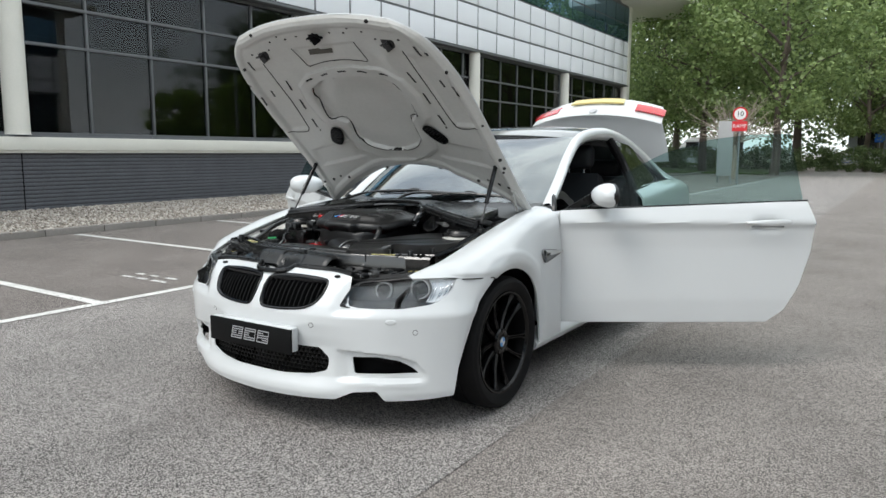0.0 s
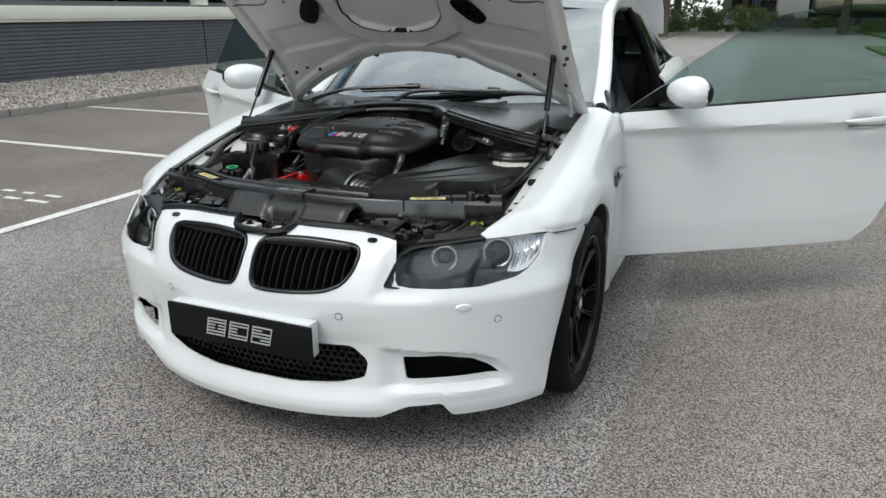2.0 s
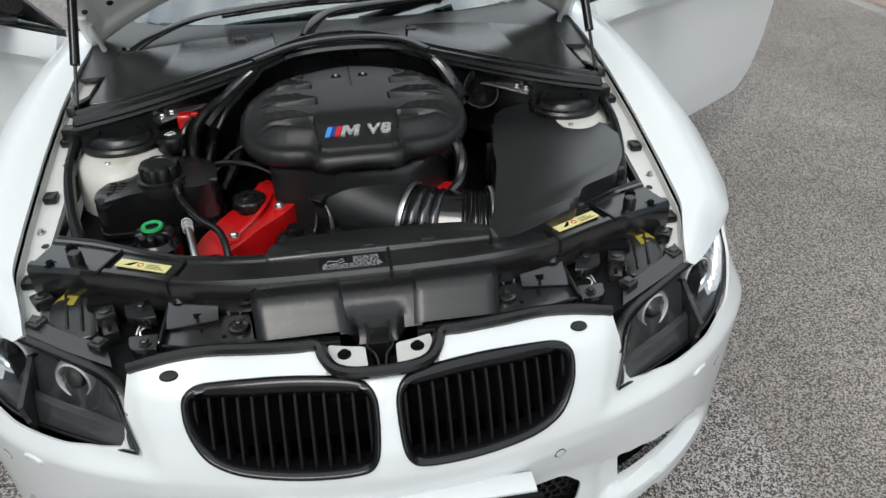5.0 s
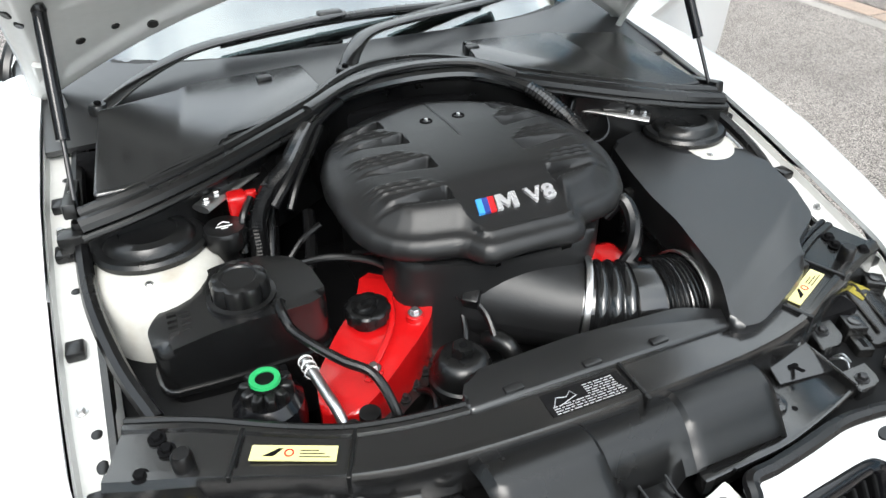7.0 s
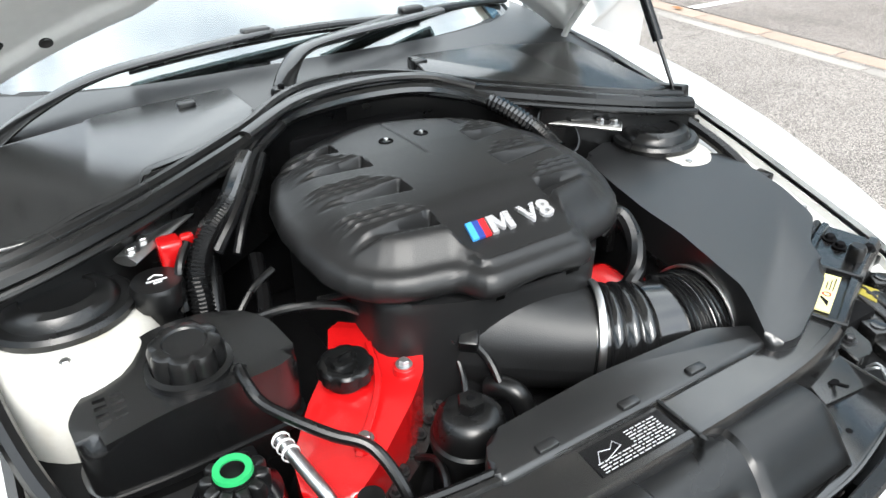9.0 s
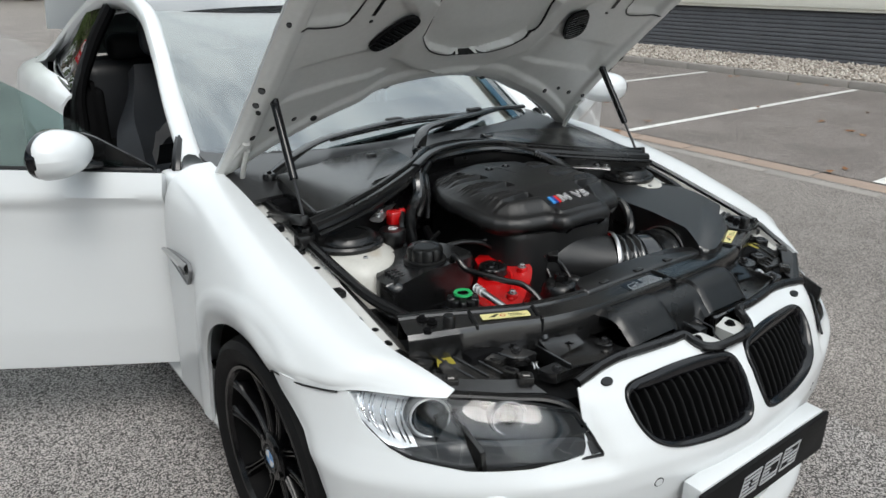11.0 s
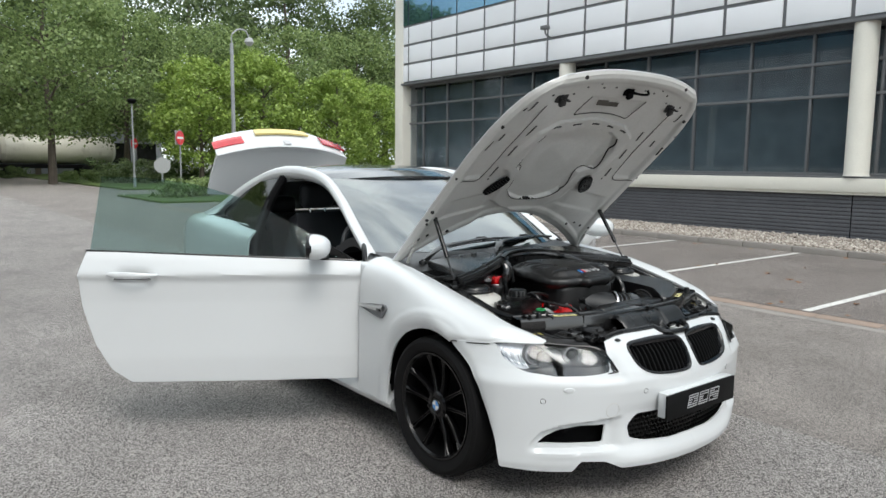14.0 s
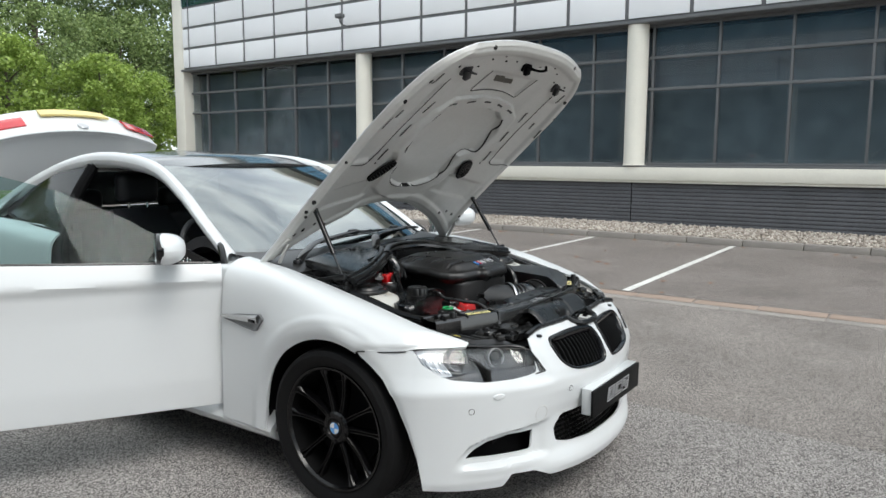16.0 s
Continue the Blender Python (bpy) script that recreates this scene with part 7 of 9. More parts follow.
part("pipe_cap", lathe(bmesh.new(), [(0.016, 0.62), (0.016, 0.735), (0, 0.738)], 16, Matrix.Translation((-0.318, -0.345, 0))), RUBBER, bay)

# washer filler, red terminal cap, black pipe with grey collar
wf = thing("washer_filler", "", "")
wf.parent = car
m = Matrix.Translation((-0.440, 0.052, 0))
part("filler_neck", lathe(bmesh.new(), [(0.026, 0.62), (0.028, 0.80), (0.031, 0.815)], 26, m), PLASTIC, wf)
part("washer_cap", lathe(bmesh.new(), [(0.036, 0.815), (0.038, 0.842), (0.034, 0.850), (0, 0.851)], 30, m), PLASTIC, wf, "black washer filler cap")
for a, b in (((-0.014, -0.004), (0.014, -0.004)), ((-0.010, 0.004), (0.0, 0.011)), ((0.0, 0.011), (0.010, 0.004)), ((-0.006, -0.010), (0.006, -0.010))):
    part("cap_mark", tube(bmesh.new(), [(-0.440 + a[0], 0.052 + a[1], 0.8518), (-0.440 + b[0], 0.052 + b[1], 0.8518)], 0.0012, 5), WHITE, wf)
part("terminal_cap", box(bmesh.new(), (-0.424, 0.078, 0.842), (-0.390, 0.112, 0.884), 0.006, 3), RED, bay, "bright red jump terminal cap")
part("cap_tab", box(bmesh.new(), (-0.392, 0.086, 0.866), (-0.372, 0.100, 0.886), 0.004, 2), RED, bay)
bm = tube(bmesh.new(), [(-0.335, 0.19, 0.85), (-0.355, 0.11, 0.80), (-0.375, 0.04, 0.735), (-0.385, 0.0, 0.66)], 0.017, 14, 24)
part("heater_hose", bm, RUBBER, bay)
part("hose_collar", lathe(bmesh.new(), [(0.018, -0.012), (0.0205, -0.011), (0.0205, 0.011), (0.018, 0.012)], 20, Matrix.Translation((-0.378, 0.028, 0.715)) @ pose(0, 0, 0, -32, 18)), METAL, bay)
# corrugated loom over the back of the engine
loom = [(-0.392, 0.020, 0.790), (-0.384, 0.050, 0.845), (-0.352, 0.082, 0.882), (-0.308, 0.120, 0.902), (-0.266, 0.180, 0.920), (-0.205, 0.255, 0.934), (-0.12, 0.305, 0.944), (0.02, 0.320, 0.948), (0.15, 0.295, 0.945), (0.235, 0.215, 0.930), (0.268, 0.12, 0.905), (0.285, 0.06, 0.875)]
lp = catmull(loom, 240)
bm = bmesh.new()
rings = []
for i, p in enumerate(lp):
    d = (lp[min(i + 1, 239)] - lp[max(i - 1, 0)]).normalized()
    sd = d.cross(Vector((0, 0, 1))).normalized()
    u = sd.cross(d)
    t = i / 239
    r = 0.0145 + (0.0038 if (i % 2 and (t < 0.40 or t > 0.82)) else 0.0)
    rings.append([bm.verts.new(p + (sd * math.cos(2 * math.pi * k / 10) + u * math.sin(2 * math.pi * k / 10)) * r) for k in range(10)])
for a, b in zip(rings, rings[1:]):
    for k in range(10):
        bm.faces.new((a[k], a[(k + 1) % 10], b[(k + 1) % 10], b[k]))
part("corrugated_loom", bm, SHINY, bay, "black corrugated wiring conduit", sharp=15)
for pts, r in (([(-0.350, 0.060, 0.862), (-0.318, 0.082, 0.892), (-0.280, 0.130, 0.914), (-0.232, 0.205, 0.932), (-0.16, 0.270, 0.944)], 0.009), ([(-0.415, 0.03, 0.80), (-0.408, 0.055, 0.85), (-0.385, 0.085, 0.876)], 0.007), ([(-0.325, 0.050, 0.855), (-0.298, 0.085, 0.890), (-0.262, 0.135, 0.912), (-0.222, 0.200, 0.930)], 0.007)):
    part("bundled_lead", tube(bmesh.new(), pts, r, 8, 30), RUBBER, bay)
bm = tube(bmesh.new(), [(-0.235, 0.235, 0.955), (-0.12, 0.305, 0.968), (0.02, 0.336, 0.970), (0.15, 0.312, 0.966), (0.225, 0.245, 0.952)], 0.014, 8, 40, flat=0.5)
part("loom_tray", bm, SATIN, bay)

# bulkhead seal
for k, (dy, dz, r) in enumerate(((0.0, 0.0, 0.0165), (0.027, 0.009, 0.013), (-0.020, -0.010, 0.007))):
    half = [(0.0, 0.362, 0.953), (0.075, 0.352, 0.952), (0.145, 0.312, 0.949), (0.220, 0.250, 0.941), (0.330, 0.186, 0.929), (0.440, 0.132, 0.916), (0.560, 0.092, 0.900), (0.655, 0.078, 0.886)]
    seal = [(-x, y + dy, z + dz) for x, y, z in half[::-1]] + [(x, y + dy, z + dz) for x, y, z in half[1:]]
    part("bulkhead_seal", tube(bmesh.new(), seal, r, 10, 90), RUBBER if k == 0 else PLASTIC, bay, "black rubber bulkhead seal")
g = [[Vector((x, interp(abs(x), [0, 0.14, 0.24, 0.44, 0.66], [0.362, 0.315, 0.235, 0.132, 0.078]), interp(abs(x), [0, 0.24, 0.66], [0.950, 0.935, 0.885]) - j * 0.09)) for j in range(3)] for x in [lerp(-0.655, 0.655, i / 40) for i in range(41)]]
part("bulkhead_panel", sheet(g, 0.01), PLASTIC, bay)

# cabin filter housings and cowl
for sg in (1, -1):
    ol = [(0.630, 0.122), (0.606, 0.408), (0.440, 0.430), (0.432, 0.446), (0.190, 0.452), (0.182, 0.335), (0.230, 0.290), (0.300, 0.252), (0.350, 0.236), (0.398, 0.224), (0.418, 0.186), (0.500, 0.158), (0.560, 0.124)]
    slope = lambda x, y: 0.11 * (y - 0.27) + 0.020 * (1 - abs(x) / 0.63)
    bm = blob([(sg * x, y) for x, y in rounded(ol, 0.010, 3)], 0.86, 0.932, 0.006, 3, slope)
    fh = part("cabin_filter_cover", bm, LID_SATIN, bay, "satin black cabin filter cover", sharp=25)
    for dy, r in ((-0.006, 0.006), (0.012, 0.0025)):
        lip = [(x, y) for x, y in ((0.625, 0.120), (0.560, 0.124), (0.500, 0.156), (0.420, 0.184), (0.398, 0.222), (0.350, 0.236), (0.300, 0.252), (0.225, 0.294))]
        part("cover_lip", tube(bmesh.new(), [(sg * x, y + dy, 0.930 + slope(x, y) + (-0.006 if dy < 0 else 0.001)) for x, y in lip], r, 8, 40), PLASTIC, fh)
g = [[Vector((x, lerp(0.36, lerp(0.552, 0.82, (abs(x) / 0.71) ** 5), j / 8), lerp(0.905, 0.950, j / 8) + 0.006 * math.sin(math.pi * j / 8) - 0.018 * (abs(x) / 0.71) ** 2 * (1 - j / 8))) for j in range(9)] for x in [lerp(-0.71, 0.71, i / 40) for i in range(41)]]
part("scuttle_panel", sheet(g, 0.012, True), COWL, bay, "black scuttle panel below the windscreen")
g = [[Vector((x, lerp(0.545, 0.81, (abs(x) / 0.70) ** 5) - 0.004 + 0.014 * j, lerp(0.952, 0.968, (abs(x) / 0.70) ** 2) + 0.006 * j)) for j in range(2)] for x in [lerp(-0.70, 0.70, i / 30) for i in range(31)]]
part("screen_edge_strip", sheet(g, 0.006), RUBBER, bay)
for x in (-0.28, 0.20):
    part("scuttle_clip", box(bmesh.new(), (x - 0.016, 0.405, 0.925), (x + 0.016, 0.425, 0.965), 0.004), PLASTIC, bay)


def wiper(piv, arm, blade0, blade1):
    w = thing("wiper", "", "")
    w.parent = car
    part("pivot_cap", lathe(bmesh.new(), [(0.020, -0.02), (0.020, 0.010), (0.016, 0.016), (0, 0.017)], 20, Matrix.Translation(piv)), PLASTIC, w)
    bolt(w, piv[0], piv[1], piv[2] + 0.012, 0.007, mat_=TRIM)
    g = tube(bmesh.new(), [piv] + arm, 0.023, 12, 40, flat=0.42, taper=0.62)
    part("wiper_arm", g, SHINY, w, "gloss black wiper arm")
    a, b = Vector(blade0), Vector(blade1)
    crown = [a.lerp(b, t) + Vector((0, 0, 0.014 * math.sin(math.pi * t))) for t in [k / 20 for k in range(21)]]
    part("wiper_bow", tube(bmesh.new(), crown, 0.013, 8, flat=0.6), PLASTIC, w)
    part("wiper_rubber", tube(bmesh.new(), [p + Vector((0, 0.008, -0.014)) for p in crown], 0.004, 6), RUBBER, w)
    c = a.lerp(b, 0.42)
    part("bow_bridge", box(bmesh.new(), (c.x - 0.03, c.y - 0.014, c.z + 0.006), (c.x + 0.03, c.y + 0.014, c.z + 0.032), 0.007, 3), PLASTIC, w)


wiper((-0.605, 0.455, 0.925), [(-0.52, 0.49, 0.965), (-0.40, 0.530, 0.998), (-0.24, 0.555, 1.012), (-0.05, 0.580, 1.022)], (-0.34, 0.560, 0.998), (0.27, 0.615, 1.000))
wiper((-0.108, 0.400, 0.948), [(-0.075, 0.435, 0.985), (-0.03, 0.470, 1.005), (0.06, 0.500, 1.012), (0.22, 0.545, 1.012), (0.36, 0.585, 1.012)], (0.06, 0.555, 0.996), (0.62, 0.690, 0.985))


# slam panel across the front, its labels, and the cold-air duct
slam = [(-0.655, -0.315, 0.772), (-0.56, -0.350, 0.772), (-0.46, -0.398, 0.774), (-0.36, -0.440, 0.775), (-0.22, -0.462, 0.775), (0.0, -0.468, 0.775), (0.22, -0.462, 0.775), (0.36, -0.440, 0.775), (0.46, -0.398, 0.774), (0.56, -0.350, 0.772), (0.655, -0.315, 0.772)]
sp = catmull(slam, 80)
g = []
for i, p in enumerate(sp):
    d = (sp[min(i + 1, 79)] - sp[max(i - 1, 0)]).normalized()
    n = Vector((-d.y, d.x, 0))
    w = 0.040 + 0.012 * smooth(abs(p.x), 0.42, 0.62)
    prof = [(1.0, -0.06), (1.0, -0.006), (0.9, 0.004), (0.72, 0.004), (0.66, -0.001), (-0.55, -0.003), (-0.62, 0.003), (-0.85, 0.002), (-1.0, -0.008), (-1.0, -0.07)]
    g.append([p + n * (w * a) + Vector((0, 0, b)) for a, b in prof])
slam_ob = part("slam_panel", sheet(g), SLAM, bay, "dusty black slam panel beam")
edge = tube(bmesh.new(), [r[1] + Vector((0, 0.004, 0.004)) for r in g], 0.007, 8)
part("slam_seal", edge, RUBBER, bay)
for sg in (1, -1):
    c = Vector((sg * 0.440, -0.408, 0.7755))
    m = Matrix.Translation(c) @ pose(0, 0, 0, 0, 0, -sg * -24)
    lab = part("warning_label", box(bmesh.new(), (-0.056, -0.012, -0.001), (0.056, 0.012, 0.0012), 0, 1, m), YELLOW, slam_ob, "pale yellow warning label")
    part("label_mark", prism(bmesh.new(), [(-0.040, -0.006), (-0.020, 0.007), (-0.014, 0.007), (-0.026, -0.006)], 0.0004, m @ Matrix.Translation((0, 0, 0.0012))), TRIM, lab)
    part("label_mark", lathe(bmesh.new(), [(0.0045, 0), (0.0045, 0.0004), (0.0065, 0.0004), (0.0065, 0)], 16, m @ Matrix.Translation((-0.006, 0, 0.0012))), RED, lab)
    for k in range(3):
        part("label_bar", box(bmesh.new(), (0.008, -0.007 + k * 0.005, 0.0012), (0.048 - 0.008 * k, -0.0055 + k * 0.005, 0.0016), 0, 1, m), TRIM, lab)
    for dx in (-0.075, 0.075):
        part("panel_joint", box(bmesh.new(), (-0.003, -0.040, -0.03), (0.003, 0.040, 0.0045), 0.001, 1, Matrix.Translation(c + Vector((dx * 0.92, dx * sg * 0.40, -0.001))) @ pose(0, 0, 0, 0, 0, sg * 24)), PLASTIC, slam_ob)
    for x, y in ((0.590, -0.335), (0.625, -0.365), (0.60, -0.31)):
        bolt(slam_ob, sg * x, y, 0.772, 0.008, mat_=TRIM)
    part("panel_buffer", lathe(bmesh.new(), [(0.014, 0.76), (0.014, 0.795), (0.011, 0.800), (0, 0.800)], 16, Matrix.Translation((sg * 0.572, -0.372, 0))), RUBBER, slam_ob)
m = Matrix.Translation((-0.035, -0.468, 0.7728))
lab = part("oil_label", box(bmesh.new(), (-0.065, -0.022, -0.001), (0.065, 0.022, 0.0012), 0, 1, m), GLOSS, slam_ob, "black engine oil label")
part("label_drawing", tube(bmesh.new(), [m @ Vector(p) for p in ((-0.055, -0.004, 0.0014), (-0.045, 0.010, 0.0014), (-0.030, 0.006, 0.0014), (-0.020, 0.014, 0.0014), (-0.015, 0.004, 0.0014), (-0.048, -0.006, 0.0014))], 0.0007, 5), SILVER, lab)
for k in range(9):
    zz = -0.0185 + k * 0.0043
    x = -0.058 if k < 4 else 0.002
    n = 0
    while x < 0.052:
        ln = (0.006, 0.010, 0.004, 0.012, 0.008)[(k * 3 + n) % 5]
        part("label_bar", box(bmesh.new(), (x, zz, 0.0012), (min(x + ln, 0.060), zz + 0.0017, 0.0014), 0, 1, m), SILVER, lab)
        x += ln + 0.0025
        n += 1
part("label_strap", box(bmesh.new(), (0.035, -0.515, 0.72), (0.041, -0.425, 0.7795), 0.001), PLASTIC, slam_ob)
# fan shroud behind the slam panel
ol = rounded([(-0.205, -0.415), (-0.180, -0.372), (0.00, -0.362), (0.20, -0.372), (0.285, -0.415), (0.285, -0.440), (-0.205, -0.440)], 0.02, 3)
shroud = part("fan_shroud", blob(ol, 0.60, 0.782, 0.010), SATIN, bay, "black fan shroud top")
for x in (-0.13, 0.0, 0.12):
    part("shroud_clip", box(bmesh.new(), (x - 0.015, -0.432, 0.776), (x + 0.015, -0.418, 0.787), 0.003), SATIN, shroud)
# cold-air duct ahead of the slam panel: three curved sections, the outer two raised with rolled edges
for x0, x1, up in ((-0.228, -0.066, 0.007), (-0.070, 0.084, 0.0), (0.080, 0.240, 0.007)):
    g = []
    for i in range(17):
        a = i / 16
        edge = min(a, 1 - a) * (x1 - x0)
        roll = -0.010 * (1 - smooth(edge, 0, 0.010)) if up else 0.0
        row = []
        for j in range(15):
            b = j / 14
            x = lerp(x0, x1, a) - 0.012 * b * (x0 > 0) + 0.012 * b * (x1 < 0)
            hollow = 0.030 * (1 - smooth(abs(x), 0.040, 0.056)) * smooth(b, 0.62, 0.86)
            row.append(Vector((x, lerp(-0.498, -0.594, b), 0.744 + up + roll + 0.010 * math.sin(math.pi * min(1, b * 1.3)) - 0.046 * b ** 2.4 - hollow)))
        g.append(row)
    part("cold_air_duct", sheet(g, 0.010, False), PLASTIC, bay, "satin black cold-air duct section")
# lamp-side trays with their plates, brackets, screws and finned covers
for sg in (1, -1):
    def pl(pts):
        return [(sg * x, y) for x, y in pts]

    g = [[Vector((sg * lerp(0.225, 0.690, i / 10), lerp(-0.425, interp(lerp(0.225, 0.690, i / 10), [0.22, 0.40, 0.47, 0.60, 0.69], [-0.635, -0.625, -0.605, -0.530, -0.430]), j / 6), 0.664)) for j in range(7)] for i in range(11)]
    part("lamp_tray", sheet(g, 0.02), PLASTIC_MATT, bay, "black tray behind the headlamp")
    # broad plate beside the duct, with its lip towards the weather strip
    wide = part("duct_plate", blob(pl(rounded([(0.245, -0.470), (0.290, -0.452), (0.375, -0.440), (0.392, -0.455), (0.396, -0.570), (0.330, -0.590), (0.210, -0.612), (0.070, -0.618), (0.072, -0.596), (0.232, -0.585)], 0.006, 2)), 0.672, 0.701, 0.003, 2), SLAM, bay, "black plate beside the cold-air duct")
    part("plate_ramp", sheet([[Vector((sg * x, y, z)) for x, y, z in row] for row in (((0.300, -0.450, 0.740), (0.340, -0.446, 0.742), (0.392, -0.446, 0.738)), ((0.300, -0.472, 0.726), (0.345, -0.474, 0.724), (0.394, -0.478, 0.718)), ((0.298, -0.520, 0.706), (0.345, -0.524, 0.705), (0.396, -0.528, 0.703)))], 0.004), SLAM, wide)
    part("plate_wall", box(bmesh.new(), (-0.003, -0.064, -0.02), (0.003, 0.064, 0.014), 0.002, 1, Matrix.Translation((sg * 0.398, -0.512, 0.702))), SLAM, wide)
    part("plate_lip", tube(bmesh.new(), [(sg * x, y, 0.703) for x, y in ((0.394, -0.572), (0.345, -0.586), (0.275, -0.602), (0.210, -0.613), (0.120, -0.617))], 0.0035, 6, 30), SLAM, wide)
    part("lip_slot", tube(bmesh.new(), [(sg * x, y, 0.7015) for x, y in ((0.232, -0.592), (0.160, -0.604), (0.090, -0.607))], 0.0016, 5, 16), TRIM, wide)
    part("keyhole", lathe(bmesh.new(), [(0.0, 0.0006), (0.0085, 0.0006), (0.0085, -0.002)], 16, Matrix.Translation((sg * 0.338, -0.502, 0.7155)) @ pose(0, 0, 0, -20)), TRIM, wide)
    part("keyhole", box(bmesh.new(), (-0.003, -0.020, -0.002), (0.003, 0.0, 0.0008), 0, 1, Matrix.Translation((sg * 0.338, -0.504, 0.7150)) @ pose(0, 0, 0, -20)), TRIM, wide)
    part("plate_hole", lathe(bmesh.new(), [(0.0, 0.0008), (0.0045, 0.0008), (0.0045, -0.002)], 12, Matrix.Translation((sg * 0.285, -0.564, 0.701))), TRIM, wide)
    part("plate_boss", lathe(bmesh.new(), [(0.022, -0.006), (0.020, 0.006), (0.017, 0.0075), (0, 0.0075)], 22, Matrix.Translation((sg * 0.258, -0.545, 0.704))), SLAM, wide)
    bolt(wide, sg * 0.258, -0.545, 0.7115, 0.007, mat_=DARK_ROD)
    part("plate_boss", lathe(bmesh.new(), [(0.017, -0.006), (0.016, 0.004), (0.013, 0.005), (0, 0.003)], 22, Matrix.Translation((sg * 0.374, -0.464, 0.728)) @ pose(0, 0, 0, -22)), SLAM, wide)
    for x in (0.262, 0.284):
        gus = [(0.0, 0.0), (0.040, 0.0), (0.034, 0.046), (0.026, 0.050)]
        part("gusset", prism(bmesh.new(), gus, 0.004, Matrix(((0, 0, 1, sg * x), (1, 0, 0, -0.500), (0, 1, 0, 0.700), (0, 0, 0, 1)))), SLAM, wide)
    # two screwed plates with the spring between them
    for pts, z, bx, by in ((((0.436, -0.437), (0.492, -0.430), (0.476, -0.480), (0.452, -0.494), (0.416, -0.492)), 0.712, 0.450, -0.458), (((0.405, -0.537), (0.462, -0.536), (0.452, -0.572), (0.440, -0.580), (0.402, -0.582)), 0.706, 0.426, -0.562)):
        sp_ = part("screwed_plate", blob(pl(rounded(list(pts), 0.005, 2)), z - 0.022, z, 0.002, 1), SLAM, bay, "small dusty black plate with a screw")
        bolt(sp_, sg * bx, by, z, 0.0075, mat_=DARK_ROD)
    part("release_spring", tube(bmesh.new(), [(sg * 0.430, -0.500, 0.692), (sg * 0.436, -0.512, 0.703), (sg * 0.444, -0.518, 0.700), (sg * 0.442, -0.530, 0.690)], 0.0022, 6, 14), METAL, bay)
    part("release_spring", tube(bmesh.new(), [(sg * 0.440, -0.498, 0.692), (sg * 0.446, -0.508, 0.704), (sg * 0.452, -0.522, 0.696)], 0.0018, 6, 14), METAL, bay)
    # finned lamp cover with a faded sticker
    fin = part("finned_cover", blob(pl(rounded([(0.506, -0.398), (0.548, -0.384), (0.612, -0.392), (0.634, -0.420), (0.626, -0.474), (0.566, -0.512), (0.530, -0.508)], 0.012, 3)), 0.650, 0.694, 0.006, 2, lambda x, y: 0.016 * smooth(y, -0.50, -0.40)), DUSTY, bay, "dusty black finned lamp cover")
    for k in range(3):
        part("cover_fin", box(bmesh.new(), (-0.0025, -0.052, -0.012), (0.0025, 0.046, 0.006), 0.002, 1, Matrix.Translation((sg * (0.538 + 0.030 * k), -0.450 + 0.010 * k, 0.703)) @ pose(0, 0, 0, 7, 0, sg * -14)), DUSTY, fin)
    part("lamp_sticker", prism(bmesh.new(), [(-0.020, -0.016), (0.022, -0.012), (0.018, 0.014), (-0.014, 0.014)], 0.001, Matrix.Translation((sg * 0.604, -0.400, 0.7085)) @ pose(0, 0, 0, 6, 0, sg * 20)), FADED, fin, "faded yellow sticker")
    # upright screw brackets
    for x, y, rz in ((0.515, -0.466, -20), (0.652, -0.392, -35)):
        m = Matrix.Translation((sg * x, y, 0.690)) @ pose(0, 0, 0, 0, 0, sg * rz)
        bm = box(bmesh.new(), (-0.018, -0.016, -0.02), (0.018, 0.020, 0.028), 0.003, 2, m)
        box(bm, (-0.014, -0.052, -0.02), (0.014, -0.016, 0.012), 0.003, 2, m)
        br = part("lamp_bracket", bm, DUSTY, bay)
        p = m @ Vector((0, 0.002, 0.028))
        part("bracket_boss", lathe(bmesh.new(), [(0.012, 0), (0.012, 0.003), (0.009, 0.004), (0, 0.002)], 18, Matrix.Translation(p)), SLAM, br)
        part("bracket_slot", box(bmesh.new(), (-0.004, -0.046, 0.0), (0.004, -0.026, 0.0126), 0, 1, m), TRIM, br)
    # flat cover over the lamp's upper edge, with two clips and a rubber lip
    part("lamp_flap", sheet([[Vector((sg * x, y, z)) for x, y, z in row] for row in (((0.500, -0.545, 0.700), (0.484, -0.592, 0.684)), ((0.552, -0.520, 0.704), (0.548, -0.556, 0.690)), ((0.610, -0.482, 0.708), (0.616, -0.518, 0.696)), ((0.655, -0.440, 0.712), (0.668, -0.484, 0.702)))], 0.004), COWL, bay, "dusty grey flap over the headlamp")
    for x, y in ((0.508, -0.552), (0.640, -0.468)):
        bm = box(bmesh.new(), (-0.016, -0.014, -0.010), (0.016, 0.014, 0.010), 0.003, 2, Matrix.Translation((sg * x, y, 0.706)) @ pose(0, 0, 0, 0, 0, sg * 32))
        box(bm, (-0.009, -0.009, 0.008), (0.009, 0.009, 0.014), 0.002, 1, Matrix.Translation((sg * x, y, 0.706)) @ pose(0, 0, 0, 0, 0, sg * 32))
        part("flap_clip", bm, DUSTY, bay)
    bm = tube(bmesh.new(), [(sg * 0.452, -0.672, 0.636), (sg * 0.464, -0.636, 0.668), (sg * 0.498, -0.600, 0.680), (sg * 0.548, -0.566, 0.684), (sg * 0.612, -0.526, 0.692), (sg * 0.676, -0.486, 0.700)], 0.011, 8, 30, flat=0.6)
    part("lamp_lip", bm, PLASTIC, bay)
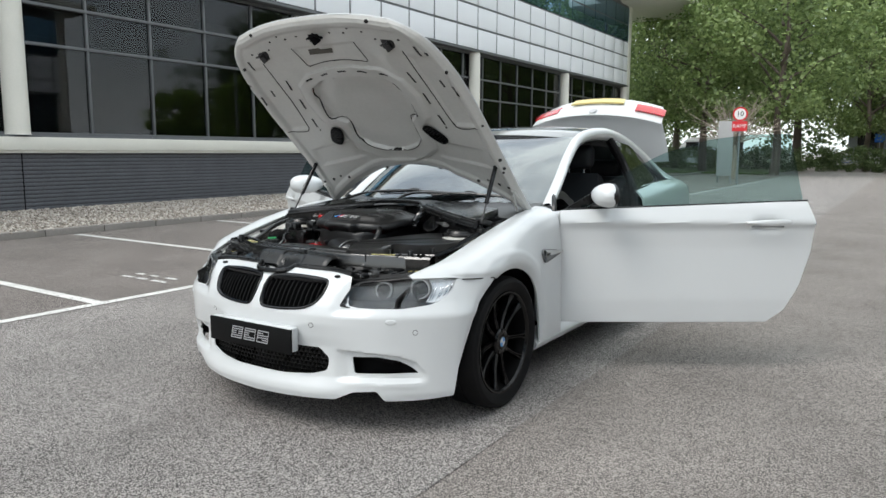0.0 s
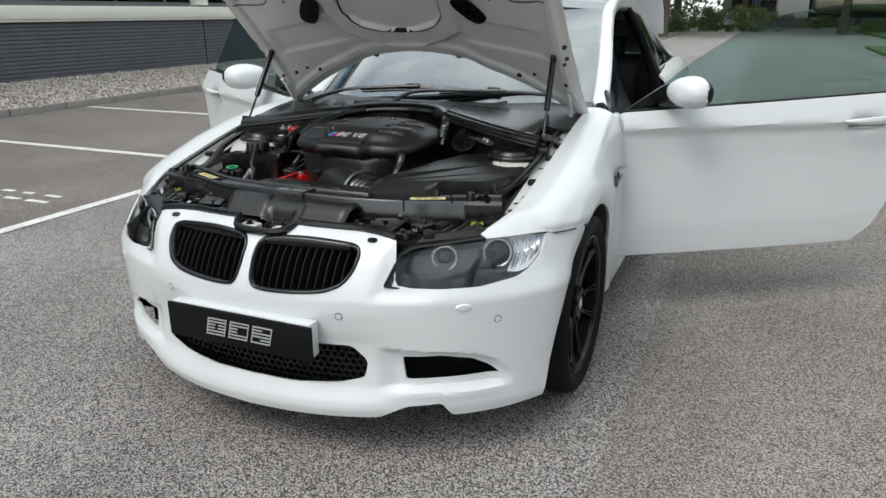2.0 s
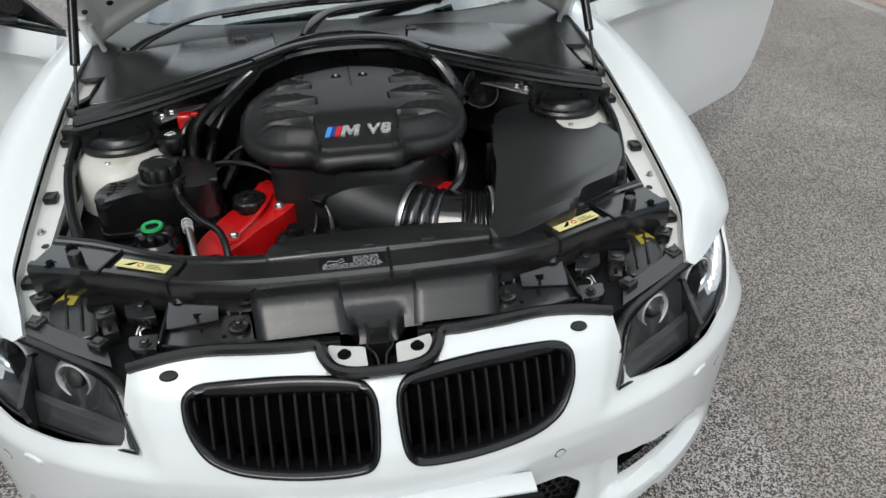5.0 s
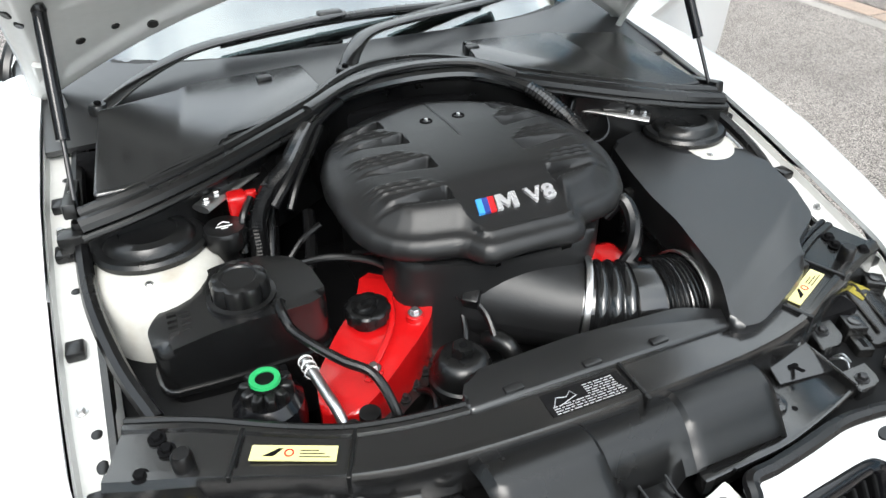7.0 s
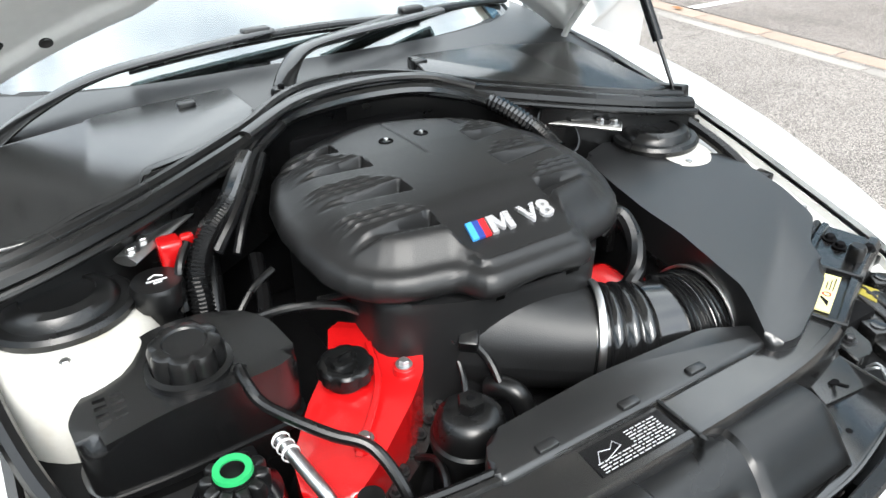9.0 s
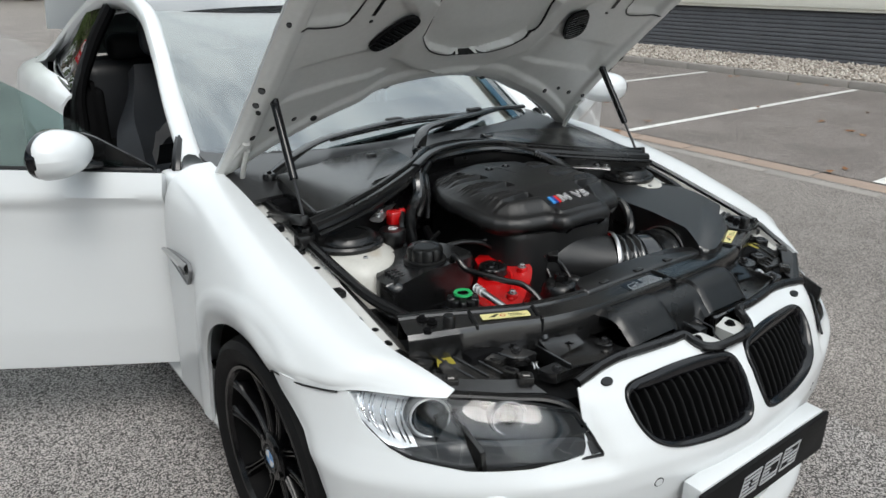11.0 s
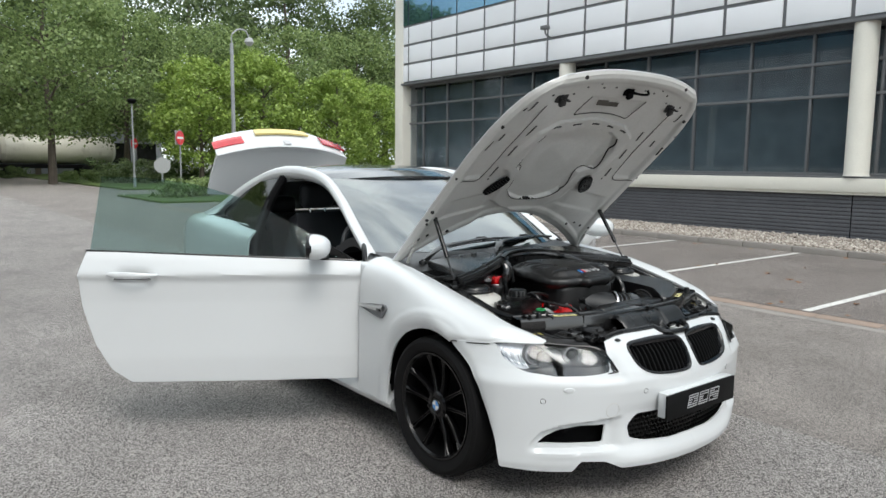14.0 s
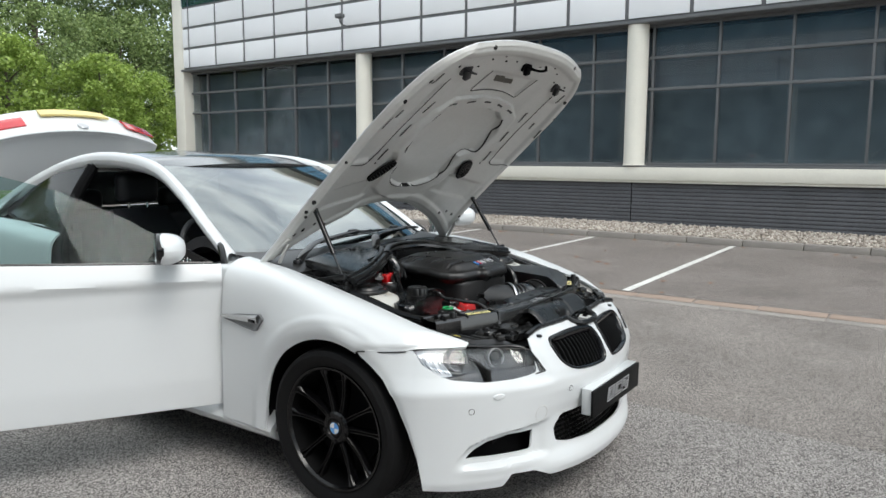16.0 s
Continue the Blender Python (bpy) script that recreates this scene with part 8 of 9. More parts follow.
# latch panel: white plates either side of a deep pocket, the striker guide, weather strip
part("latch_pocket", box(bmesh.new(), (-0.110, -0.700, 0.630), (0.110, -0.560, 0.640)), TRIM, bay)
for sg in (1, -1):
    ol = rounded([(0.028, -0.642), (0.060, -0.636), (0.094, -0.626), (0.096, -0.668), (0.070, -0.702), (0.026, -0.702)], 0.006, 2)
    lp_ = part("latch_plate", prism(bmesh.new(), [(sg * x, y) for x, y in ol], 0.045, Matrix.Translation((0, 0, 0.659))), PAINT_IN, bay, "white latch mounting plate")
    bolt(lp_, sg * 0.066, -0.658, 0.704, 0.0085, mat_=TRIM)
    part("bonnet_buffer", lathe(bmesh.new(), [(1, 0.0), (0.9, 0.003), (0, 0.004)], 18, Matrix.Translation(bumper_at(sg * 0.372, 0.700)[0]) @ pose(0, 0, 0, 20) @ Matrix.Diagonal((0.017, 0.011, 1, 1))), RUBBER, bay)
    part("striker_guide", tube(bmesh.new(), [(sg * 0.022, -0.588, 0.708), (sg * 0.021, -0.615, 0.704), (sg * 0.023, -0.640, 0.700), (sg * 0.010, -0.655, 0.692), (sg * 0.004, -0.690, 0.680)], 0.0022, 6, 20), DARK_ROD, bay)
part("latch_body", box(bmesh.new(), (-0.019, -0.632, 0.640), (0.019, -0.590, 0.700), 0.004), PLASTIC, bay, "black bonnet latch body")


def bumper_top(x):
    """The bumper's upper edge at a distance from the middle."""
    u = min((k / 400 for k in range(240)), key=lambda q: abs(bumper_point(q, 1).x - abs(x)))
    p = bumper_point(u, 1)
    return Vector((math.copysign(p.x, x), p.y + 0.006, p.z + 0.007))


half_strip = [bumper_top(x) for x in (0.440, 0.40, 0.36, 0.30, 0.22, 0.155)]
mid_strip = [(0.112, -0.650, 0.726), (0.101, -0.672, 0.716), (0.086, -0.694, 0.708), (0.055, -0.708, 0.705), (0.0, -0.711, 0.704)]
mid_strip = [Vector(p) for p in mid_strip] + [Vector((-x, y, z)) for x, y, z in mid_strip[-2::-1]]
strip = half_strip + mid_strip + [Vector((-p.x, p.y, p.z)) for p in half_strip[::-1]]
part("weather_strip", tube(bmesh.new(), strip, 0.0115, 8, 160), RUBBER, bay, "black rubber weather strip")

# ---- gravel beds ----
GRAVEL_BASE = material("gravel_base", (0.20, 0.175, 0.15), 0.95, vary=0.3, scale=5, fine=80, bump=0.6, bump_scale=60)


def island_material(name, a, b, c, rough=0.85):
    """Each loose piece takes its own shade."""
    ma = bpy.data.materials.new(name)
    ma.use_nodes = True
    n, l = ma.node_tree.nodes, ma.node_tree.links
    bs = n["Principled BSDF"]
    geo = n.new("ShaderNodeNewGeometry")
    ramp = n.new("ShaderNodeValToRGB")
    ramp.color_ramp.elements[0].color = (*a, 1)
    ramp.color_ramp.elements[1].color = (*c, 1)
    e = ramp.color_ramp.elements.new(0.5)
    e.color = (*b, 1)
    l.new(geo.outputs["Random Per Island"], ramp.inputs["Fac"])
    noi = n.new("ShaderNodeTexNoise")
    noi.inputs["Scale"].default_value = 30
    mx = n.new("ShaderNodeVectorMath")
    mx.operation = "SCALE"
    rg = n.new("ShaderNodeMapRange")
    rg.inputs["To Min"].default_value, rg.inputs["To Max"].default_value = 0.75, 1.25
    l.new(noi.outputs["Fac"], rg.inputs["Value"])
    l.new(ramp.outputs["Color"], mx.inputs[0])
    l.new(rg.outputs["Result"], mx.inputs["Scale"])
    l.new(mx.outputs["Vector"], bs.inputs["Base Color"])
    bs.inputs["Roughness"].default_value = rough
    return ma


STONES = island_material("mixed_pebbles", (0.24, 0.20, 0.17), (0.42, 0.37, 0.32), (0.62, 0.58, 0.52))
OCTA = np.array([(1, 0, 0), (-1, 0, 0), (0, 1, 0), (0, -1, 0), (0, 0, 1), (0, 0, -1)], float)
OFACE = np.array([(0, 2, 4), (2, 1, 4), (1, 3, 4), (3, 0, 4), (2, 0, 5), (1, 2, 5), (3, 1, 5), (0, 3, 5)])


def pebbles(name, x0, x1, y0, y1, n, z, label):
    rng = np.random.default_rng(5)
    c = np.stack([rng.uniform(x0, x1, n), rng.uniform(y0, y1, n), z + rng.uniform(-0.005, 0.022, n)], 1)
    s = rng.uniform(0.018, 0.042, (n, 1, 1)) * rng.uniform(0.6, 1.2, (n, 6, 3))
    a = rng.uniform(0, math.tau, n)
    v = OCTA[None] * s
    ca, sa = np.cos(a)[:, None], np.sin(a)[:, None]
    v = np.stack([v[..., 0] * ca - v[..., 1] * sa, v[..., 0] * sa + v[..., 1] * ca, v[..., 2] * 0.7], -1) + c[:, None]
    f = (OFACE[None] + 6 * np.arange(n)[:, None, None]).reshape(-1, 3)
    me = bpy.data.meshes.new(name)
    me.from_pydata(v.reshape(-1, 3).tolist(), [], f.tolist())
    me.materials.append(STONES)
    me.polygons.foreach_set("use_smooth", [True] * len(me.polygons))
    return tagged(new(name, me), label, "gravel", kind="stuff")


structure("gravel_bed_west", flat(bmesh.new(), -11.86, -14, -8.06, 39, 0.075, 2, 10), GRAVEL_BASE, "sandy bed under pale pebbles", "gravel bed")
structure("gravel_bed_east", flat(bmesh.new(), 9.76, -14, 11.95, 19, 0.075, 2, 10), GRAVEL_BASE, "sandy bed under pale pebbles", "gravel bed")
pebbles("pebbles", -11.85, -8.06, -1, 16, 26000, 0.085, "pale mixed pebbles filling the bed along the wall")
pebbles("pebbles", 9.77, 11.94, -6, 13, 17000, 0.085, "pale sandy pebbles filling the bed along the wall")

# fallen leaves on the bays
LEAF_BROWN = island_material("dry_leaf", (0.16, 0.06, 0.02), (0.28, 0.13, 0.05), (0.36, 0.24, 0.12))
rng = random.Random(11)
for k in range(46):
    x = rng.choice((rng.uniform(4.3, 9.5), rng.uniform(9.0, 9.6), rng.uniform(4.0, 6.5)))
    y = rng.uniform(-3.5, 9.5)
    bm = bmesh.new()
    r = rng.uniform(0.025, 0.05)
    a0 = rng.uniform(0, 6.28)
    pts = [bm.verts.new((r * q * math.cos(a0 + w), r * q * math.sin(a0 + w), 0.010 + rng.uniform(0, 0.018))) for w, q in ((0, 1.2), (0.7, 0.7), (1.6, 0.8), (2.6, 0.7), (3.14, 1.1), (3.9, 0.6), (4.7, 0.8), (5.5, 0.65))]
    c = bm.verts.new((0, 0, 0.010))
    for i in range(8):
        bm.faces.new((pts[i], pts[(i + 1) % 8], c))
    ob = part("fallen_leaf", bm, LEAF_BROWN)
    ob.location = (x, y, 0)
    tagged(ob, "dry curled brown leaf lying on the asphalt", "leaf", "fallen leaves")


# ---- trees and hedges ----
def foliage(name, a, b, c):
    ma = bpy.data.materials.new(name)
    ma.use_nodes = True
    n, l = ma.node_tree.nodes, ma.node_tree.links
    n.clear()
    out = n.new("ShaderNodeOutputMaterial")
    geo = n.new("ShaderNodeNewGeometry")
    ramp = n.new("ShaderNodeValToRGB")
    ramp.color_ramp.elements[0].color = (*a, 1)
    ramp.color_ramp.elements[1].color = (*c, 1)
    e = ramp.color_ramp.elements.new(0.55)
    e.color = (*b, 1)
    l.new(geo.outputs["Random Per Island"], ramp.inputs["Fac"])
    df = n.new("ShaderNodeBsdfDiffuse")
    tl = n.new("ShaderNodeBsdfTranslucent")
    gl = n.new("ShaderNodeBsdfGlossy")
    gl.inputs["Roughness"].default_value = 0.45
    gl.inputs["Color"].default_value = (0.5, 0.5, 0.5, 1)
    m1 = n.new("ShaderNodeMixShader")
    m1.inputs["Fac"].default_value = 0.35
    m2 = n.new("ShaderNodeMixShader")
    m2.inputs["Fac"].default_value = 0.06
    l.new(ramp.outputs["Color"], df.inputs["Color"])
    l.new(ramp.outputs["Color"], tl.inputs["Color"])
    l.new(df.outputs[0], m1.inputs[1])
    l.new(tl.outputs[0], m1.inputs[2])
    l.new(m1.outputs[0], m2.inputs[1])
    l.new(gl.outputs[0], m2.inputs[2])
    l.new(m2.outputs[0], out.inputs["Surface"])
    return ma


LEAF = foliage("plane_leaf", (0.119, 0.181, 0.060), (0.213, 0.290, 0.103), (0.325, 0.413, 0.163))
LEAF_YOUNG = foliage("young_leaf", (0.156, 0.244, 0.044), (0.269, 0.375, 0.077), (0.400, 0.512, 0.131))
LEAF_DARK = foliage("dark_leaf", (0.060, 0.100, 0.037), (0.112, 0.165, 0.062), (0.188, 0.244, 0.100))
BARK = material("grey_brown_bark", (0.105, 0.085, 0.068), 0.9, vary=0.35, scale=3, fine=30, bump=0.8, bump_scale=20)


def leaf_cloud(name, centres, radii, per, size, mat_, seed, squash=0.8):
    """Many small leaves gathered in clumps: each leaf a bent kite of two triangles."""
    r = np.random.default_rng(seed)
    cs, rs = np.repeat(np.array(centres, float), per, 0), np.repeat(np.array(radii, float), per)
    n = len(cs)
    d = r.normal(size=(n, 3))
    d /= np.linalg.norm(d, axis=1, keepdims=True)
    p = cs + d * (rs * r.uniform(0.35, 1.08, n) ** 0.7)[:, None] * np.array([1, 1, squash])
    u = r.normal(size=(n, 3))
    u[:, 2] *= 0.7
    u /= np.linalg.norm(u, axis=1, keepdims=True)
    w = np.cross(u, d + r.normal(size=(n, 3)) * 0.7)
    w /= np.linalg.norm(w, axis=1, keepdims=True) + 1e-9
    s = size * r.uniform(0.6, 1.25, (n, 1))
    v = np.stack([p - u * s * 0.5, p + w * s * 0.36, p + u * s * 0.55, p - w * s * 0.36], 1)
    f = np.arange(n * 4).reshape(n, 4)
    me = bpy.data.meshes.new(name)
    me.from_pydata(v.reshape(-1, 3).tolist(), [], f.tolist())
    me.materials.append(mat_)
    return me


def tree(height, spread, seed, mat_, leaf=0.23, clumps=74, per=210, trunk_h=0.28):
    r = random.Random(seed)
    t = tagged(new("tree"), "", "tree")
    bm = bmesh.new()
    th = height * trunk_h
    tube(bm, [(0, 0, -0.1), (0.05, 0.03, th * 0.5), (0.02, -0.04, th), (r.uniform(-0.2, 0.2), r.uniform(-0.2, 0.2), height * 0.62), (0, 0, height * 0.86)], 0.020 * height + 0.02, 10, 16, taper=0.25)
    tips = []
    for k in range(11):
        a = k * 2.4 + r.uniform(-0.4, 0.4)
        z0 = lerp(th * 0.95, height * 0.68, k / 10)
        ln = spread * r.uniform(0.6, 0.95) * (1 - 0.45 * k / 10)
        e = Vector((math.cos(a) * ln, math.sin(a) * ln, z0 + ln * r.uniform(0.35, 0.8)))
        tube(bm, [(0, 0, z0), (e.x * 0.4, e.y * 0.4, lerp(z0, e.z, 0.5)), e], 0.007 * height, 6, 8, taper=0.25)
        tips.append(e)
    part("trunk", bm, BARK, t)
    cs, rs = [], []
    for k in range(clumps):
        a, z = r.uniform(0, math.tau), r.random()
        prof = math.sin(math.pi * (0.10 + 0.86 * z)) ** 0.7
        q = spread * prof * r.uniform(0.45, 1.0)
        cs.append((math.cos(a) * q, math.sin(a) * q, lerp(th * 0.92, height * 0.97, z)))
        rs.append(spread * r.uniform(0.16, 0.30))
    for e in tips:
        cs.append(tuple(e))
        rs.append(spread * 0.26)
    crown = new("crown", leaf_cloud("crown", cs, rs, per, leaf, mat_, seed))
    crown.parent = t
    return t


protos = [tree(13, 5.6, 1, LEAF), tree(12, 5.0, 2, LEAF, clumps=56), tree(8, 3.0, 3, LEAF_YOUNG, 0.20, 66, 170, 0.20), tree(18, 6.6, 4, LEAF_DARK, 0.30, 104, 190)]
SPOTS = [(0, 5.5, 47, 1.0, 20), (1, 0.5, 58, 1.0, 70), (0, 12.5, 57, 1.02, 130), (3, 20, 64, 1.0, 10), (3, 28, 61, 1.05, 90), (3, 36, 56, 0.95, 160), (1, 9, 75, 1.1, 250),
         (2, 13.0, 42, 1.0, 40), (2, 17.5, 43, 1.1, 120), (2, 21.5, 40, 0.95, 210), (2, 25.5, 42, 0.9, 300), (2, 29.5, 40, 0.85, 15),
         (0, -8.6, 44, 1.0, 200), (1, -3.9, 40.5, 1.06, 330), (0, -12.5, 52, 1.1, 75), (1, -0.2, 55, 0.92, 100), (3, -16, 60, 1.0, 35), (3, -6, 66, 1.05, 280), (0, 16, 48, 0.85, 310), (3, -11, 68, 1.1, 190), (3, 3, 72, 1.1, 140), (3, 13, 70, 1.05, 220), (2, 33, 41, 0.9, 75), (1, 23, 50, 1.0, 45), (0, 31, 53, 1.0, 285)]
TREE_LABEL = {0: "broad leafy plane tree in full summer green", 1: "rounded leafy tree with dense green crown", 2: "young bright green tree with upright crown", 3: "tall dark green tree behind the road"}
used = set()
for kind_, x, y, s, rz in SPOTS:
    m = Matrix.Translation((x, y, 0)) @ Matrix.Rotation(radians(rz), 4, "Z") @ Matrix.Diagonal((s, s, s, 1))
    if kind_ in used:
        o = copy_thing(protos[kind_], m)
    else:
        o = protos[kind_]
        o.matrix_world = m
        used.add(kind_)
    tagged(o, TREE_LABEL[kind_], "tree", "roadside trees")

# far woods in one mass
r = random.Random(3)
cs, rs = [], []
for k in range(560):
    x = r.uniform(-75, 95)
    h = 18.5 + 3 * math.sin(x * 0.13) + 2.5 * math.sin(x * 0.41 + 1)
    z = r.uniform(0.5, h)
    cs.append((x, 84 + r.uniform(-3, 6) + 0.03 * abs(x), z))
    rs.append(r.uniform(1.6, 2.9))
tagged(new("far_woods", leaf_cloud("far_woods", cs, rs, 110, 0.45, LEAF_DARK, 9)), "dense dark green wood closing the distance", "woodland", kind="stuff")


def hedge(x0, y0, x1, y1, w, h, mat_, seed, label):
    r = random.Random(seed)
    cs, rs = [], []
    L = math.hypot(x1 - x0, y1 - y0)
    for k in range(int(L * 6 * max(1.0, h * 1.6)) + 6):
        t = r.random()
        cs.append((lerp(x0, x1, t) + r.uniform(-w, w) * 0.5, lerp(y0, y1, t) + r.uniform(-w, w) * 0.5, r.uniform(0.15, h * 0.75)))
        rs.append(r.uniform(0.28, 0.42) * min(1.0, h))
    return tagged(new("hedge", leaf_cloud("hedge", cs, rs, 70, 0.13, mat_, seed, 0.8)), label, "hedge")


hedge(8.0, 46, 14.5, 44, 1.6, 1.9, LEAF_DARK, 21, "clipped dark green hedge on the verge")
hedge(7.0, 52, 10.0, 49, 1.2, 0.9, LEAF, 22, "low rounded green shrubs on the verge")
hedge(5.5, 25.5, 8.5, 27.5, 1.3, 0.9, LEAF, 23, "low yellow-green shrubs beside a signpost")
hedge(-14, 49, 1.5, 52, 1.8, 2.0, LEAF_DARK, 24, "clipped dark green hedge below the trees")
hedge(-3.5, 60, 6, 63, 1.2, 1.1, LEAF_DARK, 25, "low dark hedge behind the road")
hedge(15.5, 37, 22, 34, 1.0, 0.8, LEAF, 26, "low green shrubs by the building corner")

# verges with kerbs
structure("verge_east", box(bmesh.new(), (6.8, 36, -0.05), (46, 70, 0.10), 0.03), GRASS, "mown grass verge under the trees", "grass verge")
structure("verge_island", box(bmesh.new(), (4.8, 23.0, -0.05), (11.5, 29, 0.09), 0.05), GRASS, "small planted kerb island", "grass verge")
structure("verge_west", box(bmesh.new(), (-24, 41.5, -0.05), (-4.6, 58, 0.10), 0.03), GRASS, "mown grass verge under the trees", "grass verge")
structure("verge_north", box(bmesh.new(), (-60, 70.2, -0.05), (80, 110, 0.12), 0.03), GRASS, "grass bank in front of the woods", "grass verge")

# bare shrub by the sign
r = random.Random(8)
bm = bmesh.new()
for k in range(70):
    a, e = r.uniform(0, math.tau), r.uniform(0.15, 1.2)
    ln = r.uniform(1.4, 3.4)
    d = Vector((math.cos(a) * math.cos(e), math.sin(a) * math.cos(e), math.sin(e) * 0.8))
    p0 = Vector((0, 0, 1.6))
    p1 = p0 + d * ln * 0.5 + Vector((0, 0, 0.15))
    p2 = p0 + d * ln + Vector((r.uniform(-0.3, 0.3), r.uniform(-0.3, 0.3), r.uniform(-0.2, 0.3)))
    tube(bm, [p0, p1, p2], 0.022, 4, 5, taper=0.3)
    for q in range(3):
        b = p1.lerp(p2, r.random())
        tube(bm, [b, b + Vector((r.uniform(-0.6, 0.6), r.uniform(-0.6, 0.6), r.uniform(0.0, 0.6)))], 0.010, 3, 0, taper=0.4)
tube(bm, [(0, 0, 0), (0.05, 0, 0.9), (0, 0, 1.7)], 0.13, 8, 6, taper=0.7)
PALE_BARK = material("pale_dead_wood", (0.33, 0.28, 0.23), 0.9, vary=0.3)
ob = part("bare_shrub", bm, PALE_BARK)
ob.location = (-4.6, 33.0, 0)
tagged(ob, "leafless pale shrub with spreading thin branches", "shrub")


# ---- signs and lamp posts ----
POST = material("galvanised_post", (0.33, 0.34, 0.35), 0.5, metal=0.6, vary=0.1)
SIGN_RED = material("sign_red", (0.62, 0.02, 0.03), 0.4, vary=0.04)
SIGN_GREY = material("sign_back_grey", (0.36, 0.37, 0.37), 0.55, vary=0.06)
SIGN_BLUE = material("sign_blue", (0.02, 0.12, 0.45), 0.4, vary=0.04)
INK = material("black_ink", (0.012, 0.012, 0.012), 0.5)


def words(body, size, m, mat_, parent, extrude=0.003):
    cu = bpy.data.curves.new("words", "FONT")
    cu.body, cu.size, cu.extrude, cu.align_x, cu.align_y = body, size, extrude, "CENTER", "CENTER"
    o = new("words", cu)
    bpy.context.view_layer.update()
    me = bpy.data.meshes.new_from_object(o.evaluated_get(bpy.context.evaluated_depsgraph_get()))
    bpy.data.objects.remove(o)
    me.materials.clear()
    me.materials.append(mat_)
    t = new("lettering", me)
    t.parent = parent
    t.matrix_basis = m
    return t


def disc(r, z0, z1, m):
    return lathe(bmesh.new(), [(0, z0), (r, z0), (r, z1), (0, z1)], 32, m)


def facing(x, y, z):
    """A frame whose z axis looks at the car from (x, y)."""
    return Matrix.Translation((0, 0, z)) @ Matrix.Rotation(math.atan2(-3 - y, 0 - x) + math.pi / 2, 4, "Z") @ pose(0, 0, 0, 90)


s10 = thing("speed_sign", "round ten limit sign above a red board on a post", "road sign", m=Matrix.Translation((-3.15, 26.4, 0)))
part("post", tube(bmesh.new(), [(0, 0.03, 0), (0, 0.03, 3.05)], 0.038, 12), POST, s10)
f = facing(-3.15, 26.4, 2.72)
part("red_ring", disc(0.27, 0.0, 0.012, f), SIGN_RED, s10)
part("white_disc", disc(0.21, 0.012, 0.016, f), WHITE, s10)
words("10", 0.27, f @ Matrix.Translation((0, 0, 0.019)), INK, s10)
f2 = facing(-3.15, 26.4, 2.26)
part("red_board", box(bmesh.new(), (-0.27, -0.19, 0), (0.27, 0.19, 0.012), 0.004, 1, f2), SIGN_RED, s10)
words("RAMP", 0.19, f2 @ Matrix.Translation((0, 0, 0.015)), WHITE, s10)
cabinet = thing("sign_panel", "tall pale grey panel standing behind the speed sign", "panel", m=Matrix.Translation((-4.1, 28.6, 0)))
part("board", box(bmesh.new(), (-0.30, -0.04, 0.3), (0.30, 0.04, 2.55), 0.02), SIGN_GREY, cabinet)
for x in (-0.25, 0.25):
    part("post", tube(bmesh.new(), [(x, 0.06, 0), (x, 0.06, 2.5)], 0.04, 8), POST, cabinet)
for x, y in ((10.1, 46.0), (8.57, 32.4)):
    ne = thing("no_entry_sign", "round red no-entry sign on a grey post", "road sign", "no-entry signs", m=Matrix.Translation((x, y, 0)))
    part("post", tube(bmesh.new(), [(0, 0.03, 0), (0, 0.03, 3.0)], 0.038, 10), POST, ne)
    f = Matrix.Translation((0, 0, 2.60)) @ Matrix.Rotation(radians(38), 4, "Z") @ pose(0, 0, 0, 90)
    part("red_disc", disc(0.33, 0, 0.012, f), SIGN_RED, ne)
    part("white_bar", box(bmesh.new(), (-0.24, -0.05, 0.012), (0.24, 0.05, 0.016), 0, 1, f), WHITE, ne)
    if y < 40:
        part("back_plate", box(bmesh.new(), (-0.28, -0.34, -0.10), (0.28, 0.34, -0.085), 0.01, 1, f), SIGN_GREY, ne)
rs_ = thing("round_sign", "back of a round grey sign on a post", "road sign", m=Matrix.Translation((6.25, 27.6, 0)))
part("post", tube(bmesh.new(), [(0, 0.03, 0), (0, 0.03, 1.7)], 0.036, 10), POST, rs_)
part("disc", disc(0.32, 0, 0.01, facing(6.25, 27.6, 1.30)), SIGN_GREY, rs_)
bn = thing("site_banner", "white notice board on posts beside the road", "notice board", m=Matrix.Translation((-0.9, 57.5, 0)))
part("board", box(bmesh.new(), (-1.45, -0.03, 0.35), (1.45, 0.03, 1.35), 0.01), WHITE, bn)
for k in range(4):
    part("printed_bar", box(bmesh.new(), (-1.2, -0.036, 0.55 + k * 0.17), (-0.2 + 0.2 * (k % 2), -0.031, 0.60 + k * 0.17)), SIGN_BLUE, bn)
part("printed_block", box(bmesh.new(), (0.25, -0.036, 0.5), (0.45, -0.031, 1.0)), INK, bn)
for x in (-1.4, 1.4):
    part("post", tube(bmesh.new(), [(x, 0.07, 0), (x, 0.07, 1.35)], 0.04, 8), POST, bn)
bs_ = thing("blue_sign", "blue square sign on a thin post", "road sign", m=Matrix.Translation((0.5, 56.0, 0)))
part("post", tube(bmesh.new(), [(0, 0.03, 0), (0, 0.03, 2.7)], 0.035, 8), POST, bs_)
part("board", box(bmesh.new(), (-0.3, -0.01, 2.0), (0.3, 0.01, 2.6), 0.01), SIGN_BLUE, bs_)


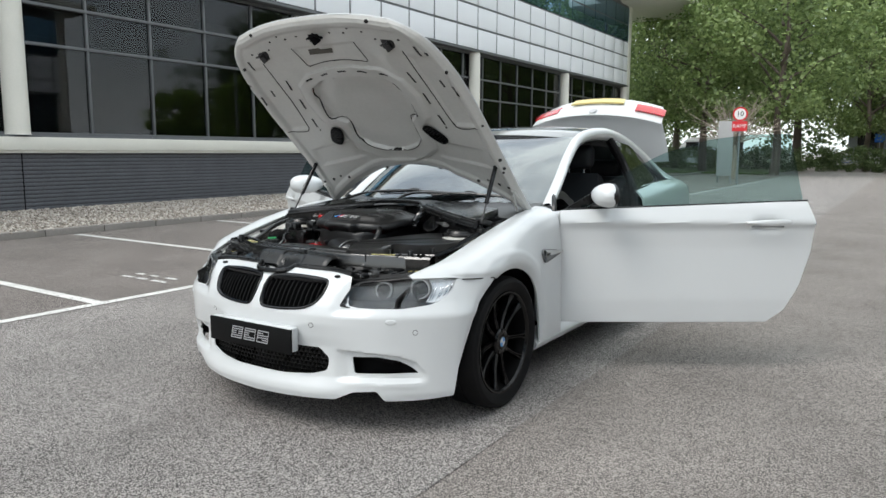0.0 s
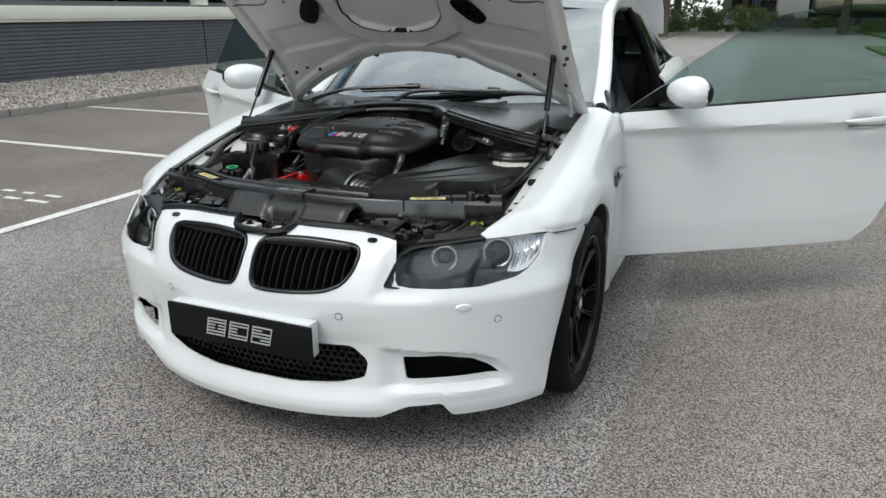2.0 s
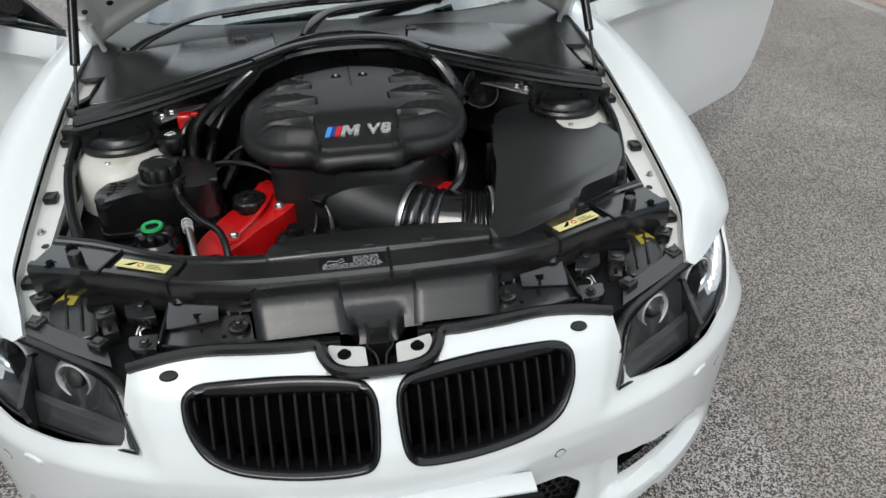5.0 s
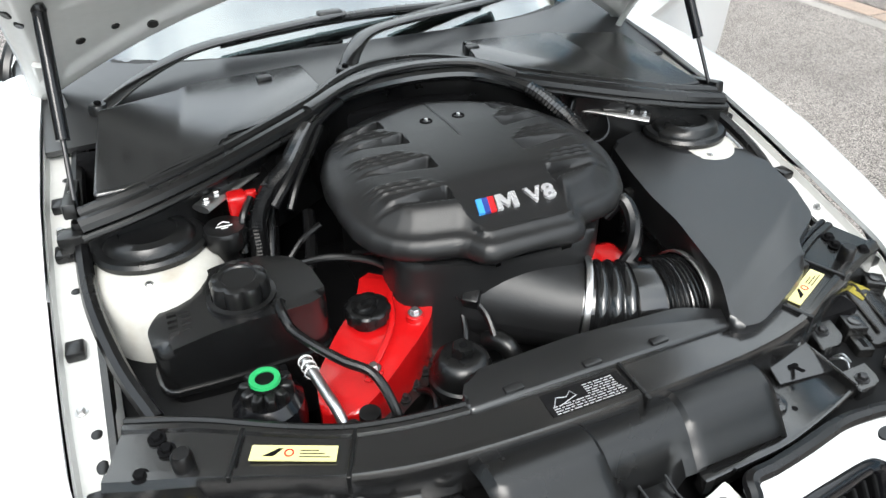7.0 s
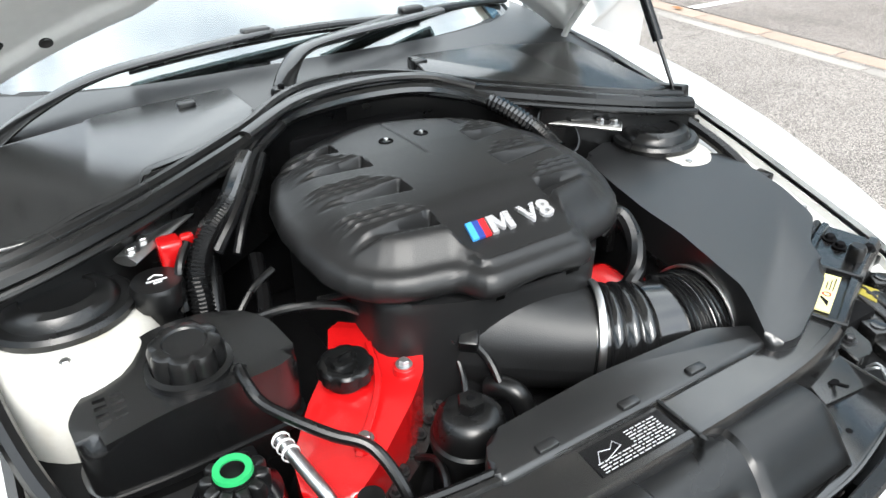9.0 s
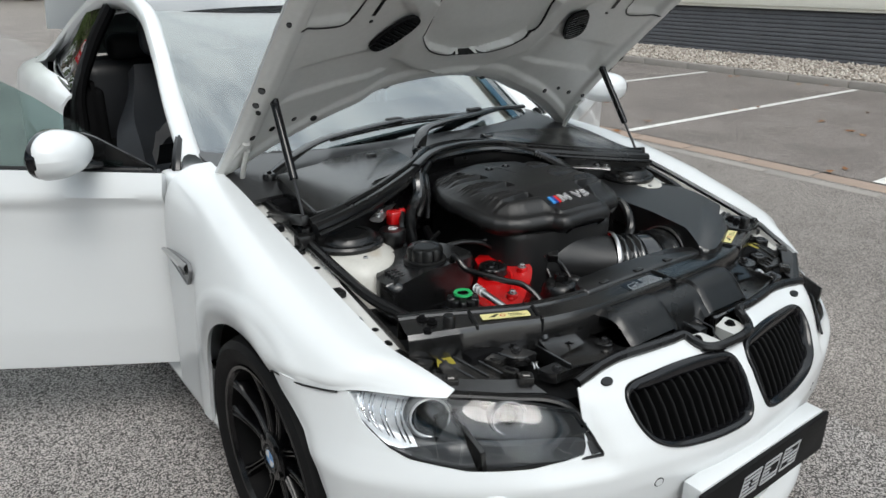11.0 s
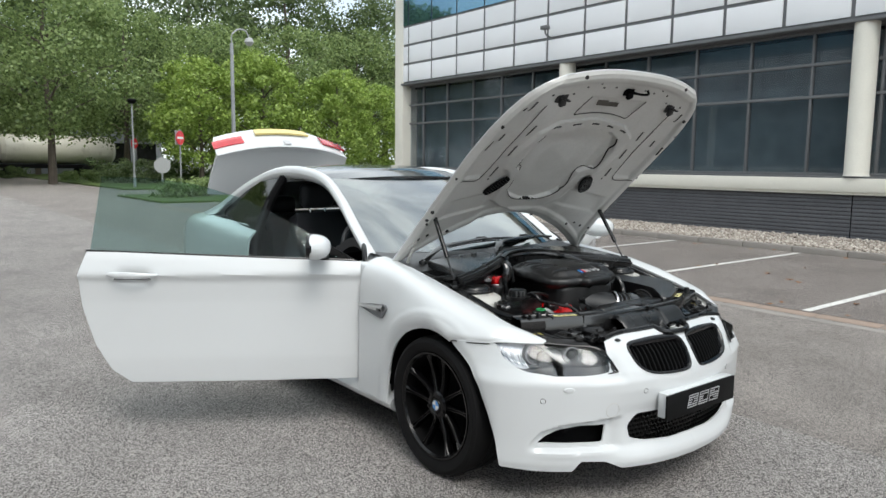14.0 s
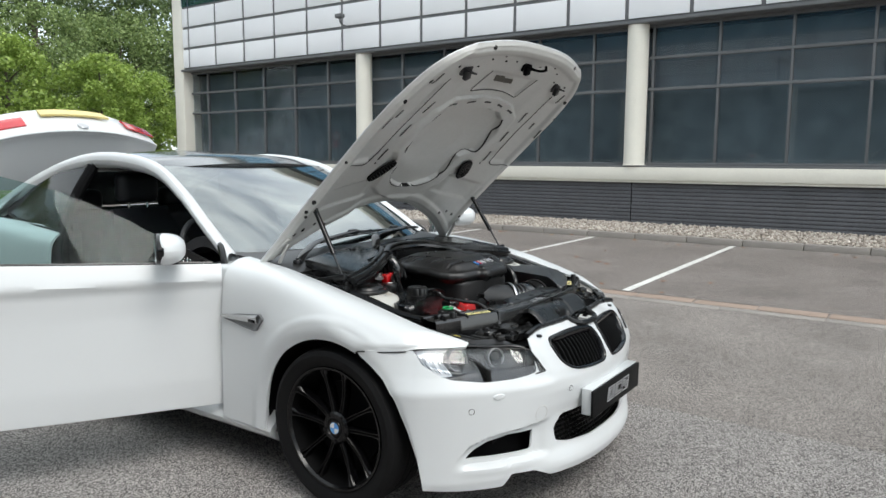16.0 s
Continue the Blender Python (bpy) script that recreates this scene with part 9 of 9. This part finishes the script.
def lamp_post(x, y, h, label, hook):
    lp = thing("street_lamp", label, "street lamp", "street lamps", m=Matrix.Translation((x, y, 0)))
    part("base", tube(bmesh.new(), [(0, 0, 0), (0, 0, h * 0.16)], 0.11 if hook else 0.08, 14), POST, lp)
    part("pole", tube(bmesh.new(), [(0, 0, h * 0.16), (0, 0, h)], 0.095 if hook else 0.050, 12, taper=0.8), POST, lp)
    if hook:
        part("arm", tube(bmesh.new(), [(0, 0, h), (0.02, 0, h + 0.35), (0.3, 0, h + 0.62), (0.65, 0, h + 0.6), (0.8, 0, h + 0.35)], 0.035, 8, 16), POST, lp)
        part("dome", lathe(bmesh.new(), [(0.0, 0.22), (0.14, 0.18), (0.22, 0.0), (0.20, -0.02), (0.12, -0.14), (0, -0.18)], 20, Matrix.Translation((0.82, 0, h + 0.12))), SIGN_GREY, lp, "white dome camera")
    else:
        part("lantern", lathe(bmesh.new(), [(0.0, 0.14), (0.16, 0.12), (0.26, 0.04), (0.24, 0.0), (0.12, -0.14), (0, -0.16)], 20, Matrix.Translation((0, 0, h + 0.05))), TRIM, lp)


lamp_post(9.75, 28.7, 6.7, "tall grey post with hooked camera arm", True)
lamp_post(7.75, 37.4, 4.55, "short grey street lamp on the verge", False)
# camera on the office wall
wc = thing("wall_camera", "small dark security camera on the cladding", "security camera")
part("bracket", tube(bmesh.new(), [(11.85, 11.3, 4.9), (11.5, 11.25, 4.95), (11.45, 11.25, 5.10)], 0.022, 8, 10), FRAME_GREY, wc)
part("head", box(bmesh.new(), (11.38, 11.14, 5.08), (11.54, 11.38, 5.19), 0.03, 3), FRAME_GREY, wc)


# ---- vehicles in the distance ----
VAN_WHITE = material("van_white", (0.74, 0.75, 0.76), 0.3, coat=0.6, vary=0.03)


def van(m, label):
    v = thing("parked_van", label, "van", "parked vans", m=m)
    g = []
    for t, h, hw in ((0, 0.95, 0.90), (0.04, 1.05, 0.95), (0.18, 1.25, 0.97), (0.32, 2.15, 0.92), (0.40, 2.35, 0.94), (0.97, 2.38, 0.94), (1.0, 2.30, 0.90)):
        y = t * 5.3
        g.append([Vector((-hw, y, 0.35)), Vector((-hw - 0.02, y, 0.8)), Vector((-hw * 0.96, y, h * 0.86)), Vector((-hw * 0.8, y, h)), Vector((hw * 0.8, y, h)), Vector((hw * 0.96, y, h * 0.86)), Vector((hw + 0.02, y, 0.8)), Vector((hw, y, 0.35)), Vector((-hw, y, 0.35))])
    bm = sheet(g)
    bmesh.ops.holes_fill(bm, edges=bm.edges[:])
    part("body", bm, VAN_WHITE, v)
    part("windscreen", sheet([[Vector((-0.80, 0.98, 1.28)), Vector((-0.74, 1.62, 2.06))], [Vector((0.80, 0.98, 1.28)), Vector((0.74, 1.62, 2.06))]], 0.02), GLOSS, v)
    for sx in (-1, 1):
        part("side_window", box(bmesh.new(), (sx * 0.93, 1.75, 1.35), (sx * 0.97, 2.7, 1.98), 0.04), GLOSS, v)
        for y in (0.95, 4.2):
            w = part("wheel", lathe(bmesh.new(), [(0.0, -0.1), (0.33, -0.1), (0.34, 0.1), (0.18, 0.11), (0, 0.10)], 20, Matrix.Translation((sx * 0.85, y, 0.34)) @ pose(0, 0, 0, 0, 90 * sx, 0)), TYRE, v)
        part("headlamp", box(bmesh.new(), (sx * 0.62, -0.02, 0.78), (sx * 0.9, 0.10, 0.98), 0.03), WHITE, v)
    part("bumper", box(bmesh.new(), (-0.95, -0.08, 0.32), (0.95, 0.15, 0.62), 0.05), TRIM, v)
    return v


van(Matrix.Translation((22.6, 61.5, 0.1)) @ pose(0, 0, 0, 0, 0, 104), "white panel van parked beyond the verge")
van(Matrix.Translation((40, 71, 0)) @ pose(0, 0, 0, 0, 0, 110), "white panel van parked behind the trees")
van(Matrix.Translation((45.5, 75, 0)) @ pose(0, 0, 0, 0, 0, 115), "white delivery van with dark windows parked far off")
van(Matrix.Translation((-14.6, 56.5, 0.1)) @ pose(0, 0, 0, 0, 0, -82), "white panel van parked below the trees")

tanker = thing("tanker_lorry", "cream tank lorry parked behind the trees", "lorry", m=Matrix.Translation((9.4, 67.0, 0.1)) @ pose(0, 0, 0, 0, 0, -84))
TANK = material("cream_tank", (0.66, 0.64, 0.55), 0.35, vary=0.06, second=(0.45, 0.42, 0.35), second_scale=1.5, second_amount=(0.55, 0.8))
part("tank", lathe(bmesh.new(), [(0.0, -4.6), (0.9, -4.5), (1.2, -4.2), (1.24, 0.0), (1.2, 4.2), (0.9, 4.5), (0, 4.6)], 30, Matrix.Translation((0, 0, 2.3)) @ pose(0, 0, 0, 90)), TANK, tanker)
part("chassis", box(bmesh.new(), (-0.9, -6.5, 0.7), (0.9, 4.5, 1.05), 0.04), TRIM, tanker)
part("cab", box(bmesh.new(), (-1.2, -7.4, 0.6), (1.2, -5.2, 3.1), 0.15, 3), VAN_WHITE, tanker)
for sx in (-1, 1):
    for y in (-6.3, -3.6, 2.0, 3.2):
        part("wheel", lathe(bmesh.new(), [(0.0, -0.15), (0.48, -0.15), (0.5, 0.15), (0.25, 0.16), (0, 0.14)], 24, Matrix.Translation((sx * 1.0, y, 0.5)) @ pose(0, 0, 0, 0, 90 * sx, 0)), TYRE, tanker)
sc = thing("parked_car", "white saloon car parked across the road", "car", m=Matrix.Translation((1.5, 68, 0.02)) @ pose(0, 0, 0, 0, 0, -85))
g = []
for y, h, hw in ((0, 0.6, 0.75), (0.1, 0.75, 0.85), (1.2, 0.92, 0.88), (1.9, 1.38, 0.66), (3.1, 1.40, 0.66), (3.8, 1.0, 0.80), (4.4, 0.95, 0.82), (4.5, 0.7, 0.75)):
    g.append([Vector((-hw, y, 0.25)), Vector((-0.88, y, 0.6)), Vector((-hw, y, h)), Vector((hw, y, h)), Vector((0.88, y, 0.6)), Vector((hw, y, 0.25)), Vector((-hw, y, 0.25))])
part("body", sheet(g), VAN_WHITE, sc)
for sx in (-1, 1):
    part("side_window", box(bmesh.new(), (sx * 0.72, 1.8, 0.98), (sx * 0.80, 3.4, 1.30), 0.03), GLOSS, sc)
    for y in (0.8, 3.6):
        part("wheel", lathe(bmesh.new(), [(0, -0.1), (0.30, -0.1), (0.31, 0.1), (0, 0.1)], 18, Matrix.Translation((sx * 0.80, y, 0.31)) @ pose(0, 0, 0, 0, 90 * sx, 0)), TYRE, sc)

# distant offices beyond the road
far = tagged(new("far_office"), "grey and white office block beyond the trees", "office building")
FAR_WALL = material("far_grey_cladding", (0.30, 0.31, 0.33), 0.6, vary=0.1, scale=0.3)
part("wall", box(bmesh.new(), (-3, 80, 0), (22, 92, 9.0)), FAR_WALL, far)
part("canopy", box(bmesh.new(), (-3.5, 77.5, 3.9), (12, 80, 4.3), 0.05), WHITE, far)
for k in range(9):
    part("window", box(bmesh.new(), (-2.2 + k * 2.7, 79.92, 1.2), (-0.2 + k * 2.7, 80.0, 3.4)), GLOSS, far)
    part("window", box(bmesh.new(), (-2.2 + k * 2.7, 79.92, 5.2), (-0.2 + k * 2.7, 80.0, 7.4)), GLOSS, far)
part("parapet", box(bmesh.new(), (-3.4, 79.6, 8.8), (22.4, 92.2, 9.4), 0.05), WHITE, far)
